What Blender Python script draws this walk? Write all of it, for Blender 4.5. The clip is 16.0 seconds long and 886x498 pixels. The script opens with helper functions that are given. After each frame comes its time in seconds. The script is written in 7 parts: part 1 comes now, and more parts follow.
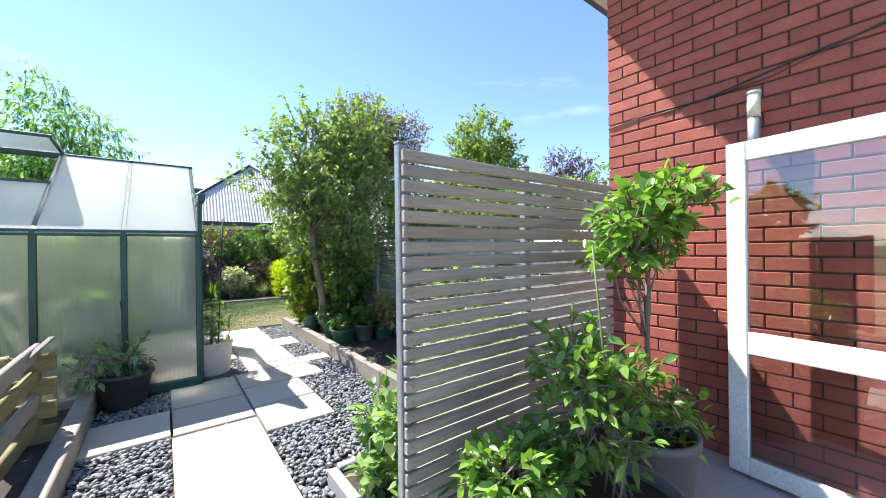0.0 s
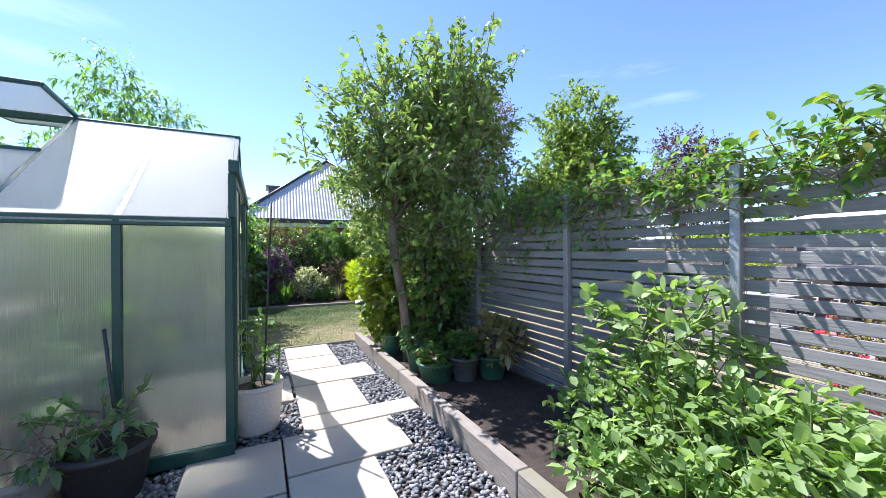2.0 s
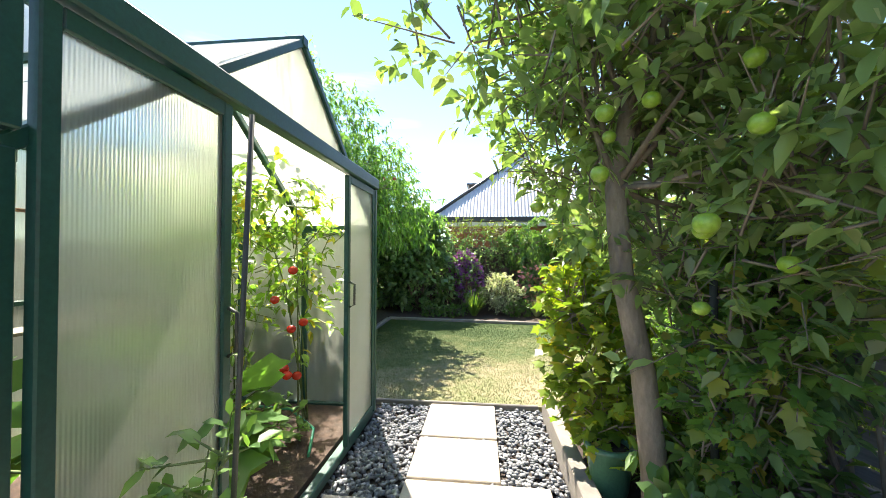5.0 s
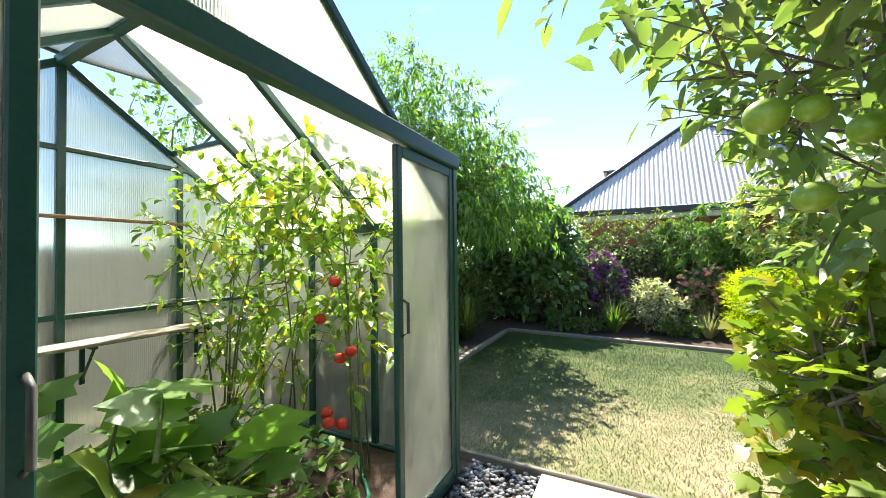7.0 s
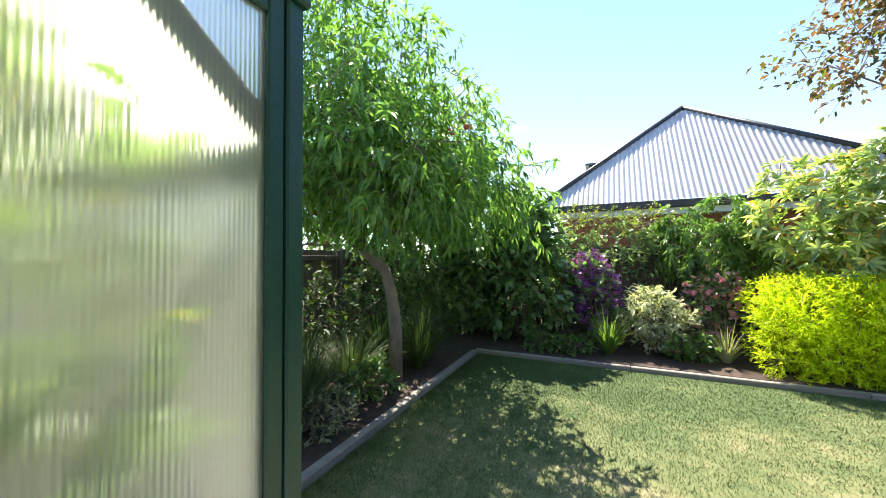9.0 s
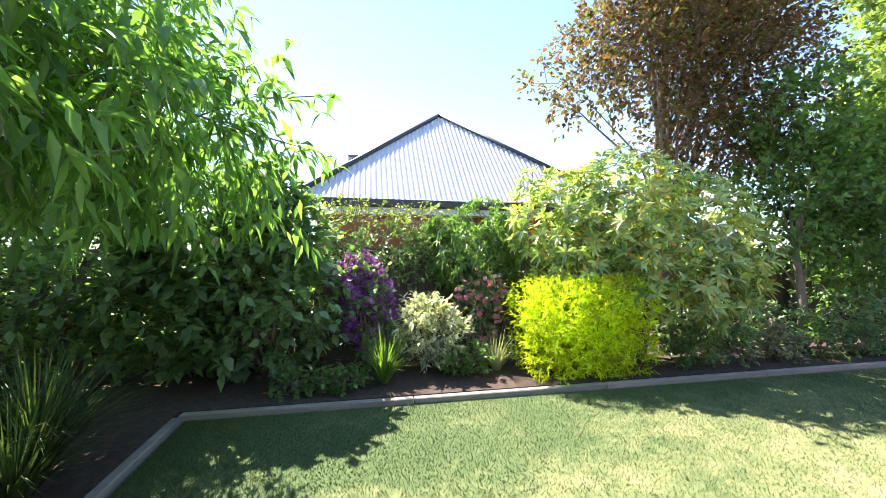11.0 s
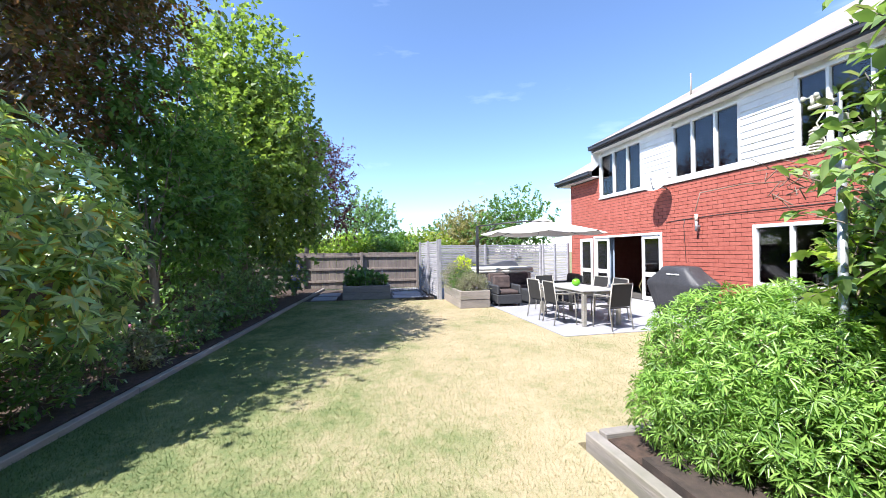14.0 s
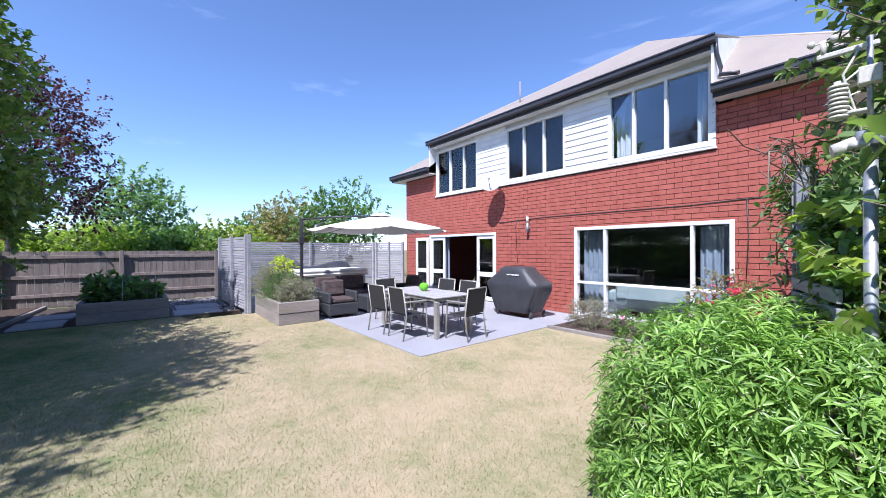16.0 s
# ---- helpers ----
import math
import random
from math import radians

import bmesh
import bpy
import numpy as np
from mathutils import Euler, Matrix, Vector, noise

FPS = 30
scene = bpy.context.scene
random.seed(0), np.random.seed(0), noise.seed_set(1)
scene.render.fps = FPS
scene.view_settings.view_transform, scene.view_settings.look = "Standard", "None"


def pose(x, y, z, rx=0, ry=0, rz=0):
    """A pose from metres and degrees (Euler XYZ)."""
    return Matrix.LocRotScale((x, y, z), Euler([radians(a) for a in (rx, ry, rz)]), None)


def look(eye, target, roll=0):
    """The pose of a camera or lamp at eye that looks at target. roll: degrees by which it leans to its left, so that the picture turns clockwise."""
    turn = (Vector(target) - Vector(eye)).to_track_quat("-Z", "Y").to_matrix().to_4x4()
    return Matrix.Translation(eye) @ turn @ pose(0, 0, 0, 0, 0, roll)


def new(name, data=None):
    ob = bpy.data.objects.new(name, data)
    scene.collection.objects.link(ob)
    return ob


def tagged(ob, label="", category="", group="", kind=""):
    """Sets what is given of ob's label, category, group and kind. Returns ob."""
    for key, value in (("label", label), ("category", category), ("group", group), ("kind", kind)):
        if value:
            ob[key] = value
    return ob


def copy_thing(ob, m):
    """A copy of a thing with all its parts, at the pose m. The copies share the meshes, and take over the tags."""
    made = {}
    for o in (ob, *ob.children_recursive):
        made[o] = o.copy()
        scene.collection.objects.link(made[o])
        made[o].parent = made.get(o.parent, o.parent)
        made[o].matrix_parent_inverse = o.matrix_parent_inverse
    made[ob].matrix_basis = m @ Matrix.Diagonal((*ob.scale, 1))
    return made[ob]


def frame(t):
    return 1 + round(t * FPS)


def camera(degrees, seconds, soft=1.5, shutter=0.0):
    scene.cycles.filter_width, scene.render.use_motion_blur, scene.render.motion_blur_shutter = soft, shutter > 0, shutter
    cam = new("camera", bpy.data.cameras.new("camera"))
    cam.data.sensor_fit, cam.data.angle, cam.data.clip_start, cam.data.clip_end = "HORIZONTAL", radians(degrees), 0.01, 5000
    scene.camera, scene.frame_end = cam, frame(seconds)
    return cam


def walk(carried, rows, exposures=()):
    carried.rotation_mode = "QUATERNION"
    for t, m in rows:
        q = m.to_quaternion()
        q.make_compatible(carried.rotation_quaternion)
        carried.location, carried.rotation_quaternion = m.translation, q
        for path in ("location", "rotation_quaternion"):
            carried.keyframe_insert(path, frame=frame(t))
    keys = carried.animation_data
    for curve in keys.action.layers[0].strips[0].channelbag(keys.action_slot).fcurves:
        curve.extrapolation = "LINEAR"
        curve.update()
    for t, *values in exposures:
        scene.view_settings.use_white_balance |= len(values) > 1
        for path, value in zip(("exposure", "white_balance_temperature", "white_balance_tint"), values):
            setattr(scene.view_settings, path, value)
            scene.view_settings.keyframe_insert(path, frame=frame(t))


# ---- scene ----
cam = camera(100.8, 16.0, 0.8)
# seconds, x, y, z, yaw, pitch, roll
ROWS = [
    (0.0, 0.376, -0.134, 1.614, -37.43, -0.05, 0.70),
    (0.5, 0.490, 0.387, 1.623, -33.56, 0.02, 0.73),
    (1.0, 0.621, 0.903, 1.619, -31.08, 0.11, 0.66),
    (1.5, 0.803, 1.385, 1.632, -29.17, 0.09, 0.45),
    (2.0, 0.934, 1.876, 1.604, -26.60, 0.08, 0.43),
    (2.5, 1.049, 2.330, 1.591, -23.24, 0.18, 0.43),
    (3.0, 1.223, 2.797, 1.587, -18.92, 0.34, 0.32),
    (3.5, 1.387, 3.280, 1.573, -14.95, 0.40, 0.22),
    (4.0, 1.562, 3.736, 1.563, -10.78, 0.52, 0.01),
    (4.5, 1.725, 4.138, 1.577, -2.88, 0.59, -0.17),
    (5.0, 1.817, 4.511, 1.588, 6.12, 0.73, -0.19),
    (7.5, 1.877, 5.990, 1.592, 27.70, 1.28, 0.82),
    (8.0, 1.791, 6.411, 1.573, 27.51, 1.48, 0.78),
    (10.5, 1.188, 8.609, 1.540, -1.14, 1.60, 0.13),
    (11.0, 1.182, 8.997, 1.562, -14.58, 1.69, 0.48),
    (11.5, 1.285, 9.367, 1.563, -28.61, 1.73, 0.77),
    (12.0, 1.306, 9.627, 1.602, -43.59, 1.40, 0.79),
    (12.5, 1.250, 9.784, 1.609, -59.47, 1.13, 1.00),
    (13.0, 1.223, 9.895, 1.608, -75.39, 0.86, 1.06),
    (13.5, 1.393, 10.049, 1.592, -90.61, 0.56, 0.89),
    (14.0, 1.657, 10.116, 1.574, -102.33, 0.39, 0.62),
    (14.5, 2.035, 10.096, 1.584, -111.46, 0.27, 0.45),
    (15.0, 2.408, 10.040, 1.601, -119.17, 0.17, 0.34),
    (15.5, 2.860, 9.894, 1.596, -125.23, 0.08, 0.26),
    (16.0, 3.320, 9.715, 1.596, -129.46, -0.05, 0.23),
]
walk(cam, [(t, pose(x, y, z, 90 + pitch, roll, yaw)) for t, x, y, z, yaw, pitch, roll in ROWS],
     exposures=[(0.0, 1.58, 6350, 12), (2.0, 1.4, 5950, 17), (3.5, 1.45, 6300, 12), (5.0, 2.0, 7000, 10), (8.0, 1.8, 6900, 11), (11.0, 2.32, 6750, 16), (12.5, 1.9, 6350, 14), (13.5, 1.62, 6200, 13), (14.5, 1.42, 5950, 16), (16.0, 1.02, 5600, 21)])

# ---- light: clear summer sky, high sun behind the back hedge ----
SUN = Vector((-0.5, 1.0, 1.54)).normalized()
world = bpy.data.worlds.new("sky")
scene.world = world
world.use_nodes = True
wn = world.node_tree
sky = wn.nodes.new("ShaderNodeTexSky")
sky.sky_type, sky.sun_disc = "NISHITA", False
sky.sun_elevation = math.asin(SUN.z)
sky.sun_rotation = math.atan2(SUN.x, SUN.y)
sky.altitude = 1200
sky.air_density, sky.dust_density, sky.ozone_density = 1.0, 0.05, 3.5
bg = wn.nodes["Background"]
bg.inputs["Strength"].default_value = 0.11
# faint streaks of high cirrus
wtc, wmp, wno, wra, wmx = [wn.nodes.new("ShaderNode" + k) for k in ("TexCoord", "Mapping", "TexNoise", "MapRange", "Mix")]
wmp.inputs["Scale"].default_value = (1.1, 2.2, 9.0)
wmp.inputs["Rotation"].default_value = (0.12, 0.1, 0.4)
wno.inputs["Scale"].default_value, wno.inputs["Detail"].default_value, wno.inputs["Roughness"].default_value = 1.3, 6.0, 0.55
wra.inputs[1].default_value, wra.inputs[2].default_value, wra.inputs[3].default_value, wra.inputs[4].default_value = 0.6, 0.85, 0.0, 0.22
wmx.data_type = "RGBA"
wmx.inputs[7].default_value = (8.5, 9.4, 10.5, 1)
wn.links.new(wtc.outputs["Generated"], wmp.inputs[0]), wn.links.new(wmp.outputs[0], wno.inputs["Vector"]), wn.links.new(wno.outputs["Fac"], wra.inputs[0])
wn.links.new(wra.outputs[0], wmx.inputs[0]), wn.links.new(sky.outputs[0], wmx.inputs[6]), wn.links.new(wmx.outputs[2], bg.inputs["Color"])
sun_data = bpy.data.lights.new("sun", "SUN")
sun_data.energy, sun_data.angle, sun_data.color = 4.2, radians(0.5), (1.0, 0.95, 0.87)
sun = new("sun", sun_data)
sun.matrix_basis = look(SUN * 60, (0, 0, 0))


# ---- materials ----
def nodes_of(name):
    m = bpy.data.materials.new(name)
    m.use_nodes = True
    nt = m.node_tree
    return m, nt, nt.nodes["Principled BSDF"], nt.nodes["Material Output"]


def noise_node(nt, coord, scale, detail=3.0, rough=0.55):
    n = nt.nodes.new("ShaderNodeTexNoise")
    n.inputs["Scale"].default_value, n.inputs["Detail"].default_value, n.inputs["Roughness"].default_value = scale, detail, rough
    nt.links.new(coord, n.inputs["Vector"])
    return n.outputs["Fac"]


def ramp(nt, fac, stops):
    r = nt.nodes.new("ShaderNodeValToRGB")
    e = r.color_ramp.elements
    while len(e) < len(stops):
        e.new(0.5)
    for el, (pos, col) in zip(e, stops):
        el.position, el.color = pos, (*col, 1)
    nt.links.new(fac, r.inputs[0])
    return r.outputs[0]


def mix(nt, fac, a, b, mode="MIX"):
    n = nt.nodes.new("ShaderNodeMix")
    n.data_type, n.blend_type = "RGBA", mode
    for sock, v in ((n.inputs[0], fac), (n.inputs[6], a), (n.inputs[7], b)):
        if isinstance(v, (int, float)):
            sock.default_value = v
        elif isinstance(v, tuple):
            sock.default_value = (*v, 1)
        else:
            nt.links.new(v, sock)
    return n.outputs[2]


def bump_to(nt, p, height, strength, dist=0.01):
    b = nt.nodes.new("ShaderNodeBump")
    b.inputs["Strength"].default_value, b.inputs["Distance"].default_value = strength, dist
    nt.links.new(height, b.inputs["Height"])
    nt.links.new(b.outputs[0], p.inputs["Normal"])


def surf(name, c1, c2, big=1.5, fine=40.0, rough=0.7, metal=0.0, bump=0.3, stretch=(1, 1, 1), spread=0.18, piece=False, c3=None):
    """A surface of two colours, mottled at two scales, with fine relief."""
    m, nt, p, out = nodes_of(name)
    tc = nt.nodes.new("ShaderNodeTexCoord")
    mp = nt.nodes.new("ShaderNodeMapping")
    mp.inputs["Scale"].default_value = stretch
    nt.links.new(tc.outputs["Object"], mp.inputs[0])
    co = mp.outputs[0]
    if piece:
        info = nt.nodes.new("ShaderNodeObjectInfo")
        add = nt.nodes.new("ShaderNodeVectorMath")
        add.operation = "MULTIPLY_ADD"
        nt.links.new(info.outputs["Random"], add.inputs[0])
        add.inputs[1].default_value = (17, 9, 23)
        nt.links.new(co, add.inputs[2])
        co = add.outputs[0]
    a = noise_node(nt, co, big)
    f = noise_node(nt, co, fine, 4.0, 0.65)
    col = mix(nt, ramp(nt, a, [(0.5 - spread, (0, 0, 0)), (0.5 + spread, (1, 1, 1))]), c1, c2)
    tone = ramp(nt, f, [(0.3, (0.72, 0.72, 0.72)), (0.7, (1.15, 1.15, 1.15))])
    col = mix(nt, 0.75, col, tone, "MULTIPLY")
    if c3:
        s = noise_node(nt, co, big * 0.45, 5.0, 0.7)
        col = mix(nt, ramp(nt, s, [(0.56, (0, 0, 0)), (0.7, (0.8, 0.8, 0.8))]), col, c3)
    if piece:
        col = mix(nt, 0.8, col, ramp(nt, info.outputs["Random"], [(0, (0.78, 0.78, 0.8)), (1, (1.12, 1.08, 1.05))]), "MULTIPLY")
    nt.links.new(col, p.inputs["Base Color"])
    p.inputs["Roughness"].default_value, p.inputs["Metallic"].default_value = rough, metal
    if bump:
        bump_to(nt, p, f, bump, 0.006)
    return m


def leafy(name, c1, c2, trans=0.35, rough=0.42, spec=0.5, c3=None):
    """Leaves: a colour of its own for each leaf, light shining through."""
    m, nt, p, out = nodes_of(name)
    g = nt.nodes.new("ShaderNodeNewGeometry")
    c1, c2 = tuple(v * 1.5 for v in c1), tuple(v * 1.65 for v in c2)
    stops = [(0.0, c1), (0.8, c2)] + ([(0.97, c3)] if c3 else [])
    col = ramp(nt, g.outputs["Random Per Island"], stops)
    tc = nt.nodes.new("ShaderNodeTexCoord")
    n = noise_node(nt, tc.outputs["Object"], 2.3)
    col = mix(nt, 0.8, col, ramp(nt, n, [(0.3, (0.7, 0.72, 0.7)), (0.7, (1.2, 1.2, 1.1))]), "MULTIPLY")
    nt.links.new(col, p.inputs["Base Color"])
    p.inputs["Roughness"].default_value = rough
    p.inputs["Specular IOR Level"].default_value = spec
    t = nt.nodes.new("ShaderNodeBsdfTranslucent")
    nt.links.new(mix(nt, 1.0, col, (1.35, 1.45, 0.6), "MULTIPLY"), t.inputs[0])
    s = nt.nodes.new("ShaderNodeMixShader")
    s.inputs[0].default_value = min(0.58, trans + 0.1)
    nt.links.new(p.outputs[0], s.inputs[1]), nt.links.new(t.outputs[0], s.inputs[2]), nt.links.new(s.outputs[0], out.inputs[0])
    return m


def plain(name, c, rough=0.5, metal=0.0, spec=0.5):
    return surf(name, c, tuple(v * 0.86 for v in c), 3.0, 60.0, rough, metal, 0.08)


def ribbed(name, share=0.18, milk=(0.66, 0.71, 0.68)):
    """Twin-wall polycarbonate: milky, upright flutes, light glows through it."""
    m, nt, p, out = nodes_of(name)
    tc = nt.nodes.new("ShaderNodeTexCoord")
    w = nt.nodes.new("ShaderNodeTexWave")
    w.wave_type, w.bands_direction = "BANDS", "X"
    w.inputs["Scale"].default_value = 26.0
    sx = nt.nodes.new("ShaderNodeSeparateXYZ")
    ad = nt.nodes.new("ShaderNodeMath")
    cb = nt.nodes.new("ShaderNodeCombineXYZ")
    nt.links.new(tc.outputs["Object"], sx.inputs[0])
    nt.links.new(sx.outputs[0], ad.inputs[0]), nt.links.new(sx.outputs[1], ad.inputs[1]), nt.links.new(ad.outputs[0], cb.inputs[0])
    nt.links.new(cb.outputs[0], w.inputs["Vector"])
    dirt = noise_node(nt, tc.outputs["Object"], 1.3, 5.0, 0.65)
    p.inputs["Transmission Weight"].default_value = 0.85
    p.inputs["Roughness"].default_value = 0.3
    p.inputs["IOR"].default_value = 1.15
    nt.links.new(ramp(nt, dirt, [(0.3, (0.74, 0.77, 0.75)), (0.75, (0.56, 0.59, 0.54))]), p.inputs["Base Color"])
    bump_to(nt, p, w.outputs["Fac"], 0.35, 0.004)
    t = nt.nodes.new("ShaderNodeBsdfTranslucent")
    t.inputs[0].default_value = (0.9, 0.9, 0.78, 1)
    d = nt.nodes.new("ShaderNodeBsdfDiffuse")
    d.inputs[0].default_value = (*milk, 1)
    s1, s2 = nt.nodes.new("ShaderNodeMixShader"), nt.nodes.new("ShaderNodeMixShader")
    s1.inputs[0].default_value, s2.inputs[0].default_value = 0.45, share
    nt.links.new(t.outputs[0], s1.inputs[1]), nt.links.new(d.outputs[0], s1.inputs[2])
    nt.links.new(p.outputs[0], s2.inputs[1]), nt.links.new(s1.outputs[0], s2.inputs[2]), nt.links.new(s2.outputs[0], out.inputs[0])
    return m


def glass(name, tint=(0.9, 0.94, 0.95)):
    m, nt, p, out = nodes_of(name)
    tr = nt.nodes.new("ShaderNodeBsdfTransparent")
    tr.inputs[0].default_value = (*tint, 1)
    gl = nt.nodes.new("ShaderNodeBsdfGlossy")
    gl.inputs["Roughness"].default_value = 0.01
    fr = nt.nodes.new("ShaderNodeFresnel")
    fr.inputs[0].default_value = 1.95
    s = nt.nodes.new("ShaderNodeMixShader")
    nt.links.new(fr.outputs[0], s.inputs[0]), nt.links.new(tr.outputs[0], s.inputs[1]), nt.links.new(gl.outputs[0], s.inputs[2])
    nt.links.new(s.outputs[0], out.inputs[0])
    return m


def lawn_mat(name, blade=False):
    """Mown summer grass: green under the trees at the back, straw-coloured in the open."""
    m, nt, p, out = nodes_of(name)
    tc = nt.nodes.new("ShaderNodeTexCoord")
    co = tc.outputs["Object"]
    sx = nt.nodes.new("ShaderNodeSeparateXYZ")
    nt.links.new(co, sx.inputs[0])
    big = noise_node(nt, co, 0.9, 5.0, 0.65)
    wide = nt.nodes.new("ShaderNodeMapRange")
    wide.inputs[1].default_value, wide.inputs[2].default_value, wide.inputs[3].default_value, wide.inputs[4].default_value = 0.35, 0.65, 0.35, 0.64
    nt.links.new(big, wide.inputs[0])
    big = wide.outputs[0]
    mid = noise_node(nt, co, 6.5, 9.0, 0.82)
    fine = noise_node(nt, co, 75.0, 6.0, 0.85)
    # drier away from the back border and from the shade of the peach tree
    gy = nt.nodes.new("ShaderNodeMapRange")
    gy.inputs[1].default_value, gy.inputs[2].default_value, gy.inputs[3].default_value, gy.inputs[4].default_value = 12.3, 8.8, -0.24, 0.17
    nt.links.new(sx.outputs[1], gy.inputs[0])
    gx = nt.nodes.new("ShaderNodeMapRange")
    gx.inputs[1].default_value, gx.inputs[2].default_value, gx.inputs[3].default_value, gx.inputs[4].default_value = 0.0, 5.0, -0.06, 0.08
    nt.links.new(sx.outputs[0], gx.inputs[0])
    s = big
    for extra in (gy.outputs[0], gx.outputs[0]):
        a = nt.nodes.new("ShaderNodeMath")
        nt.links.new(s, a.inputs[0]), nt.links.new(extra, a.inputs[1])
        s = a.outputs[0]
    a = nt.nodes.new("ShaderNodeMath")
    a.operation = "MULTIPLY_ADD"
    nt.links.new(mid, a.inputs[0])
    a.inputs[1].default_value = 0.85
    b = nt.nodes.new("ShaderNodeMath")
    b.operation = "SUBTRACT"
    nt.links.new(s, b.inputs[0])
    b.inputs[1].default_value = 0.47
    nt.links.new(b.outputs[0], a.inputs[2])
    col = ramp(nt, a.outputs[0], [(0.24, (0.09, 0.135, 0.05)), (0.44, (0.20, 0.22, 0.095)), (0.62, (0.33, 0.29, 0.17)), (0.82, (0.43, 0.345, 0.225))])
    col = mix(nt, 0.85, col, ramp(nt, fine, [(0.3, (0.6, 0.63, 0.6)), (0.68, (1.22, 1.21, 1.18))]), "MULTIPLY")
    if blade:
        g = nt.nodes.new("ShaderNodeNewGeometry")
        col = mix(nt, 0.9, col, ramp(nt, g.outputs["Random Per Island"], [(0, (0.66, 0.78, 0.6)), (1, (1.3, 1.22, 1.15))]), "MULTIPLY")
    nt.links.new(col, p.inputs["Base Color"])
    p.inputs["Roughness"].default_value = 0.85
    p.inputs["Specular IOR Level"].default_value = 0.2
    bump_to(nt, p, fine, 0.5, 0.01)
    return m


BRICK = surf("red_brick", (0.43, 0.125, 0.088), (0.35, 0.09, 0.062), 5.0, 90.0, 0.85, 0, 0.6, piece=True)
MORTAR = surf("dark_mortar", (0.10, 0.065, 0.055), (0.07, 0.05, 0.045), 3.0, 80.0, 0.95)
BOARD = plain("white_weatherboard", (0.80, 0.80, 0.79), 0.5)
WHITE = plain("white_paint", (0.80, 0.80, 0.78), 0.4)
GUTTER = plain("charcoal_gutter", (0.045, 0.045, 0.052), 0.4)
ROOFM = surf("taupe_pressed_steel", (0.36, 0.305, 0.25), (0.31, 0.265, 0.22), 1.2, 70.0, 0.55, 0.1, 0.2)
NROOF = surf("grey_corrugated_steel", (0.56, 0.56, 0.56), (0.50, 0.505, 0.51), 0.8, 50.0, 0.45, 0.2, 0.1)
SLATX = surf("weathered_slat_wood", (0.52, 0.47, 0.40), (0.31, 0.28, 0.25), 3.0, 38.0, 0.8, 0, 0.6, (0.12, 1.6, 1.6), piece=True, c3=(0.25, 0.20, 0.14))
SLATY = surf("grey_fence_wood", (0.32, 0.32, 0.32), (0.22, 0.222, 0.225), 3.0, 38.0, 0.8, 0, 0.5, (1.6, 0.12, 1.6), piece=True)
SLATG = surf("silver_grey_slat", (0.40, 0.40, 0.42), (0.30, 0.30, 0.32), 3.0, 38.0, 0.75, 0, 0.4, (0.4, 0.4, 2.2), piece=True)
PALING = surf("dark_paling", (0.16, 0.13, 0.11), (0.10, 0.082, 0.07), 4.0, 30.0, 0.9, 0, 0.6, (1.6, 1.6, 0.12), piece=True)
SLEEPER = surf("weathered_sleeper", (0.33, 0.30, 0.26), (0.22, 0.20, 0.18), 2.5, 30.0, 0.85, 0, 0.7, (0.25, 0.25, 2.0), piece=True, c3=(0.20, 0.20, 0.13))
MOSSY = surf("mossy_timber", (0.30, 0.26, 0.12), (0.22, 0.19, 0.09), 3.0, 30.0, 0.9, 0, 0.7, (0.3, 0.8, 2.0), piece=True, c3=(0.16, 0.20, 0.05))
STEEL = surf("galvanised_steel", (0.42, 0.44, 0.46), (0.34, 0.36, 0.38), 6.0, 50.0, 0.5, 0.6, 0.1)
GREEN = plain("green_powdercoat", (0.012, 0.07, 0.058), 0.4)
POLY = ribbed("twinwall_polycarbonate", 0.07)
# same twin-wall for the roof, whitened so its colour carries the sun's glare
POLY_SUNLIT = ribbed("sunlit_polycarbonate", 0.68, (0.88, 0.9, 0.89))
GLASS = glass("window_glass")
PAVER = surf("cream_concrete_paver", (0.56, 0.50, 0.41), (0.50, 0.445, 0.365), 1.8, 120.0, 0.8, 0, 0.25, piece=True)
PATIO = surf("grey_painted_concrete", (0.34, 0.34, 0.36), (0.30, 0.30, 0.32), 1.1, 90.0, 0.75, 0, 0.2)
SOIL = surf("dark_soil", (0.07, 0.05, 0.04), (0.035, 0.027, 0.022), 9.0, 60.0, 0.95, 0, 1.0)
MULCH = surf("bark_mulch", (0.085, 0.052, 0.037), (0.04, 0.027, 0.02), 14.0, 70.0, 0.95, 0, 1.0)
EARTH = surf("rough_grass_ground", (0.16, 0.18, 0.07), (0.24, 0.2, 0.1), 0.3, 20.0, 0.95)
LAWN = lawn_mat("summer_lawn")
BLADES = lawn_mat("grass_blades", True)
BARK = surf("grey_brown_bark", (0.27, 0.22, 0.17), (0.15, 0.12, 0.095), 9.0, 45.0, 0.9, 0, 0.9, (1, 1, 0.35))
STEMG = plain("green_stem", (0.12, 0.17, 0.05), 0.6)
DARKSTAKE = plain("dark_stake", (0.05, 0.055, 0.05), 0.6)


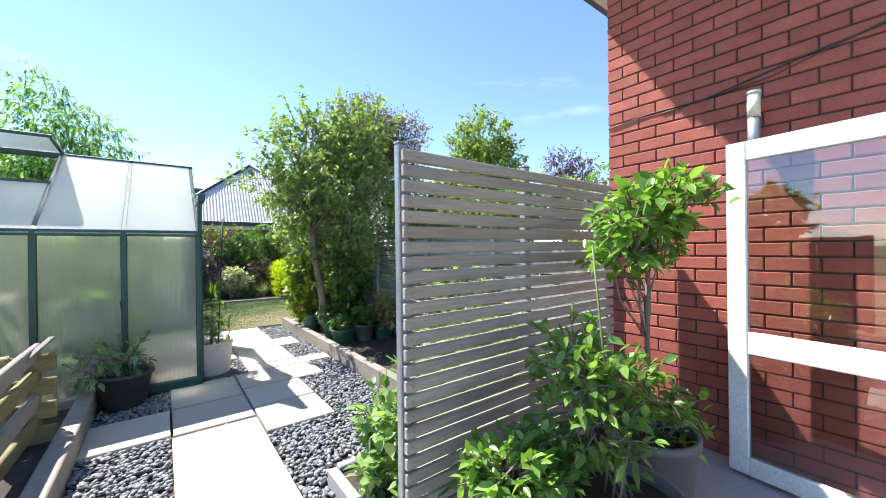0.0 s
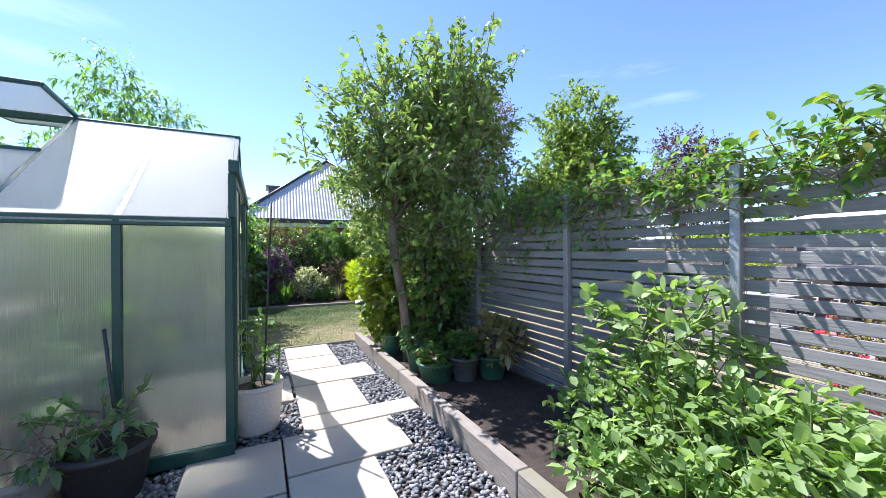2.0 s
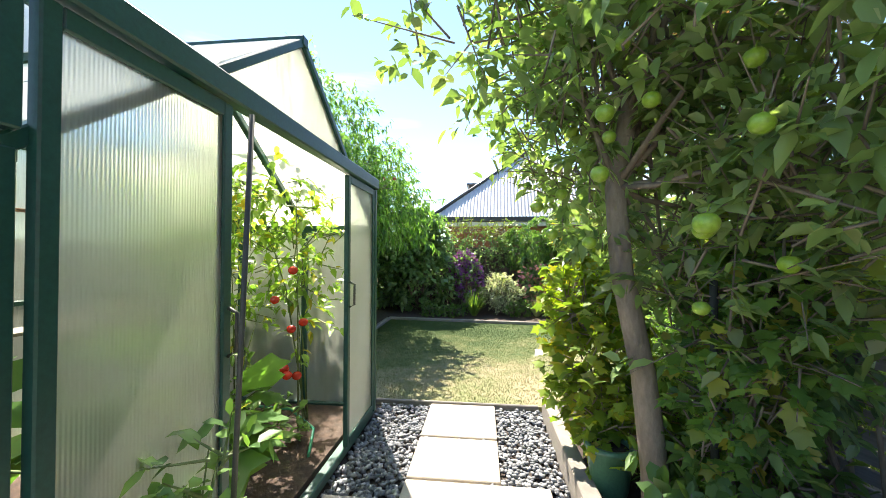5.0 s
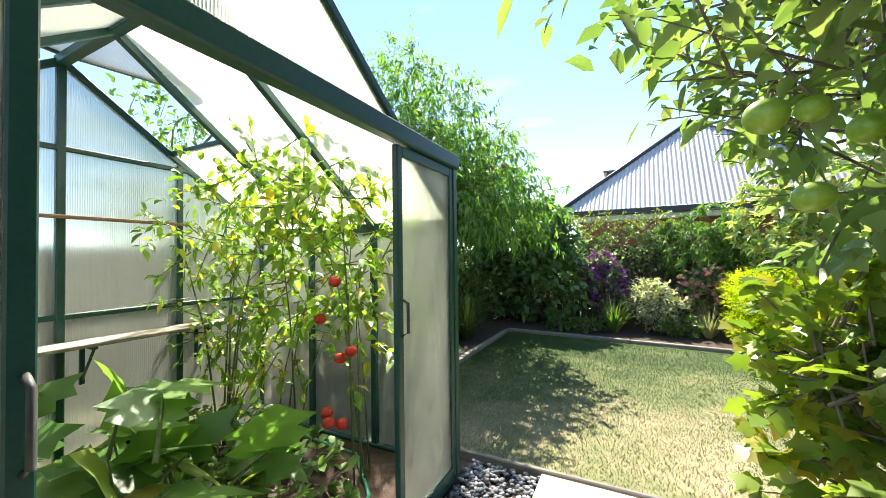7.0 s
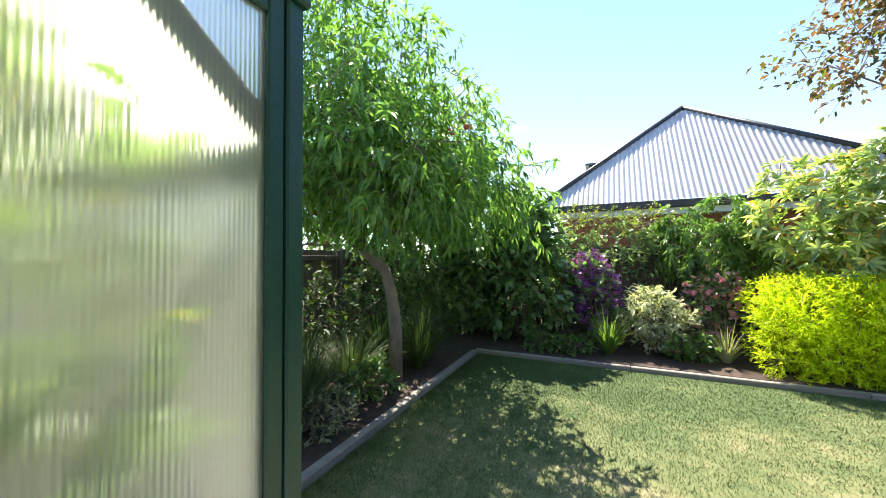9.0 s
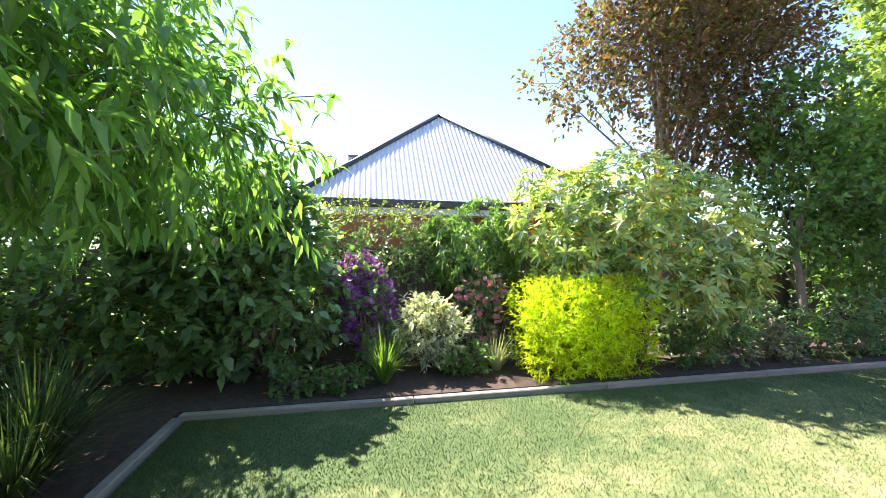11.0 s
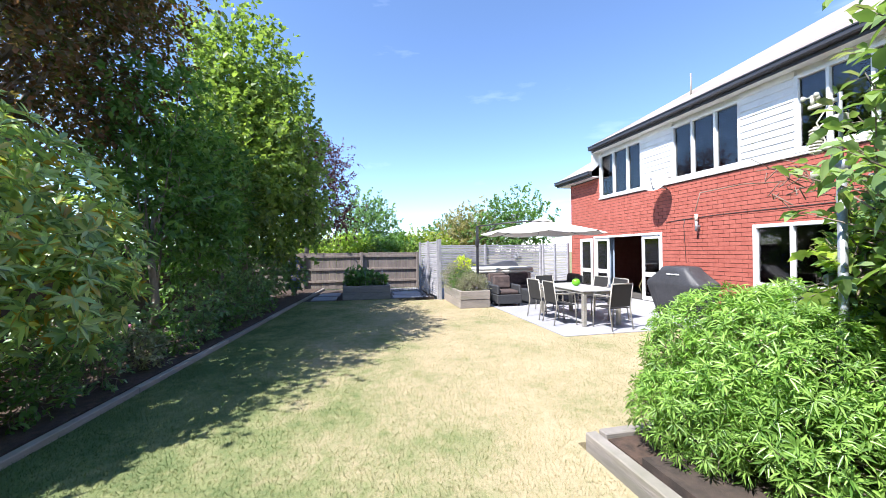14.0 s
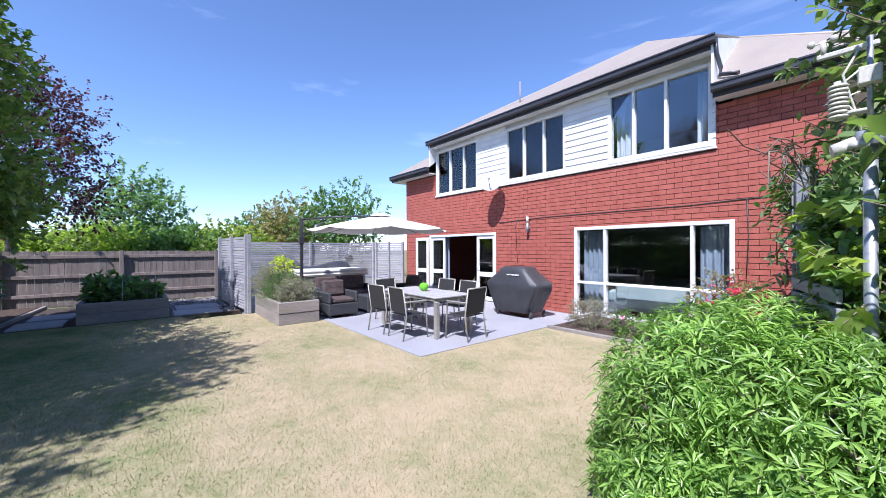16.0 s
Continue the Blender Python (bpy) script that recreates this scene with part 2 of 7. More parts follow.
def pebble_mat():
    m, nt, p, out = nodes_of("slate_pebbles")
    g = nt.nodes.new("ShaderNodeNewGeometry")
    tc = nt.nodes.new("ShaderNodeTexCoord")
    col = ramp(nt, g.outputs["Random Per Island"], [(0, (0.11, 0.115, 0.125)), (0.6, (0.22, 0.227, 0.24)), (1, (0.36, 0.36, 0.365))])
    f = noise_node(nt, tc.outputs["Object"], 70.0)
    col = mix(nt, 0.5, col, ramp(nt, f, [(0.3, (0.7, 0.7, 0.7)), (0.7, (1.2, 1.2, 1.2))]), "MULTIPLY")
    nt.links.new(col, p.inputs["Base Color"])
    p.inputs["Roughness"].default_value = 0.7
    return m


PEBBLE = pebble_mat()


# ---- mesh helpers ----
class Mesh:
    """Collects vertices and faces of one part."""

    def __init__(self):
        self.v, self.f, self.smooth = [], [], False

    def add(self, verts, faces, m=None):
        o = len(self.v)
        self.v += [tuple(m @ Vector(q)) for q in verts] if m is not None else [tuple(q) for q in verts]
        self.f += [tuple(i + o for i in q) for q in faces]
        return self

    def box(self, a, b, bevel=0.0, m=None):
        a, b = [min(p, q) for p, q in zip(a, b)], [max(p, q) for p, q in zip(a, b)]
        if bevel <= 0:
            v = [(x, y, z) for x in (a[0], b[0]) for y in (a[1], b[1]) for z in (a[2], b[2])]
            return self.add(v, [(0, 1, 3, 2), (4, 6, 7, 5), (0, 4, 5, 1), (2, 3, 7, 6), (0, 2, 6, 4), (1, 5, 7, 3)], m)
        bevel = min(bevel, min(q - p for p, q in zip(a, b)) * 0.45)
        v, idx = [], {}
        for s in [(i, j, k) for i in (0, 1) for j in (0, 1) for k in (0, 1)]:
            for ax in range(3):
                q = [(b[i] if s[i] else a[i]) if i == ax else (b[i] - bevel if s[i] else a[i] + bevel) for i in range(3)]
                idx[s, ax] = len(v)
                v.append(q)
        f = []
        for ax in range(3):
            o1, o2 = [i for i in range(3) if i != ax]
            for s in (0, 1):
                ring = []
                for p, q in ((0, 0), (1, 0), (1, 1), (0, 1)):
                    c = [0, 0, 0]
                    c[ax], c[o1], c[o2] = s, p, q
                    ring.append(idx[tuple(c), ax])
                f.append(ring)
            for p, q in ((0, 0), (1, 0), (1, 1), (0, 1)):
                c0, c1 = [0, 0, 0], [0, 0, 0]
                c0[ax], c1[ax] = 0, 1
                c0[o1] = c1[o1] = p
                c0[o2] = c1[o2] = q
                c0, c1 = tuple(c0), tuple(c1)
                f.append([idx[c0, o1], idx[c1, o1], idx[c1, o2], idx[c0, o2]])
        for s in [(i, j, k) for i in (0, 1) for j in (0, 1) for k in (0, 1)]:
            f.append([idx[s, 0], idx[s, 1], idx[s, 2]])
        c = Vector([(p + q) / 2 for p, q in zip(a, b)])
        out = []
        for q in f:
            p0, p1, p2 = (Vector(v[i]) for i in q[:3])
            n = (p1 - p0).cross(p2 - p0)
            mid = sum((Vector(v[i]) for i in q), Vector()) / len(q)
            out.append(q if n.dot(mid - c) > 0 else q[::-1])
        return self.add(v, out, m)

    def rod(self, pts, radii, n=8, cap=True):
        """A tapered round bar through points."""
        pts = [Vector(p) for p in pts]
        if not isinstance(radii, (list, tuple)):
            radii = [radii] * len(pts)
        v, f = [], []
        for i, p in enumerate(pts):
            d = (pts[min(i + 1, len(pts) - 1)] - pts[max(i - 1, 0)]).normalized()
            u = d.cross(Vector((0.3, 0.2, 1)) if abs(d.z) < 0.9 else Vector((1, 0.1, 0))).normalized()
            w = d.cross(u)
            for k in range(n):
                a = 2 * math.pi * k / n
                v.append(p + (u * math.cos(a) + w * math.sin(a)) * radii[i])
        for i in range(len(pts) - 1):
            for k in range(n):
                f.append((i * n + k, i * n + (k + 1) % n, (i + 1) * n + (k + 1) % n, (i + 1) * n + k))
        if cap:
            f.append(tuple(range(n))[::-1])
            f.append(tuple(range((len(pts) - 1) * n, len(pts) * n)))
        self.smooth = True
        return self.add(v, f)

    def lathe(self, profile, at, n=28, m=None):
        """Turns (radius, height) pairs round an upright axis."""
        v, f = [], []
        for r, z in profile:
            for k in range(n):
                a = 2 * math.pi * k / n
                v.append((at[0] + r * math.cos(a), at[1] + r * math.sin(a), at[2] + z))
        for i in range(len(profile) - 1):
            for k in range(n):
                f.append((i * n + k, i * n + (k + 1) % n, (i + 1) * n + (k + 1) % n, (i + 1) * n + k))
        self.smooth = True
        return self.add(v, f, m)

    def prism(self, outline, axis, lo, hi):
        """A flat outline pushed along an axis: the outline gives the other two."""
        o = [i for i in range(3) if i != axis]
        n, v = len(outline), []
        for s in (lo, hi):
            for p in outline:
                q = [0, 0, 0]
                q[axis], q[o[0]], q[o[1]] = s, p[0], p[1]
                v.append(q)
        f = [tuple(range(n))[::-1], tuple(range(n, 2 * n))] + [(i, (i + 1) % n, n + (i + 1) % n, n + i) for i in range(n)]
        return self.add(v, f)

    def data(self, name):
        me = bpy.data.meshes.new(name)
        me.from_pydata(self.v, [], self.f)
        bm = bmesh.new()
        bm.from_mesh(me)
        bmesh.ops.recalc_face_normals(bm, faces=bm.faces)
        for face in bm.faces:
            face.smooth = self.smooth and len(face.verts) <= 4
        bm.to_mesh(me)
        bm.free()
        return me


def thing(name, at, label, category, group="", kind=""):
    ob = new(name)
    ob.empty_display_size = 0.1
    ob.matrix_basis = pose(*at)
    return tagged(ob, label, category, group, kind)


def adopt(ob, parent):
    ob.parent = parent
    top = parent if parent.parent is None else parent.parent
    if parent.parent is None:
        ob.matrix_parent_inverse = parent.matrix_basis.inverted()
    return ob


def part(name, mesh, material, parent=None, label=""):
    """Links a mesh as one object, under a thing or a part."""
    me = mesh if isinstance(mesh, bpy.types.Mesh) else mesh.data(name)
    if not me.materials:
        me.materials.append(material)
    ob = new(name, me)
    if parent is not None:
        adopt(ob, parent)
    return tagged(ob, label)


def solo(name, mesh, material, label, category="", group="", kind=""):
    return tagged(part(name, mesh, material), label, category, group, kind)


def piece(name, me, m, parent):
    """One of many alike pieces on shared mesh data, at the pose m in the world."""
    ob = new(name, me)
    adopt(ob, parent)
    ob.matrix_basis = m
    return ob


# ---- plants ----
def wobble(d, seed):
    s = seed * 1.7
    return (np.sin(d[:, 0] * 5.1 + s) * np.sin(d[:, 1] * 4.3 + 2 * s) + np.sin(d[:, 2] * 6.7 + s * 3) * np.sin(d[:, 0] * 7.9 - s)) * 0.5


def in_blobs(blobs, n, rng, seed, core=0.35, rough=0.2):
    """Random places in a crown made of ellipsoids (x, y, z, rx, ry, rz), denser to the outside; also the way out."""
    b = np.array(blobs, float)
    w = (b[:, 3] * b[:, 4] * b[:, 5]) ** 0.67
    k = rng.choice(len(b), n, p=w / w.sum())
    d = rng.normal(size=(n, 3))
    d /= np.linalg.norm(d, axis=1)[:, None]
    r = (core + (1 - core) * rng.random(n) ** 0.55) * (1 + rough * wobble(d, seed + k))
    return b[k, :3] + d * b[k, 3:] * r[:, None], d


LOBES = ((0.0, 0.0), (-0.06, 0.36), (0.16, 0.66), (0.27, 0.42), (0.52, 0.74), (0.62, 0.36), (1.0, 0.0))


def leaf_mesh(name, at, way, length, width, rng, fold=0.25, up=0.5, droop=0.15, shape="", face=None):
    """Folded pointed or lobed leaves; the large crowns take a simpler outline."""
    n = len(at)
    way = way / np.linalg.norm(way, axis=1)[:, None]
    nor = rng.normal(size=(n, 3)) * (1 - up) + np.array([0, 0, 1.0]) * up * 1.6
    if face is not None:
        nor = face + rng.normal(size=(n, 3)) * 0.15
    side = np.cross(way, nor)
    side /= np.linalg.norm(side, axis=1)[:, None] + 1e-9
    nor = np.cross(side, way)
    L = (length * (0.65 + 0.7 * rng.random(n)))[:, None]
    W = L * width * 0.5
    if shape == "lobed":
        ring = LOBES + tuple((u, -q) for u, q in LOBES[-2:0:-1])
        pts = [at + way * L * 0.34 - nor * L * fold * 0.15]
        for u, q in ring:
            bend = np.array([0, 0, 1.0]) * L * droop * (max(u, 0) ** 2 + 0.6 * q * q)
            pts.append(at + way * L * u + side * W * q * 1.9 + nor * L * fold * 0.3 * abs(q) - bend)
        k = len(ring)
        t = np.array([[0, 1 + i, 1 + (i + 1) % k] for i in range(k)])
        return raw_mesh(name, np.stack(pts, 1).reshape(-1, 3), (np.arange(n)[:, None, None] * (k + 1) + t[None]).reshape(-1, 3))
    if n <= 8000 or shape == "full":
        p1, p2, rib = at + way * L * 0.26, at + way * L * 0.64, at + way * L * 0.46
        lift = nor * L * fold * 0.18
        v = np.stack([at, p1 + side * W * 0.86 + lift, p2 + side * W * 0.82 + lift * 0.8, at + way * L - np.array([0, 0, 1.0]) * L * droop,
                      p2 - side * W * 0.82 + lift * 0.8, p1 - side * W * 0.86 + lift, rib - nor * L * fold * 0.12], 1).reshape(-1, 3)
        t = np.array([[0, 6, 1], [1, 6, 2], [2, 6, 3], [3, 6, 4], [4, 6, 5], [5, 6, 0]])
        return raw_mesh(name, v, (np.arange(n)[:, None, None] * 7 + t[None]).reshape(-1, 3))
    mid = at + way * L * 0.48
    v = np.stack([at, mid + side * W + nor * L * fold * 0.18, mid - nor * L * fold * 0.12, mid - side * W + nor * L * fold * 0.18,
                  at + way * L - np.array([0, 0, 1.0]) * L * droop], 1).reshape(-1, 3)
    t = np.array([[0, 2, 1], [0, 3, 2], [1, 2, 4], [2, 3, 4]])
    f = (np.arange(n)[:, None, None] * 5 + t[None]).reshape(-1, 3)
    return raw_mesh(name, v, f)


def raw_mesh(name, v, f):
    me = bpy.data.meshes.new(name)
    k = f.shape[1]
    me.vertices.add(len(v)), me.loops.add(f.size), me.polygons.add(len(f))
    me.vertices.foreach_set("co", np.ascontiguousarray(v, dtype=np.float32).ravel())
    me.loops.foreach_set("vertex_index", np.ascontiguousarray(f, dtype=np.int32).ravel())
    me.polygons.foreach_set("loop_start", np.arange(0, f.size, k, dtype=np.int32))
    me.update(calc_edges=True)
    return me


def sprays(blobs, count, per, twig, rng, seed, core=0.35, rough=0.2, hang=0.0, spread=0.6, rise=0.25, whorl=False):
    """Leaf places on little twigs: twig roots and ways, leaf places and ways."""
    c, d = in_blobs(blobs, count, rng, seed, core, rough)
    w = d + rng.normal(size=d.shape) * 0.55 + np.array([0, 0, rise - hang])
    w /= np.linalg.norm(w, axis=1)[:, None]
    if whorl:
        # a rosette of leaves round the end of each twig
        u = np.cross(w, np.array([0.31, 0.17, 0.94]) + rng.normal(size=w.shape) * 0.1)
        u /= np.linalg.norm(u, axis=1)[:, None]
        q = np.cross(w, u)
        a = (np.arange(per) / per * 2 * np.pi)[None] + rng.random((count, 1)) * 6.28 + rng.normal(size=(count, per)) * 0.2
        ring = u[:, None] * np.cos(a)[..., None] + q[:, None] * np.sin(a)[..., None]
        tip = (c + w * twig)[:, None] - w[:, None] * (rng.random((count, per)) * twig * 0.35)[..., None]
        way = ring + w[:, None] * (0.1 + 0.55 * rng.random((count, per)))[..., None]
        return c, w, (tip + ring * 0.008).reshape(-1, 3), way.reshape(-1, 3)
    s = rng.random((count, per)) * twig
    at = (c[:, None] + w[:, None] * s[..., None] + rng.normal(size=(count, per, 3)) * twig * 0.05).reshape(-1, 3)
    way = (w[:, None] * 0.7 + rng.normal(size=(count, per, 3)) * spread - np.array([0, 0, hang])).reshape(-1, 3)
    return c, w, at, way


def flower_mesh(name, at, size, rng, petals=5):
    n = len(at)
    v, f = [], []
    a = np.linspace(0, 2 * np.pi, petals, endpoint=False)
    for i, p in enumerate(at):
        nrm = rng.normal(size=3) + np.array([0, 0, 0.9])
        nrm /= np.linalg.norm(nrm)
        u = np.cross(nrm, [0.2, 1, 0.1])
        u /= np.linalg.norm(u)
        w = np.cross(nrm, u)
        s = size * (0.7 + 0.6 * rng.random())
        o = len(v)
        v.append(p)
        for q in a:
            for da in (-0.5, 0.5):
                e = u * math.cos(q + da) + w * math.sin(q + da)
                v.append(p + e * s * 0.5 + nrm * s * 0.22)
        for k in range(petals):
            f.append((o, o + 1 + 2 * k, o + 2 + 2 * k))
    return raw_mesh(name, np.array(v), np.array(f))


SEED = [3]


def shrub(name, at, blobs, count, per, leaf, width, mat, label, category="shrub", twig=0.16, stems=7, stem_r=0.02, core=0.3, rough=0.2, hang=0.0, clear=None,
          flowers=None, up=0.62, stem_mat=None, trunk=None, limbs=0, droop=0.15, spread=0.6, group="", shape="", rise=0.25, twigs_n=260, whorl=False):
    """A bush or tree: stems or a trunk with limbs, and a crown of leaves on twigs. Blobs are relative to at."""
    SEED[0] += 1
    seed = SEED[0]
    rng = np.random.default_rng(seed)
    ob = thing(name, at, label, category, group)
    base = np.array(at, float)
    wb = [(base[0] + b[0], base[1] + b[1], base[2] + b[2], *b[3:]) for b in blobs]
    c, w, la, lw = sprays(wb, count, per, twig, rng, seed, core, rough, hang, spread, rise, whorl)
    face = np.repeat(w, per, axis=0) if whorl else None
    la[:, 2] = np.maximum(la[:, 2], base[2] + 0.02)
    if clear:
        # pruned back beside the path: nothing within this box
        inside = np.all((la > np.array(clear[0])) & (la < np.array(clear[1])), axis=1)
        la, lw, face = la[~inside], lw[~inside], None if face is None else face[~inside]
        c_in = np.all((c > np.array(clear[0]) - 0.1) & (c < np.array(clear[1]) + 0.1), axis=1)
        c, w = c[~c_in], w[~c_in]
    wood = Mesh()
    if trunk:
        pts = [tuple(base + np.array(p[:3])) for p in trunk]
        wood.rod(pts, [p[3] for p in trunk], 12)
        forks = [np.array(p) for p in pts[-3:]] if len(pts) > 4 else [np.array(p) for p in pts[1:]]
        r0 = trunk[-1][3]
        for i in range(limbs):
            q = c[rng.integers(len(c))]
            o = forks[rng.integers(len(forks))]
            k = (o * 0.5 + q * 0.5) + np.array([0, 0, 0.12]) * np.linalg.norm(q - o) + rng.normal(size=3) * 0.05
            wood.rod([o, (o + k) / 2 + rng.normal(size=3) * 0.03, k, q], [r0 * 0.62, r0 * 0.5, r0 * 0.34, r0 * 0.12], 7)
    else:
        for i in range(stems):
            q = c[rng.integers(len(c))]
            o = base + np.array([rng.normal() * 0.05, rng.normal() * 0.05, 0.0])
            k = o * 0.45 + q * 0.55
            k[:2] = o[:2] * 0.62 + q[:2] * 0.38
            wood.rod([o, k, q], [stem_r, stem_r * 0.75, stem_r * 0.35], 6)
    few = rng.choice(len(c), min(len(c), twigs_n), replace=False)
    twigs = Mesh()
    for i in few:
        twigs.rod([c[i] - w[i] * twig * 0.5, c[i] + w[i] * twig], [0.004 + leaf * 0.03, 0.002], 4, cap=False)
    tagged(part("trunk" if trunk else "stem", wood, stem_mat or BARK, ob), kind="stuff")
    tagged(part("twig", twigs, stem_mat or BARK, ob), kind="stuff")
    crown = leaf_mesh("crown", la, lw, leaf, width, rng, up=up, droop=droop, shape=shape, face=face)
    part("crown", crown, mat, ob)
    if flowers:
        fm, n, size, fname = flowers
        p, d = in_blobs(wb, n, rng, seed + 50, 0.88, rough)
        p = p[p[:, 2] > base[2] + 0.06]
        tagged(part(fname, flower_mesh(fname, p, size, rng), fm, ob), kind="stuff")
    return ob


def tuft(name, at, n, length, width, mat, label, category="grass plant", arch=0.6, group=""):
    """A clump of arching strap leaves."""
    SEED[0] += 1
    rng = np.random.default_rng(SEED[0])
    a = rng.random(n) * 2 * np.pi
    L = length * (0.6 + 0.5 * rng.random(n))
    lean = 0.15 + 0.75 * rng.random(n)
    base = np.array(at) + np.stack([np.cos(a) * 0.05, np.sin(a) * 0.05, np.zeros(n)], 1)
    out = np.stack([np.cos(a), np.sin(a), np.zeros(n)], 1)
    side = np.stack([-np.sin(a), np.cos(a), np.zeros(n)], 1)
    rows = []
    for s in (0, 0.35, 0.7, 1.0):
        p = base + out * (L * lean * s * (0.5 + 0.5 * s))[:, None] + np.array([0, 0, 1.0]) * (L * (s - arch * lean * s * s))[:, None]
        hw = width * (1 - s * 0.92) * 0.5
        rows += [p - side * hw, p + side * hw]
    v = np.stack(rows, 1).reshape(-1, 3)
    v[:, 2] = np.maximum(v[:, 2], at[2] + 0.01)
    q = np.array([[0, 1, 3, 2], [2, 3, 5, 4], [4, 5, 7, 6]])
    f = (np.arange(n)[:, None, None] * 8 + q[None]).reshape(-1, 4)
    ob = thing(name, at, label, category, group)
    part("leaves", raw_mesh("leaves", v, f), mat, ob)
    return ob


# ---- ground, lawn, paths ----
def sheet(name, outline, z0, z1, mat, label, category=""):
    m = Mesh()
    m.prism(outline, 2, z0, z1)
    return solo(name, m, mat, label, category, kind="structure")


KERB_Y0, KERB_S = 13.16, -0.078


def kerb_y(x):
    return KERB_Y0 + KERB_S * x


m = Mesh()
m.add([(-400, -400, -0.16), (400, -400, -0.16), (400, 400, -0.16), (-400, 400, -0.16)], [(0, 1, 2, 3)])
solo("ground", m, EARTH, "rough dry grass ground reaching far off", "ground", kind="structure")
sheet("lawn", [(-0.36, 8.42), (4.36, 8.42), (4.36, 3.4), (7.7, 3.4), (7.7, 6.55), (13.5, 6.55), (13.5, 8.9), (14.1, 9.0), (14.1, kerb_y(14.1)), (-0.36, kerb_y(-0.36))], -0.15, 0.0, LAWN,
      "mown summer lawn, green and straw-dry patches", "lawn")
sheet("gravel_base", [(-0.2, -3.0), (2.42, -3.0), (2.42, 8.36), (-0.2, 8.36)], -0.15, -0.035, SOIL, "dark ground under the pebbles", "ground")
sheet("side_concrete", [(2.43, -6), (3.73, -6), (3.73, 1.42), (1.5, 1.42), (1.5, 0.75), (2.43, 0.75)], -0.15, 0.03, PATIO, "grey concrete by the house wall", "pavement")
sheet("patio", [(7.71, 1.69), (17.2, 1.69), (17.2, 7.6), (13.51, 7.6), (13.51, 6.54), (7.71, 6.54)], -0.15, 0.008, PATIO, "smooth grey concrete patio", "patio")
sheet("border_soil", [(2.52, 1.66), (3.9, 1.66), (3.9, 8.2), (2.52, 8.2)], -0.15, 0.1, SOIL, "dark soil of the fence border", "soil")
sheet("hedge_bed_soil", [(3.91, 1.7), (4.27, 1.7), (4.27, 8.2), (3.91, 8.2)], -0.15, 0.05, MULCH, "bark mulch of the hedge bed", "soil")
sheet("back_border_soil", [(-3.4, 8.4), (-0.46, 8.4), (-0.46, kerb_y(-0.4) + 0.1), (18.0, kerb_y(18) + 0.1), (18.0, 15.6), (-3.4, 15.6)], -0.15, 0.05, MULCH, "bark mulch of the back border", "soil")
sheet("window_bed_soil", [(4.4, 1.69), (7.62, 1.69), (7.62, 3.38), (4.4, 3.38)], -0.15, 0.04, MULCH, "mulched bed under the window", "soil")
sheet("far_gravel", [(14.2, 7.7), (17.9, 7.7), (17.9, kerb_y(17)), (14.2, kerb_y(14.2))], -0.15, -0.01, SOIL, "ground behind the raised bed", "ground")

path = thing("paved_path", (1.5, 5, 0), "cream concrete paving slabs laid in a stepped path", "path", kind="structure")
SLABS = [(0.42, -3.0, 1.09, -1.3), (0.42, -1.28, 1.09, 0.4), (0.42, 0.42, 1.09, 2.1), (0.42, 2.12, 1.09, 3.80), (-0.18, 3.86, 0.42, 4.5), (0.43, 3.84, 1.09, 4.5), (1.10, 3.42, 1.73, 4.04), (1.10, 4.06, 1.73, 4.66),
         (0.43, 4.52, 1.09, 5.26), (1.10, 4.68, 2.06, 5.28), (1.10, 5.30, 1.42, 5.62), (1.28, 5.30, 2.38, 5.60), (1.28, 5.62, 1.95, 6.47), (1.28, 6.49, 2.28, 7.06), (0.78, 6.10, 1.26, 6.84), (1.28, 7.08, 1.95, 7.66), (1.28, 7.68, 1.95, 8.36)]
SLABS = [s for s in SLABS if s[3] - s[1] > 0.4 or s[0] > 1.2]
for x0, y0, x1, y1 in SLABS:
    m = Mesh()
    m.box((x0 + 0.004, y0 + 0.004, -0.06), (x1 - 0.004, y1 - 0.004, 0.012), 0.006)
    part("paver", m, PAVER, path)

# pebbles
rng = np.random.default_rng(11)
ico = bmesh.new()
bmesh.ops.create_icosphere(ico, subdivisions=1, radius=1)
iv = np.array([v.co[:] for v in ico.verts])
jf = np.array([[v.index for v in f.verts] for f in ico.faces])
ico.free()


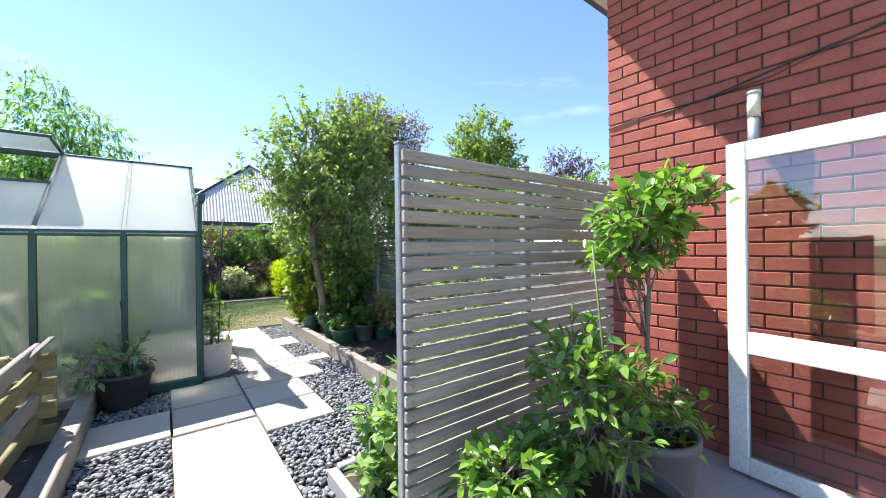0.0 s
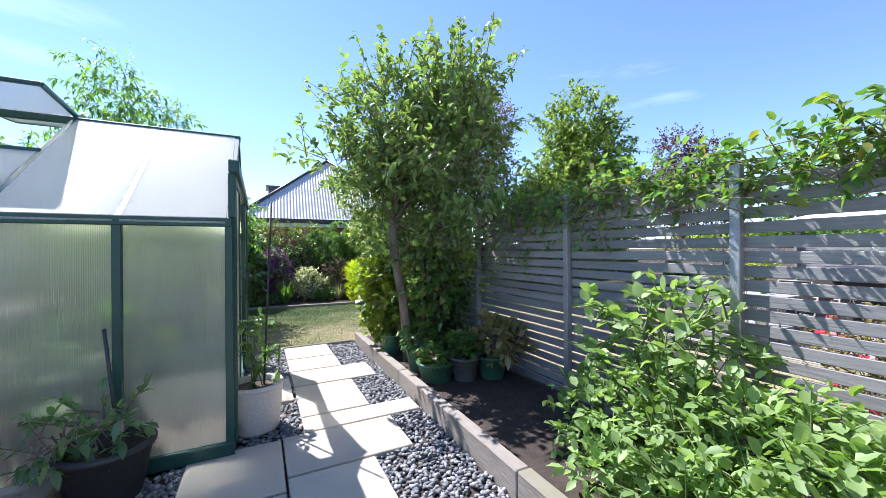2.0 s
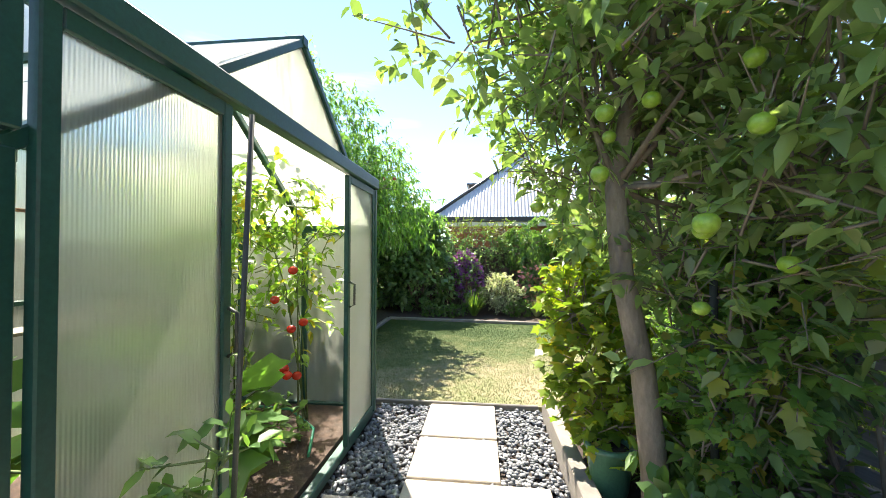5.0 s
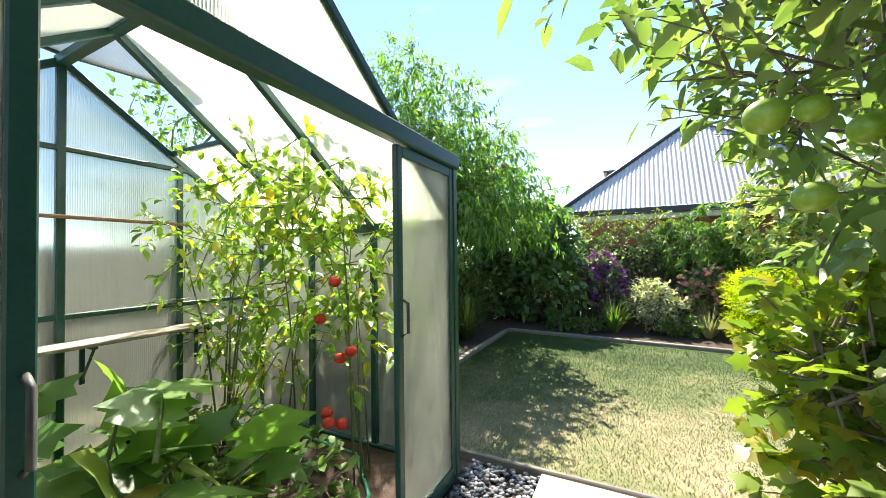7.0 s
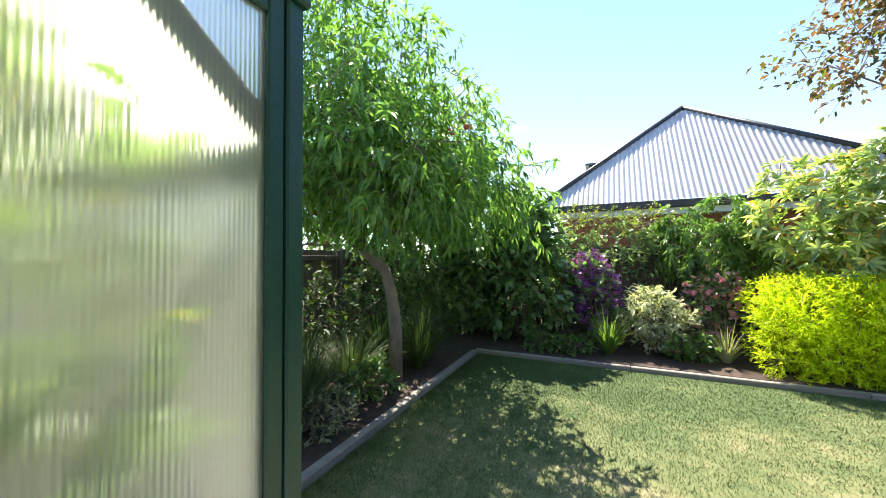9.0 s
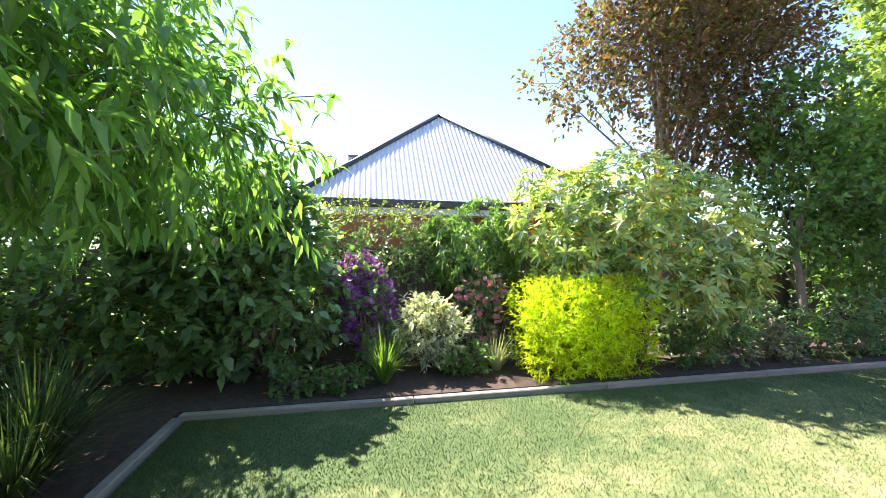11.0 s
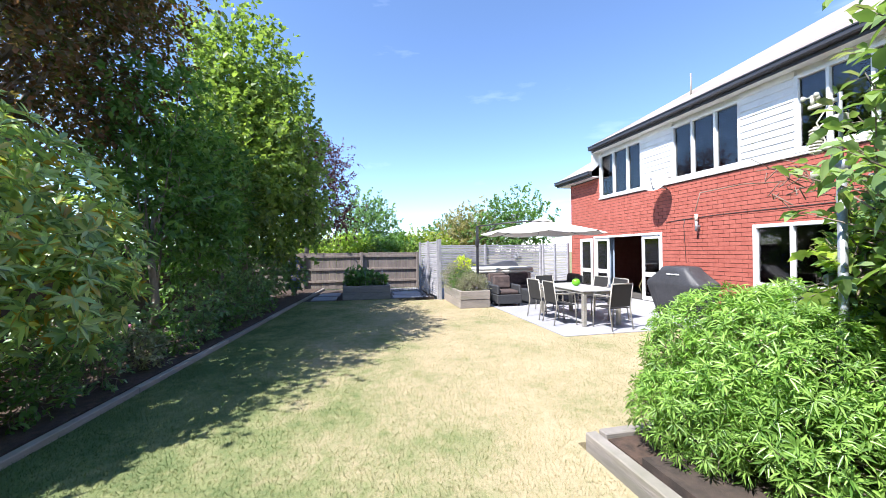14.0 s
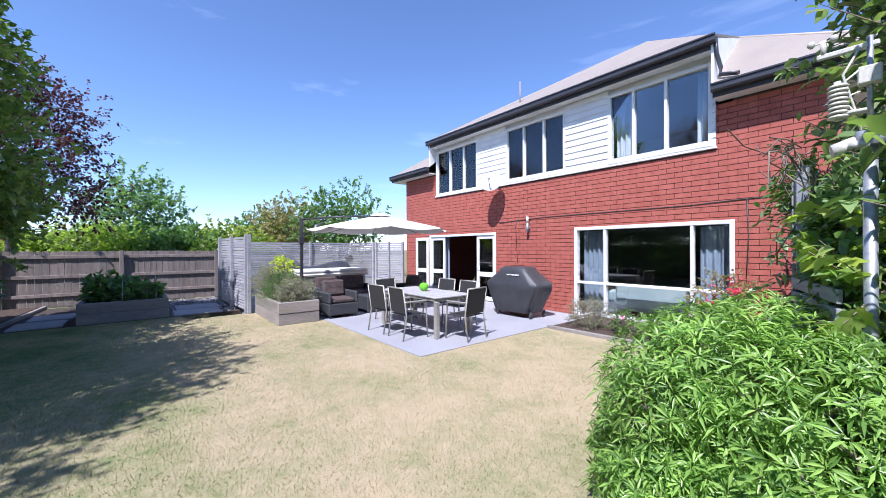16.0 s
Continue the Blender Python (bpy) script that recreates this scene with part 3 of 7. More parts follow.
def pebbles(name, region, n, keep, label, z=-0.03, size=0.024):
    x = region[0] + rng.random(n) * (region[2] - region[0])
    y = region[1] + rng.random(n) * (region[3] - region[1])
    ok = keep(x, y)
    x, y = x[ok], y[ok]
    n = len(x)
    s = np.stack([size * (0.7 + 0.6 * rng.random(n)), size * (0.55 + 0.4 * rng.random(n)), size * (0.35 + 0.25 * rng.random(n))], 1)
    a = rng.random(n) * 6.28
    t = rng.normal(size=n) * 0.35
    v = iv[None] * s[:, None] * (1 + 0.12 * rng.normal(size=(n, len(iv), 1)))
    vx, vy, vz = v[..., 0], v[..., 1], v[..., 2]
    vx, vz = vx * np.cos(t)[:, None] - vz * np.sin(t)[:, None], vx * np.sin(t)[:, None] + vz * np.cos(t)[:, None]
    vx, vy = vx * np.cos(a)[:, None] - vy * np.sin(a)[:, None], vx * np.sin(a)[:, None] + vy * np.cos(a)[:, None]
    v = np.stack([vx + x[:, None], vy + y[:, None], vz + (z + rng.random(n) * 0.028)[:, None]], -1).reshape(-1, 3)
    f = (np.arange(n)[:, None, None] * len(iv) + jf[None]).reshape(-1, 3)
    me = raw_mesh(name, v, f)
    me.polygons.foreach_set("use_smooth", np.ones(len(f), dtype=bool))
    me.materials.append(PEBBLE)
    tagged(new(name, me), label, "gravel", kind="stuff")


def off_slabs(x, y):
    ok = np.ones(len(x), bool)
    for x0, y0, x1, y1 in SLABS:
        ok &= ~((x > x0 - 0.005) & (x < x1 + 0.005) & (y > y0 - 0.005) & (y < y1 + 0.005))
    ok &= ~((x < 0.76) & (y > 5.2))
    ok &= ~((x > 1.5) & (y < 1.42))
    return ok


pebbles("pebbles", (-0.17, 0.6, 2.40, 8.34), 26000, off_slabs, "loose dark grey slate pebbles round the paving")
pebbles("far_pebbles", (14.3, 7.8, 17.8, 9.3), 1500, lambda x, y: x > 0, "pale loose stones by the back gate", size=0.035)

# grass blades
n = 480000
x = -0.35 + 14.4 * rng.random(n) ** 1.7
y = 3.5 + 9.7 * rng.random(n) ** 0.75
ok = (y < KERB_Y0 + KERB_S * x - 0.02) & ((y > 8.44) | ((x > 4.4) & (x < 7.7)) | ((x > 4.4) & (y > 6.57) & (x < 13.4)))
x, y = x[ok], y[ok]
n = len(x)
a = rng.random(n) * 6.28
h = 0.010 + 0.018 * rng.random(n) ** 2
lean = rng.normal(size=(n, 2)) * 0.012
w = 0.0022 + 0.0016 * rng.random(n)
v = np.stack([np.stack([x - np.cos(a) * w, y - np.sin(a) * w, np.zeros(n)], 1), np.stack([x + np.cos(a) * w, y + np.sin(a) * w, np.zeros(n)], 1),
              np.stack([x + lean[:, 0], y + lean[:, 1], h], 1)], 1).reshape(-1, 3)
me = raw_mesh("grass", v, np.arange(n * 3).reshape(-1, 3))
me.materials.append(BLADES)
tagged(new("grass", me), "short mown grass blades, partly dried to straw", "grass", kind="stuff")


# ---- kerbs ----
def kerb(name, p, q, label, w=0.085, z0=-0.1, z1=0.06, mat=SLEEPER, lengths=2.4):
    """Timber edging between two points in lengths butted end to end."""
    t = thing(name, (*p, 0), label, "garden edging", kind="structure")
    p, q = Vector((*p, 0)), Vector((*q, 0))
    L = (q - p).length
    k = max(1, round(L / lengths))
    ang = math.degrees(math.atan2(q.y - p.y, q.x - p.x))
    for i in range(k):
        o = p + (q - p) * i / k
        mm = Mesh()
        mm.box((0.004, -w / 2, z0), (L / k - 0.004, w / 2, z1 + random.uniform(-0.006, 0.006)), 0.008, pose(o.x, o.y, 0, 0, random.uniform(-0.15, 0.15), ang))
        part("plank", mm, mat, t)
    return t


kerb("back_edging", (-0.42, kerb_y(-0.42)), (18.0, kerb_y(18.0)), "weathered grey timber edging along the back border")
kerb("left_edging", (-0.42, 8.46), (-0.42, kerb_y(-0.42) - 0.06), "weathered timber edging beside the peach tree border")
kerb("lawn_edging", (-0.37, 8.39), (2.40, 8.39), "thin dark timber edging between pebbles and lawn", 0.035, -0.1, 0.03)
kerb("hedge_edging", (2.56, 8.3), (4.36, 8.3), "pale weathered timber edging of the hedge bed", 0.1, -0.1, 0.08)
kerb("hedge_edging", (4.32, 8.22), (4.32, 3.45), "weathered timber edging of the hedge bed", 0.1, -0.1, 0.09)
kerb("window_edging", (4.39, 3.42), (7.66, 3.42), "low timber edging of the window bed", 0.09, -0.1, 0.06)
kerb("raspberry_edging", (1.30, 1.62), (1.30, 2.38), "pale concrete edging round the raspberries", 0.07, -0.1, 0.1, PATIO)
kerb("raspberry_edging", (1.34, 2.38), (2.40, 2.38), "pale concrete edging round the raspberries", 0.07, -0.1, 0.1, PATIO)
sheet("raspberry_soil", [(1.34, 1.58), (2.40, 1.58), (2.40, 2.34), (1.34, 2.34)], -0.15, 0.06, SOIL, "dark soil under the raspberries", "soil")
kerb("border_edging", (2.46, 1.55), (2.46, 8.24), "weathered sleeper edging of the fence border", 0.11, -0.1, 0.17)


# ---- the house ----
CX, FY = 3.75, 1.67
COURSE, BL = 0.102, 0.282
WIN = (5.05, 0.06, 8.10, 2.07)
DOOR = (10.66, 0.0, 13.83, 2.05)


def wall_with(name, outline_boxes, mat, label):
    m = Mesh()
    for a, b in outline_boxes:
        m.box(a, b)
    return solo(name, m, mat, label, "wall", kind="structure")


T = 0.24
front = wall_with("wall_front", [((CX + 0.012, FY - T, -0.1), (WIN[0], FY - 0.012, 4.3)), ((WIN[0], FY - T, -0.1), (WIN[2], FY - 0.012, WIN[1])), ((WIN[0], FY - T, WIN[3]), (WIN[2], FY - 0.012, 3.42)),
                                 ((WIN[2], FY - T, -0.1), (DOOR[0], FY - 0.012, 3.42)), ((DOOR[0], FY - T, DOOR[3]), (DOOR[2], FY - 0.012, 3.42)), ((DOOR[2], FY - T, -0.1), (15.35, FY - 0.012, 3.42)),
                                 ((13.45, FY - T, 3.42), (15.35, FY - 0.012, 4.3))], MORTAR, "red brick house wall facing the lawn")
side = wall_with("wall_side", [((CX + 0.012, -6.5, -0.1), (CX + T, FY - T, 4.3))], MORTAR, "red brick side wall of the house")
wall_with("wall_far", [((15.35 - T, -6.5, -0.1), (15.35, FY - T, 4.3))], BRICK, "red brick far wall of the house")
wall_with("wall_rear", [((CX + T, -6.5, -0.1), (10.4, -6.3, 4.3)), ((14.0, -6.5, -0.1), (15.35 - T, -6.3, 4.3)), ((10.4, -6.5, -0.1), (14.0, -6.3, 0.9)), ((10.4, -6.5, 2.05), (14.0, -6.3, 4.3))], BRICK, "red brick rear wall of the house")

BHX = Mesh().box((0.005, 0.0, 0.006), (BL - 0.005, 0.1, COURSE - 0.006), 0.005).data("brick")
BHX.materials.append(BRICK)
rest = Mesh()
rows = int(4.28 / COURSE)
holes = [WIN, DOOR, (5.30, 3.40, 13.45, 9.0)]
for r in range(rows):
    z = r * COURSE
    off = 0 if r % 2 else -BL / 2
    # side wall: runs back from the corner
    yy = FY + 0.001
    k = 0
    while yy > -6.4:
        ln = BL if not (k == 0 and r % 2) else BL / 2
        if yy - ln > -1.35 and 0.8 < z < 3.95 and ln == BL:
            piece("brick", BHX, Matrix.Translation((CX, yy, z)) @ pose(0, 0, 0, 0, 0, -90) @ Matrix.Rotation(0, 4, "Z"), side)
        else:
            rest.box((CX, yy - ln + 0.005, z + 0.006), (CX + 0.1, yy - 0.005, z + COURSE - 0.006))
        yy -= ln
        k += 1
rest_ob = part("side_bricks", rest, BRICK, side)
tagged(rest_ob, kind="stuff")
rest = Mesh()
for r in range(rows):
    z = r * COURSE
    xx = CX + 0.106 - (BL / 2 if r % 2 else 0)
    while xx < 15.35:
        a, b = max(xx, CX + 0.106), min(xx + BL, 15.35)
        segs = [(a, b)]
        for h in holes:
            if z + COURSE > h[1] + 0.03 and z < h[3] - 0.03:
                segs = [s for p, q in segs for s in ((p, min(q, h[0])), (max(p, h[2]), q)) if s[1] - s[0] > 0.03]
        for p, q in segs:
            rest.box((p + 0.005, FY - 0.1, z + 0.006), (q - 0.005, FY, z + COURSE - 0.006))
        xx += BL
tagged(part("front_bricks", rest, BRICK, front), kind="stuff")

# weatherboard upper storey
upper = thing("wall_upper", (9.4, FY, 3.4), "white weatherboard upper storey over the brick", "wall", kind="structure")
UW = [(5.36, 3.50, 7.27, 4.97), (8.36, 3.50, 10.24, 4.97), (11.40, 3.46, 13.42, 4.97)]
z = 3.44
while z < 5.12:
    xs = [(5.30, 13.45)]
    for u in UW:
        if z + 0.15 > u[1] and z < u[3]:
            xs = [s for p, q in xs for s in ((p, min(q, u[0])), (max(p, u[2]), q)) if s[1] - s[0] > 0.04]
    for p, q in xs:
        m = Mesh()
        m.prism([(FY - 0.05, z), (FY + 0.028, z), (FY + 0.028, z + 0.012), (FY + 0.008, z + 0.155), (FY - 0.05, z + 0.155)], 0, p, q)
        part("weatherboard", m, BOARD, upper)
    z += 0.152
m = Mesh()
m.box((5.28, FY - 0.05, 3.39), (13.47, FY + 0.045, 3.438), 0.006)
part("base_board", m, WHITE, upper)
m = Mesh()
for a, b in (((5.30, FY - T, 3.42), (5.36, FY - 0.052, 5.2)), ((7.27, FY - T, 3.42), (8.36, FY - 0.052, 5.2)), ((10.24, FY - T, 3.42), (11.40, FY - 0.052, 5.2)),
             ((5.30, FY - T, 4.97), (13.45, FY - 0.052, 5.21))):
    m.box(a, b)
part("backing", m, BOARD, upper)

def window(name, x0, z0, x1, z1, mull, trans, label, y=FY, bar=0.055, proud=0.02, inner=None):
    """A white frame with mullions, glass behind, in a wall facing the lawn."""
    t = thing(name, (x0, y, z0), label, "window", kind="structure")
    fr = Mesh()
    fr.box((x0 - 0.02, y - 0.12, z0 - 0.02), (x0 + bar, y + proud, z1 + 0.02), 0.006)
    fr.box((x1 - bar, y - 0.12, z0 - 0.02), (x1 + 0.02, y + proud, z1 + 0.02), 0.006)
    fr.box((x0 + bar, y - 0.12, z0 - 0.02), (x1 - bar, y + proud, z0 + bar), 0.006)
    fr.box((x0 + bar, y - 0.12, z1 - bar), (x1 - bar, y + proud, z1 + 0.02), 0.006)
    f = part("window_frame", fr, WHITE, t)
    for q in mull:
        m = Mesh()
        m.box((q - bar / 2, y - 0.1, z0 + bar), (q + bar / 2, y + proud - 0.004, z1 - bar), 0.005)
        part("mullion", m, WHITE, f)
    for q in trans:
        m = Mesh()
        m.box((x0 + bar, y - 0.098, q - bar / 2), (x1 - bar, y + proud - 0.006, q + bar / 2), 0.005)
        part("transom", m, WHITE, f)
    m = Mesh()
    m.box((x0 - 0.03, y - 0.02, z0 - 0.06), (x1 + 0.03, y + proud + 0.03, z0 - 0.022), 0.005)
    part("window_sill", m, WHITE, f)
    edges = [x0 + bar] + list(mull) + [x1 - bar]
    for a, b in zip(edges, edges[1:]):
        m = Mesh()
        m.box((a, y - 0.055, z0 + bar), (b, y - 0.049, z1 - bar))
        g = part("pane", m, GLASS, t)
        g.visible_shadow = False
    return t


CURT = surf("pale_blue_curtain", (0.30, 0.36, 0.44), (0.24, 0.29, 0.37), 2.0, 60.0, 0.9)
CURTW = surf("white_net_curtain", (0.62, 0.66, 0.72), (0.55, 0.6, 0.66), 2.0, 60.0, 0.9)
# near-black base colour puts the indoor dimness into floor, walls and ceilings
ROOM = surf("unlit_room_dark", (0.09, 0.085, 0.08), (0.07, 0.065, 0.06), 1.0, 30.0, 0.9)


def curtain(x0, x1, y, z0, z1, mat, label):
    v, f = [], []
    n = 28
    for i in range(n + 1):
        s = i / n
        dy = 0.035 * math.sin(s * (x1 - x0) * 52) + 0.012 * math.sin(s * 31)
        for zz in (z0, z1):
            v.append((x0 + (x1 - x0) * s, y + dy * (1.25 if zz == z0 else 0.8), zz))
    for i in range(n):
        f.append((2 * i, 2 * i + 2, 2 * i + 3, 2 * i + 1))
    m = Mesh()
    m.add(v, f)
    m.add([(a, b - 0.01, c) for a, b, c in v], [q[::-1] for q in f])
    m.smooth = True
    solo("curtain", m, mat, label, "curtain")


window("window_lounge", *WIN, [5.68, 7.37], [0.79], "large white aluminium lounge window with a low transom")
window("window_rear", 10.44, 0.94, 13.96, 2.01, [11.6, 12.8], [], "white-framed window in the rear wall of the room", y=-6.34)
window("window_upper", *UW[0], [6.12, 6.74], [], "white three-pane bedroom window above the lounge")
window("window_upper", *UW[1], [8.98, 9.62], [], "white three-pane bedroom window in weatherboard")
window("window_upper", *UW[2], [12.03, 12.70], [], "white three-pane window at the end of the upper storey")
curtain(5.12, 5.62, FY - 0.3, 0.1, 2.0, CURT, "grey-blue curtain drawn to the side of the lounge window")
curtain(7.50, 8.05, FY - 0.3, 0.1, 2.0, CURT, "grey-blue curtain drawn to the side of the lounge window")
curtain(6.85, 7.22, FY - 0.3, 3.5, 4.95, CURTW, "pale curtain drawn to the side of an upper window")
curtain(5.40, 5.66, FY - 0.3, 3.5, 4.95, CURTW, "pale curtain drawn to the side of an upper window")
curtain(9.92, 10.2, FY - 0.3, 3.5, 4.95, CURTW, "pale curtain drawn to the side of an upper window")
curtain(11.45, 11.75, FY - 0.3, 3.5, 4.95, CURTW, "pale curtain drawn to the side of an upper window")
curtain(13.05, 13.36, FY - 0.3, 3.5, 4.95, CURTW, "pale curtain drawn to the side of an upper window")
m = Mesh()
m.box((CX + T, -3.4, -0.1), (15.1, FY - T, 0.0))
solo("floor", m, ROOM, "floor inside the house, coloured dark for the unlit rooms", "floor", kind="structure")
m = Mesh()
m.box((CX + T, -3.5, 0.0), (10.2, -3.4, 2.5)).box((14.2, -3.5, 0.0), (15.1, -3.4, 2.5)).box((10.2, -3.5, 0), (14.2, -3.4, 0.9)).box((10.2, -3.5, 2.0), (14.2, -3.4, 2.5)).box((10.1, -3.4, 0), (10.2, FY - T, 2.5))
solo("wall_inner", m, ROOM, "inner walls of the lounge, coloured dark for the unlit room", "wall", kind="structure")
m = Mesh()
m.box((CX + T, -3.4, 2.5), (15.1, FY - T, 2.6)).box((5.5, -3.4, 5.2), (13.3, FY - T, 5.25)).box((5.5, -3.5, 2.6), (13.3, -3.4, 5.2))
solo("ceiling", m, ROOM, "plain ceilings inside the house, coloured dark for the unlit rooms", "ceiling", kind="structure")


# roof: main hip with lower eaves, and the raised eave of the upper storey
def slab(m, q, t=0.04):
    q = [Vector(p) for p in q]
    n = (q[1] - q[0]).cross(q[2] - q[0]).normalized() * t
    k = len(q)
    m.add(q + [p - n for p in q], [tuple(range(k)), tuple(range(k, 2 * k))[::-1]] + [(i, k + i, k + (i + 1) % k, (i + 1) % k) for i in range(k)])


roof = thing("roof", (9.4, -2.5, 4.2), "taupe pressed-steel hip roof with charcoal gutters", "roof", kind="structure")


def ribs(m, p0, p1, up, pitch, w, h):
    """Raised ribs up a roof slope from the eave line p0-p1 along up."""
    p0, p1, up = Vector(p0), Vector(p1), Vector(up)
    L = (p1 - p0).length
    d = (p1 - p0) / L
    n = d.cross(up).normalized()
    if n.z < 0:
        n = -n
    k = int(L / pitch)
    for i in range(k):
        a = p0 + d * (i + 0.2) * pitch
        m.add([a, a + d * w, a + d * w / 2 + n * h, a + up, a + d * w + up, a + d * w / 2 + n * h + up], [(0, 2, 5, 3), (2, 1, 4, 5), (0, 1, 2), (3, 5, 4)])


GE = 1.98
PK = (8.1, -2.5, 8.0)


def tri(pts, mat=None, name="slope", rib=None):
    m = Mesh()
    slab(m, pts)
    if rib:
        ribs(m, *rib)
    part(name, m, mat or ROOFM, roof)


HR, HL = (5.28, 0.078, 5.94), (13.47, 0.584, 5.535)
tri([(3.2, GE, 4.42), (5.28, GE, 4.42), HR], rib=None)
m = Mesh()
for i in range(12):
    x = 3.3 + i * 0.165
    k = (x - 3.2) / 2.08
    y1, z1 = GE + (HR[1] - GE) * k, 4.42 + (HR[2] - 4.42) * k
    m.rod([(x, GE, 4.435), (x, y1, z1 + 0.015)], 0.018, 5)
part("roof_rib", m, ROOFM, roof)
tri([(5.24, 2.0, 5.28), (13.5, 2.0, 5.28), PK])
m = Mesh()
for i in range(49):
    x = 5.4 + i * 0.165
    k = min((x - 5.24) / (PK[0] - 5.24), (13.5 - x) / (13.5 - PK[0]))
    m.rod([(x, 2.0, 5.295), (x, 2.0 + (PK[1] - 2.0) * k, 5.295 + (PK[2] - 5.28) * k)], 0.018, 5)
part("roof_rib", m, ROOFM, roof)
tri([HR, (5.24, 2.0, 5.28), PK])
tri([(13.5, 2.0, 5.28), HL, PK])
tri([(13.47, GE, 4.42), (15.9, GE, 4.42), HL])
tri([(15.9, GE, 4.42), (15.9, -6.98, 4.42), PK, HL])
tri([(15.9, -6.98, 4.42), (3.2, -6.98, 4.42), PK])
tri([(3.2, -6.98, 4.42), (3.2, GE, 4.42), HR, PK])
tri([(5.29, GE, 4.44), (5.29, 1.99, 5.27), (5.29, 0.09, 5.93)], BOARD, "cheek")
tri([(13.46, GE, 4.44), (13.46, 1.99, 5.27), (13.46, 0.6, 5.53)], BOARD, "cheek")
for a, b in (((3.2, GE, 4.44), PK), (PK, (13.5, 2.0, 5.3))):
    m = Mesh()
    m.rod([a, b], 0.045, 8)
    part("ridge_cap", m, ROOFM, roof)


def gutter(a, b, out, z, label="charcoal gutter"):
    """A boxed gutter with a rolled lip; out is the way it faces."""
    a, b = Vector(a), Vector(b)
    o = Vector(out)
    prof = [(0, -0.13), (0.10, -0.13), (0.125, -0.10), (0.125, -0.02), (0.145, -0.015), (0.145, 0.01), (0.11, 0.012), (0.10, -0.08), (0.0, -0.08)]
    v = [p + o * q[0] + Vector((0, 0, z + q[1])) for p in (a, b) for q in prof]
    k = len(prof)
    mm = Mesh()
    mm.add(v, [tuple(range(k))[::-1], tuple(range(k, 2 * k))] + [(i, (i + 1) % k, k + (i + 1) % k, k + i) for i in range(k)])
    part("gutter", mm, GUTTER, roof)
    mm = Mesh()
    lo, hi = a - o * 0.02 + Vector((0, 0, z - 0.2)), b + Vector((0, 0, z))
    mm.box(lo, hi)
    part("fascia", mm, GUTTER, roof)


gutter((3.2, GE, 0), (5.27, GE, 0), (0, 1, 0), 4.42)
gutter((13.48, GE, 0), (15.9, GE, 0), (0, 1, 0), 4.42)
gutter((5.2, 1.98, 0), (13.5, 1.98, 0), (0, 1, 0), 5.28)
gutter((3.2, -6.9, 0), (3.2, GE, 0), (-1, 0, 0), 4.42)
gutter((15.9, -6.9, 0), (15.9, GE, 0), (1, 0, 0), 4.42)
m = Mesh()
m.box((3.2, FY + 0.002, 4.22), (5.27, GE - 0.02, 4.25)).box((13.48, FY + 0.002, 4.22), (15.9, GE - 0.02, 4.25)).box((3.22, -6.5, 4.22), (CX - 0.002, FY, 4.25)).box((15.352, -6.5, 4.22), (15.88, FY, 4.25))
part("soffit", m, WHITE, roof)
m = Mesh()
m.box((5.25, FY + 0.03, 5.1), (13.48, 1.96, 5.12)).box((5.24, FY + 0.03, 5.12), (5.30, 1.98, 5.26))
part("soffit", m, WHITE, roof)
m = Mesh()
m.rod([(5.22, 2.0, 5.2), (5.22, 1.95, 5.0), (5.18, 1.85, 4.75), (5.18, 1.9, 4.62), (4.9, 2.0, 4.52)], 0.035, 10)
part("downpipe", m, GUTTER, roof)
m = Mesh()
m.rod([(10.35, 0.9, 5.8), (10.35, 0.9, 6.6)], 0.02, 8)
part("vent_pipe", m, ROOFM, roof)


# ---- greenhouse ----
GX0, GX1, GY0, GY1, GM, EV, RG = -1.33, 0.72, 5.22, 8.05, 6.62, 1.83, 2.87
gh = thing("greenhouse", (-0.4, 6.6, 0), "green-framed greenhouse with milky twin-wall panels and open sliding doors", "greenhouse")


def bar(a, b, w=0.05, name="frame_bar", parent=None, mat=GREEN):
    """A square aluminium bar between two points."""
    a, b = Vector(a), Vector(b)
    d = (b - a)
    rot = d.to_track_quat("Z", "Y").to_matrix().to_4x4()
    m = Mesh()
    m.box((-w / 2, -w / 2, 0), (w / 2, w / 2, d.length), 0.005, Matrix.Translation(a) @ rot)
    return part(name, m, mat, parent or gh)


def pane(q, t=0.012, name="panel"):
    m = Mesh()
    slab(m, q, t)
    ob = part(name, m, POLY_SUNLIT if name == "roof_panel" else POLY, gh)
    # daylight comes in on the sunny side
    ob.visible_shadow = sum(p[1] for p in q) / len(q) < GM + 0.3 and q[0][0] + q[1][0] > 2 * GX0 + 0.1
    return ob


XS = [GX0 + (GX1 - GX0) * i / 3 for i in range(4)]
for y in (GY0, GY1):
    m = Mesh()
    m.box((GX0 - 0.03, y - 0.04, 0.0), (GX1 + 0.03, y + 0.04, 0.11), 0.008)
    part("base_rail", m, GREEN, gh)
    bar((GX0, y, EV), (GX1 + 0.02, y, EV), 0.07, "eave_rail")
    for x in XS:
        bar((x, y, 0.1), (x, y, EV), 0.055, "upright")
    for a, b in zip(XS, XS[1:]):
        pane([(a + 0.03, y, 0.11), (b - 0.03, y, 0.11), (b - 0.03, y, EV - 0.03), (a + 0.03, y, EV - 0.03)])
for x in (GX0, GX1):
    m = Mesh()
    m.box((x - 0.035, GY0 + 0.042, 0.0), (x + 0.035, GY1 - 0.042, 0.07), 0.008)
    part("base_rail", m, GREEN, gh)
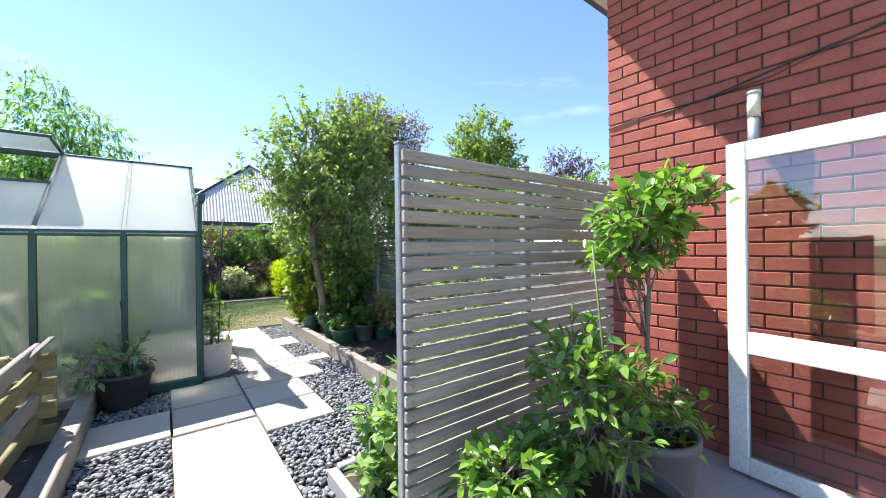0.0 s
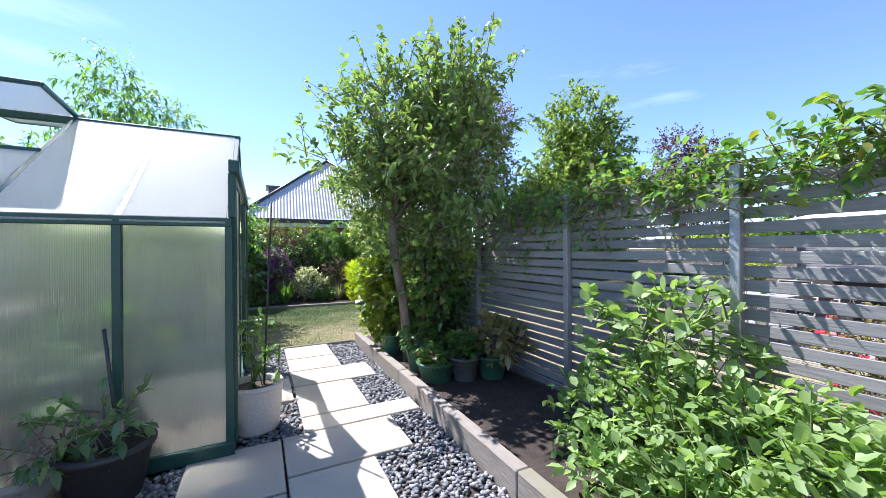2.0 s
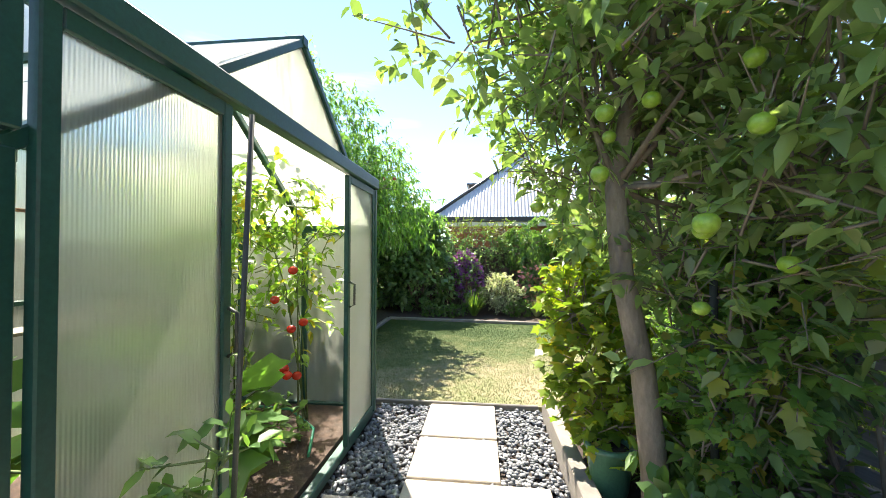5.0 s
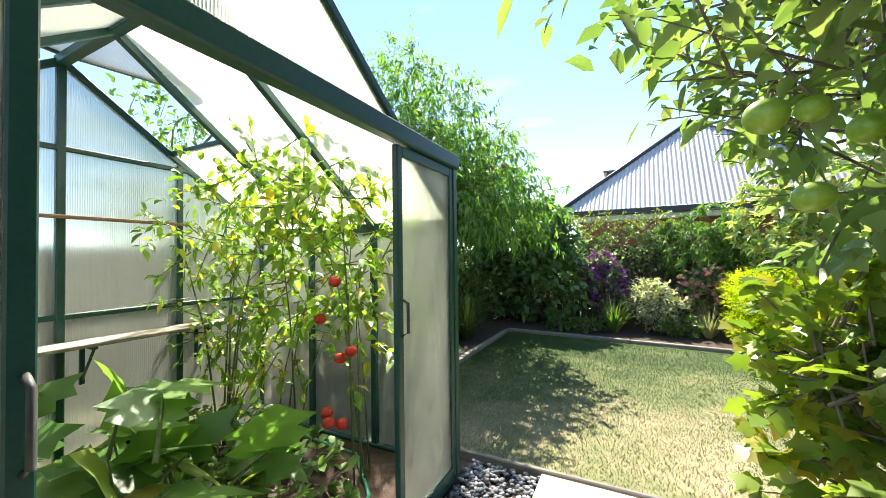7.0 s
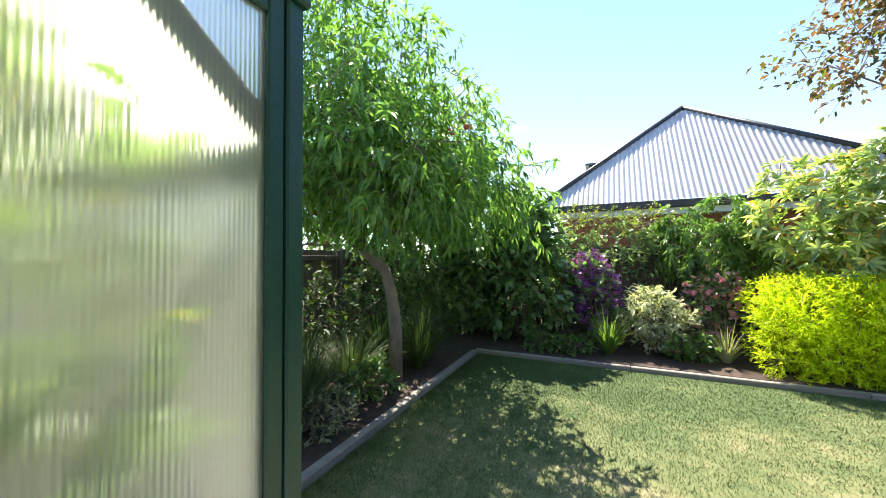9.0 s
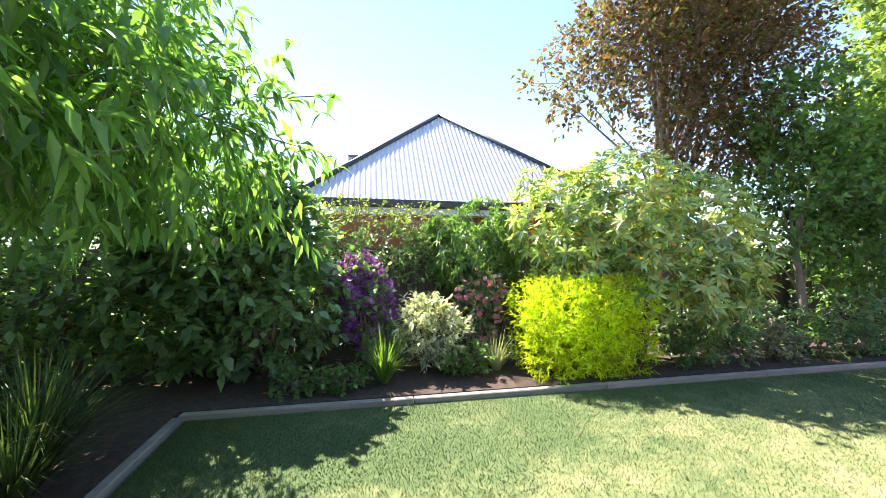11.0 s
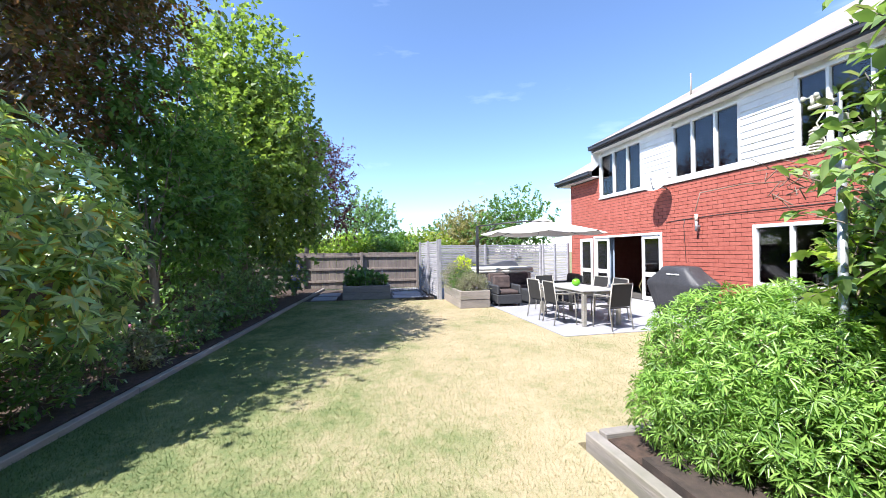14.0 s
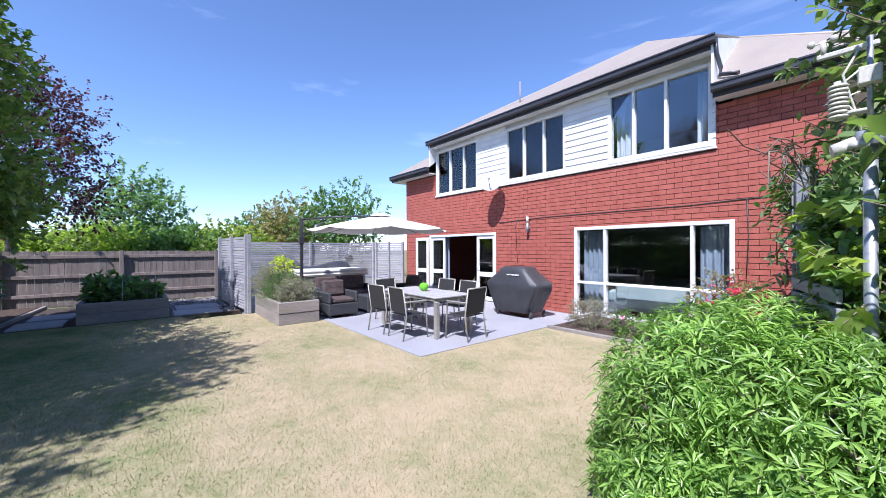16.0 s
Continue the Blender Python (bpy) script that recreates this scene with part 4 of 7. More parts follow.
bar((GX0 - 0.02, GM, RG), (GX1 + 0.03, GM, RG), 0.06, "ridge_bar")
for x in XS:
    bar((x, GY0, EV), (x, GM, RG), 0.045, "rafter")
    bar((x, GY1, EV), (x, GM, RG), 0.045, "rafter")
VENT = 0
for i, (a, b) in enumerate(zip(XS, XS[1:])):
    for y in (GY0, GY1):
        s0 = 0.0
        s1 = 0.55 if i == VENT else 1.0
        o = -0.03 if y == GY0 else 0.03
        p = lambda s: (y + (GM - y) * s, EV + (RG - EV) * s + 0.03)
        (ya, za), (yb, zb) = p(-0.03), p(s1)
        pane([(a + 0.02, ya, za), (b - 0.02, ya, za), (b - 0.02, yb, zb), (a + 0.02, yb, zb)], name="roof_panel")
        if i == VENT:
            # a lid hinged at the ridge, propped open
            dy, dz = (y - GM) * 0.45, 0.10
            vm = Mesh()
            slab(vm, [(a + 0.02, GM, RG + 0.05), (b - 0.02, GM, RG + 0.05), (b - 0.02, GM + dy, RG + dz), (a + 0.02, GM + dy, RG + dz)], 0.014)
            vent = part("roof_vent", vm, POLY, gh, "propped-open roof vent")
            for q, r in (((a, GM, RG + 0.055), (a, GM + dy, RG + dz + 0.005)), ((b, GM, RG + 0.055), (b, GM + dy, RG + dz + 0.005)), ((a, GM + dy, RG + dz), (b, GM + dy, RG + dz))):
                bar(q, r, 0.035, "vent_bar")
            bar((a, yb, zb), (b, yb, zb), 0.035, "vent_bar")
# far gable
for y in (GM - 0.69, GM, GM + 0.69):
    bar((GX0, y, 0.05), (GX0, y, EV + (RG - EV) * (1 - abs(y - GM) / 1.42) - 0.02), 0.045, "upright")
for z, r in ((1.24, 1.38), (2.31, 0.78)):
    bar((GX0 + 0.004, GM - r, z), (GX0 + 0.004, GM + r, z), 0.035, "cross_rail")
pane([(GX0 + 0.01, GY0 + 0.03, 0.08), (GX0 + 0.01, GY1 - 0.03, 0.08), (GX0 + 0.01, GY1 - 0.03, EV), (GX0 + 0.01, GM, RG - 0.03), (GX0 + 0.01, GY0 + 0.03, EV)])
# door gable: top rail for the sliding doors
RZ = 2.29
m = Mesh()
m.box((GX1 + 0.0, GY0 - 0.06, RZ - 0.07), (GX1 + 0.075, GY1 + 0.02, RZ + 0.03), 0.008)
part("door_rail", m, GREEN, gh)
bar((GX1 + 0.02, GY0 + 0.0, EV + 0.04), (GX1 + 0.02, GY0 + 0.0, RZ - 0.07), 0.05, "upright")
bar((GX1 + 0.03, GY1 - 0.02, 0.05), (GX1 + 0.03, GY1 - 0.02, RZ - 0.07), 0.055, "upright")
pane([(GX1, GY0 + 1.42 - 0.83, RZ + 0.02), (GX1, GY1 - 0.6, RZ + 0.02), (GX1, GM, RG - 0.03)], name="gable_panel")


def slide_door(y0, y1, handle_y):
    d = Mesh()
    d.box((GX1 + 0.025, y0 + 0.05, 0.12), (GX1 + 0.037, y1 - 0.05, RZ - 0.13))
    dd = part("sliding_door", d, POLY, gh, "milky sliding door leaf")
    for a, b in (((y0, 0.07), (y0 + 0.05, RZ - 0.08)), ((y1 - 0.05, 0.07), (y1, RZ - 0.08)), ((y0 + 0.05, 0.07), (y1 - 0.05, 0.13)), ((y0 + 0.05, RZ - 0.14), (y1 - 0.05, RZ - 0.08))):
        m = Mesh()
        m.box((GX1 + 0.012, a[0], a[1]), (GX1 + 0.05, b[0], b[1]), 0.005)
        part("door_stile", m, GREEN, dd)
    m = Mesh()
    m.rod([(GX1 + 0.05, handle_y, 1.16), (GX1 + 0.09, handle_y, 1.18), (GX1 + 0.09, handle_y, 1.34), (GX1 + 0.05, handle_y, 1.36)], 0.009, 8)
    part("door_handle", m, DARKSTAKE, dd, "dark pull handle")


slide_door(5.27, 5.95, 5.93)
slide_door(7.30, 8.0, 7.33)
m = Mesh()
m.box((GX0 + 0.05, GY0 + 0.05, -0.1), (GX1 - 0.05, GY1 - 0.05, 0.09))
solo("greenhouse_soil", m, MULCH, "dark mulch bed inside the greenhouse", "soil", kind="structure")
m = Mesh()
m.box((GX0 + 0.04, GY0 + 0.1, 1.06), (GX0 + 0.26, GY1 - 0.35, 1.085), 0.004)
shelf = thing("shelf", (GX0, 6.6, 1.06), "pale timber plank shelf on the greenhouse end wall", "shelf")
part("board", m, SLEEPER, shelf)
for y in (5.9, 6.7, 7.4):
    m = Mesh()
    m.box((GX0 + 0.04, y, 0.8), (GX0 + 0.06, y + 0.025, 1.06)).box((GX0 + 0.06, y, 1.04), (GX0 + 0.24, y + 0.025, 1.06))
    m.rod([(GX0 + 0.05, y + 0.012, 0.82), (GX0 + 0.22, y + 0.012, 1.04)], 0.008, 6)
    part("bracket", m, GREEN, shelf)

m = Mesh()
m.box((GX0 + 0.03, GY0 + 0.12, 1.86), (GX0 + 0.1, GM + 0.72, 1.88), 0.003)
solo("shelf", m, surf("brown_lath", (0.30, 0.17, 0.09), (0.22, 0.12, 0.065), 4.0, 40.0, 0.8, 0, 0.4, (2, 0.2, 2)), "narrow brown wooden lath shelf on the greenhouse end wall", "shelf")

# ---- leaves ----
L_APPLE = leafy("apple_leaf", (0.085, 0.14, 0.052), (0.18, 0.25, 0.1), 0.32, c3=(0.28, 0.31, 0.18))
L_PEACH = leafy("peach_leaf", (0.06, 0.13, 0.04), (0.13, 0.23, 0.07), 0.46, 0.32)
L_DARK = leafy("dark_glossy_leaf", (0.065, 0.125, 0.062), (0.15, 0.235, 0.11), 0.34, 0.42, 0.9)
L_RHODO = leafy("rhododendron_leaf", (0.10, 0.16, 0.065), (0.33, 0.40, 0.19), 0.32, 0.3, 0.7, c3=(0.5, 0.30, 0.05))
L_GOLD = leafy("golden_conifer", (0.20, 0.28, 0.015), (0.48, 0.52, 0.035), 0.4, 0.6, 0.2)
L_RASP = leafy("raspberry_leaf", (0.09, 0.16, 0.05), (0.2, 0.28, 0.11), 0.32, 0.5)
L_HEDGE = leafy("narrow_hedge_leaf", (0.05, 0.115, 0.02), (0.2, 0.31, 0.075), 0.3, 0.3)
L_CITRUS = leafy("citrus_leaf", (0.055, 0.125, 0.026), (0.155, 0.255, 0.055), 0.3, 0.28, 0.6)
L_MID = leafy("mid_green_leaf", (0.045, 0.10, 0.03), (0.105, 0.18, 0.055), 0.35)
L_BRIGHT = leafy("bright_tree_leaf", (0.07, 0.115, 0.035), (0.17, 0.22, 0.07), 0.4)
L_BEECH = leafy("copper_beech_leaf", (0.045, 0.052, 0.022), (0.12, 0.052, 0.036), 0.4, c3=(0.13, 0.17, 0.04))
L_PURPLE = leafy("purple_plum_leaf", (0.035, 0.012, 0.025), (0.075, 0.028, 0.05), 0.35)
L_VARI = leafy("variegated_leaf", (0.10, 0.14, 0.06), (0.5, 0.49, 0.41), 0.18, c3=(0.75, 0.72, 0.62))
L_GREY = leafy("lavender_leaf", (0.13, 0.15, 0.09), (0.22, 0.22, 0.15), 0.2, 0.7)
L_GRASS = leafy("strap_leaf", (0.06, 0.115, 0.025), (0.13, 0.2, 0.05), 0.35)
# dark green, lowered further so the colour carries the peach tree's shade
L_STRAP_SHADE = leafy("shaded_strap_leaf", (0.025, 0.05, 0.018), (0.06, 0.095, 0.03), 0.1, 0.6, 0.3, c3=(0.08, 0.07, 0.03))
L_CREEP = leafy("creeper_leaf", (0.05, 0.12, 0.03), (0.13, 0.22, 0.06), 0.4, c3=(0.3, 0.28, 0.06))
L_TOM = leafy("tomato_leaf", (0.08, 0.155, 0.03), (0.165, 0.25, 0.055), 0.4, c3=(0.45, 0.36, 0.05))
L_YEL = leafy("yellow_green_leaf", (0.09, 0.155, 0.02), (0.19, 0.24, 0.04), 0.35, c3=(0.36, 0.3, 0.05))
L_GRAPE = leafy("grape_leaf", (0.12, 0.2, 0.035), (0.26, 0.31, 0.09), 0.45)
L_DRY = leafy("faded_leaf", (0.16, 0.15, 0.06), (0.22, 0.19, 0.1), 0.3)
F_PINK = leafy("pink_petal", (0.5, 0.14, 0.31), (0.6, 0.26, 0.44), 0.3)
F_ROSE = leafy("rose_petal", (0.6, 0.05, 0.10), (0.7, 0.12, 0.22), 0.3)
F_PURP = leafy("purple_petal", (0.10, 0.025, 0.17), (0.22, 0.07, 0.32), 0.25)
F_BLUE = leafy("blue_petal", (0.10, 0.12, 0.5), (0.16, 0.22, 0.65), 0.3)
F_LAV = leafy("lavender_flower", (0.2, 0.16, 0.26), (0.3, 0.26, 0.34), 0.2, 0.8)
F_RED = leafy("red_petal", (0.6, 0.03, 0.02), (0.7, 0.06, 0.03), 0.3)

# ---- apple tree and the plants of the fence border ----
apple = shrub("apple_tree", (2.74, 6.6, 0.1),
              [(-0.15, -0.25, 2.75, 0.8, 0.8, 0.95), (-0.25, 0.0, 2.35, 0.6, 0.65, 0.6), (0.1, -0.4, 2.5, 0.5, 0.65, 0.8), (-0.3, -0.1, 3.5, 0.55, 0.6, 0.5), (0.3, -0.5, 3.45, 0.5, 0.6, 0.5), (0.25, -0.3, 1.75, 0.55, 0.65, 0.6),
               (0.25, 0.0, 1.3, 0.42, 0.42, 0.5), (0.45, -0.7, 3.5, 0.55, 0.6, 0.55), (-0.95, -0.1, 2.65, 0.5, 0.4, 0.28), (0.3, -0.5, 1.85, 0.35, 0.5, 0.5), (-0.2, 0.7, 2.25, 0.45, 0.5, 0.5), (-0.3, 0.95, 2.75, 0.5, 0.45, 0.4), (0.1, 0.9, 1.75, 0.35, 0.35, 0.4), (0.3, -1.1, 2.45, 0.5, 0.45, 0.5), (0.45, -1.0, 3.0, 0.45, 0.45, 0.45)],
              1350, 10, 0.10, 0.5, L_APPLE, "leafy apple tree with green apples in the border", "tree", 0.36,
              trunk=[(0.02, 0, 0, 0.085), (0.0, 0, 0.3, 0.07), (-0.06, 0.0, 0.85, 0.062), (-0.17, 0.0, 1.4, 0.058), (-0.2, 0.0, 1.85, 0.055), (-0.13, 0.0, 2.25, 0.05), (0.0, 0.0, 2.8, 0.03)],
              limbs=34, core=0.15, rough=0.4, spread=0.8, shape="full", rise=0.55, twigs_n=900, droop=0.22, clear=((0.5, 3.5, 0), (2.68, 6.5, 2.3)))
FRUIT = surf("green_apple_skin", (0.20, 0.34, 0.03), (0.27, 0.40, 0.05), 8.0, 60.0, 0.32, 0, 0.05)
rng = np.random.default_rng(5)


def ball(m, p, r, n=10):
    prof = [(r * math.sin(math.pi * i / n), -r * math.cos(math.pi * i / n) * (0.92 - 0.1 * math.exp(-((i - n) ** 2) / 1.5))) for i in range(n + 1)]
    m.lathe(prof, p, 14)


for i in range(46):
    a = rng.random() * 6.28
    rr = 0.35 + 0.65 * rng.random()
    q = (2.80 + math.cos(a) * rr * 0.72, 6.4 + math.sin(a) * rr * 0.8, 1.3 + 1.7 * rng.random())
    m = Mesh()
    ball(m, q, 0.032 + 0.008 * rng.random())
    m.rod([(q[0], q[1], q[2] + 0.028), (q[0] + 0.01, q[1], q[2] + 0.06)], 0.002, 5)
    part("apple", m, FRUIT, apple)
shrub("blackcurrant_bush", (2.66, 7.3, 0.1), [(0, 0, 0.7, 0.28, 0.3, 0.5), (0.1, -0.15, 0.4, 0.3, 0.3, 0.3), (-0.1, 0.1, 1.1, 0.2, 0.25, 0.25)], 300, 7, 0.08, 0.8, L_YEL, "yellow-green currant bush at the end of the border", twig=0.18, stems=12, stem_r=0.012, shape="lobed", droop=0.25)
shrub("raspberry_patch", (3.0, 2.7, 0.1), [(0.1, 0, 0.4, 0.42, 0.8, 0.36), (0.15, 0.8, 0.3, 0.38, 0.6, 0.28), (-0.05, -0.5, 0.38, 0.42, 0.5, 0.36), (0.35, 0.3, 0.52, 0.25, 0.6, 0.22), (-0.2, 0.1, 0.2, 0.32, 0.8, 0.22)], 950, 7, 0.072, 0.62, L_RASP, "raspberry canes with bright serrated leaves", twig=0.16, stems=26, stem_r=0.007, up=0.75, stem_mat=STEMG)
shrub("raspberry_patch", (1.85, 1.95, 0.06), [(-0.1, 0, 0.35, 0.36, 0.26, 0.32), (0.25, 0.1, 0.4, 0.32, 0.3, 0.32), (-0.2, -0.05, 0.15, 0.32, 0.26, 0.18)], 330, 7, 0.085, 0.68, L_RASP, "raspberry leaves spilling past the screen", twig=0.13, stems=16, stem_r=0.006, up=0.75, stem_mat=STEMG)
shrub("raspberry_cane", (3.35, 3.3, 0.1), [(0, 0.1, 1.0, 0.22, 0.5, 0.3), (0.05, 0.4, 0.75, 0.22, 0.35, 0.3)], 70, 6, 0.10, 0.65, L_RASP, "tall raspberry cane leaning on the fence", twig=0.2, stems=8, stem_r=0.006, stem_mat=STEMG)

# pots of the border
POTG = plain("green_glazed_pot", (0.06, 0.17, 0.11), 0.35)
POTD = plain("dark_plastic_pot", (0.045, 0.045, 0.048), 0.55)
POTW = surf("white_ribbed_pot", (0.62, 0.59, 0.57), (0.55, 0.52, 0.5), 2.0, 60.0, 0.6)
POTGREY = surf("grey_stone_pot", (0.17, 0.165, 0.165), (0.13, 0.13, 0.13), 2.0, 60.0, 0.7)


def pot(name, at, r0, r1, h, mat, label, rim=0.015, ribs_n=0):
    t = thing(name, at, label, "plant pot")
    prof = [(0.0, 0.0), (r0 * 0.96, 0.0), (r0, 0.012)]
    if ribs_n:
        for i in range(ribs_n):
            s = (i + 0.5) / ribs_n
            prof += [(r0 + (r1 - r0) * s, h * s * 0.96), (r0 + (r1 - r0) * s + 0.004, h * (s + 0.25 / ribs_n) * 0.96)]
    prof += [(r1, h * 0.9), (r1 + rim, h * 0.91), (r1 + rim, h - 0.008), (r1 + rim - 0.008, h), (r1 - 0.012, h), (r1 - 0.02, h * 0.85)]
    m = Mesh()
    m.lathe(prof, at)
    part("pot", m, mat, t)
    m = Mesh()
    m.lathe([(0.0, h * 0.87), (r1 - 0.012, h * 0.86)], at)
    part("soil", m, SOIL, t)
    return t


pot("plant_pot", (2.72, 6.14, 0.1), 0.12, 0.165, 0.30, POTG, "green glazed pot at the foot of the apple tree")
pot("plant_pot", (2.76, 5.72, 0.1), 0.17, 0.22, 0.22, POTG, "wide blue-green pot in the border")
pot("plant_pot", (3.06, 5.58, 0.1), 0.125, 0.165, 0.27, POTGREY, "grey pot in the border")
pot("plant_pot", (3.38, 5.50, 0.1), 0.14, 0.175, 0.26, POTG, "dark green pot beside the fence")
pot("plant_pot", (2.62, 6.95, 0.1), 0.11, 0.14, 0.30, POTG, "green pot behind the apple trunk")
pot("plant_pot", (3.05, 6.25, 0.1), 0.15, 0.19, 0.2, POTG, "low green pot behind the others")
shrub("primula", (2.72, 6.14, 0.36), [(0, 0, 0.1, 0.17, 0.17, 0.1)], 26, 5, 0.1, 0.6, L_MID, "leafy seedlings in a green pot", "plant", 0.08, 4, 0.004, up=0.7)
shrub("geranium", (2.76, 5.72, 0.28), [(0, 0, 0.09, 0.21, 0.21, 0.1)], 60, 5, 0.07, 0.95, L_MID, "low geranium with a pink flower in a wide pot", "plant", 0.06, 5, 0.004, up=0.8, flowers=(F_PINK, 4, 0.05, "blossom"))
shrub("geranium", (3.06, 5.58, 0.33), [(0, 0, 0.14, 0.19, 0.19, 0.14)], 60, 5, 0.08, 0.9, L_MID, "green leafy plant in a grey pot", "plant", 0.08, 5, 0.004, up=0.7)
shrub("hydrangea", (3.38, 5.50, 0.32), [(0, 0, 0.28, 0.27, 0.27, 0.24), (0.1, -0.1, 0.2, 0.3, 0.3, 0.2)], 90, 5, 0.11, 0.55, L_DRY, "faded hydrangea in a dark green pot", "plant", 0.1, 8, 0.006)
shrub("border_creeper", (3.02, 6.45, 0.1), [(0, 0, 0.75, 0.2, 0.25, 0.45), (0.05, -0.15, 1.1, 0.18, 0.22, 0.35), (0.05, 0.1, 1.3, 0.18, 0.25, 0.3)], 260, 6, 0.07, 0.75, L_CREEP, "broad-leaved creeper behind the apple tree", "vine", 0.14, 10, 0.008, shape="lobed", droop=0.3)
shrub("border_fern", (3.1, 6.7, 0.1), [(0, 0, 0.35, 0.35, 0.5, 0.3)], 120, 6, 0.12, 0.4, L_MID, "dark undergrowth beneath the apple tree", "plant", 0.15, 10, 0.006)
m = Mesh()
m.rod([(2.95, 6.45, 0.1), (2.95, 6.45, 1.5)], 0.018, 8)
solo("stake", m, DARKSTAKE, "dark stake beneath the apple tree", "stake")

# ---- slatted fence of the border ----
fence = thing("slatted_fence", (3.72, 4.6, 0), "grey horizontal-slat fence with steel posts", "fence", kind="structure")
FX = 3.70
posts = [1.75, 3.14, 4.60, 6.27]
pitch = 0.0925
for a, b in zip(posts, posts[1:]):
    L = b - a
    k = 21
    me = Mesh().box((0, 0.004, 0), (0.022, L - 0.004, 0.072), 0.004).data("slat")
    me.materials.append(SLATY)
    for i in range(k):
        piece("slat", me, pose(FX + 0.02, a, 0.12 + i * pitch, 0, 0, 0) @ pose(0, 0, 0, random.uniform(-0.12, 0.12), random.uniform(-1.5, 1.5), 0), fence)
me = Mesh().box((0, 0.004, 0), (0.022, 0.90, 0.072), 0.004).data("slat")
me.materials.append(SLATY)
for i in range(14):
    piece("slat", me, pose(FX + 0.02, 6.29, 0.12 + i * pitch, 0, 0, 17), fence)
for y in posts:
    m = Mesh()
    m.box((FX - 0.045, y - 0.03, 0.0), (FX + 0.018, y + 0.03, 2.14), 0.006)
    part("post", m, STEEL, fence, "galvanised steel post")
m = Mesh()
rngv = np.random.default_rng(8)
vb = [(0, -2.7 + 0.5 * i, 2.06 + 0.07 * math.sin(i * 1.9) + (0.06 if i < 4 else 0), 0.14, 0.42, 0.13) for i in range(8)]
shrub("fence_vine", (3.75, 4.65, 0.0), vb, 640, 6, 0.07, 0.55, L_CREEP, "climbing vine trailing along the top of the fence", "vine", 0.2, 0, core=0.1, rough=0.4, hang=0.25)
shrub("hanging_vine", (3.72, 5.5, 0.0), [(0.0, 0.1, 1.7, 0.12, 0.7, 0.35), (0, -1.2, 1.85, 0.12, 0.5, 0.25), (0, 0.9, 1.3, 0.14, 0.5, 0.4)], 90, 6, 0.06, 0.5, L_DARK, "darker vine trails hanging down the fence", "vine", 0.2, 0, hang=0.4)
m = Mesh()
for i in range(170):
    y = 1.9 + 5.4 * rngv.random()
    z = 1.95 + 0.25 * rngv.random()
    p = [Vector((3.66 + 0.1 * rngv.normal() * 0.4, y, z))]
    for k in range(3):
        p.append(p[-1] + Vector((rngv.normal() * 0.04, rngv.normal() * 0.16, rngv.normal() * 0.06 - 0.04)))
    m.rod(p, 0.0035, 4, cap=False)
solo("vine_stems", m, BARK, "tangle of dry vine stems over the fence", "vine", kind="stuff")

# ---- slatted screen by the house ----
screen = thing("slatted_screen", (2.4, 1.5, 0), "weathered horizontal-slat timber screen on steel posts", "screen")
SY, SX0, SX1 = 1.55, 1.385, 3.52
me = Mesh().box((SX0, SY - 0.035, 0), (SX1, SY, 0.064), 0.005).data("slat")
me.materials.append(SLATX)
for i in range(25):
    piece("slat", me, pose(0, 0, 0.115 + i * 0.082, random.uniform(-0.05, 0.05), random.uniform(-0.04, 0.04), 0), screen)
for x in (SX0 + 0.02, 2.42, SX1 - 0.05):
    m = Mesh()
    m.box((x - 0.03, SY + 0.002, 0.0), (x + 0.03, SY + 0.05, 2.18), 0.006)
    m.box((x - 0.033, SY - 0.001, 2.18), (x + 0.033, SY + 0.053, 2.19), 0.003)
    p = part("post", m, STEEL, screen, "galvanised steel post")
BOLT = Mesh().lathe([(0.0, 0.006), (0.007, 0.005), (0.009, 0.0)], (0, 0, 0), 8).data("bolt")
BOLT.materials.append(STEEL)
for i in range(25):
    piece("bolt", BOLT, pose(SX0 + 0.035, SY - 0.036, 0.147 + i * 0.082, 90, 0, 0), screen)

# ---- pots and open door beside the house ----
pot("plant_pot", (2.68, 0.86, 0.03), 0.19, 0.245, 0.5, POTGREY, "tall grey pot against the house", 0.012)
pot("plant_pot", (2.06, 0.72, 0.03), 0.2, 0.255, 0.46, POTGREY, "grey round pot in front of the screen", 0.012)
pot("plant_pot", (1.74, 1.1, 0.03), 0.15, 0.19, 0.32, POTGREY, "low grey pot in front of the screen", 0.012)
shrub("standard_lemon_tree", (2.68, 0.86, 0.45), [(0.02, 0.05, 1.30, 0.26, 0.26, 0.17), (0.1, -0.1, 1.42, 0.17, 0.17, 0.12), (-0.12, 0.1, 1.15, 0.15, 0.15, 0.12)], 130, 7, 0.085, 0.55, L_CITRUS, "standard citrus tree with a round head in a grey pot", "tree", 0.13, trunk=[(0, 0, 0, 0.018), (0.02, 0.02, 0.6, 0.015), (0, 0, 1.2, 0.013)], limbs=9)
shrub("citrus_shoot", (2.70, 0.78, 0.45), [(0.05, -0.05, 0.2, 0.12, 0.12, 0.22)], 30, 5, 0.075, 0.5, L_CITRUS, "low citrus shoots in the tall pot", "plant", 0.1, 4, 0.005)
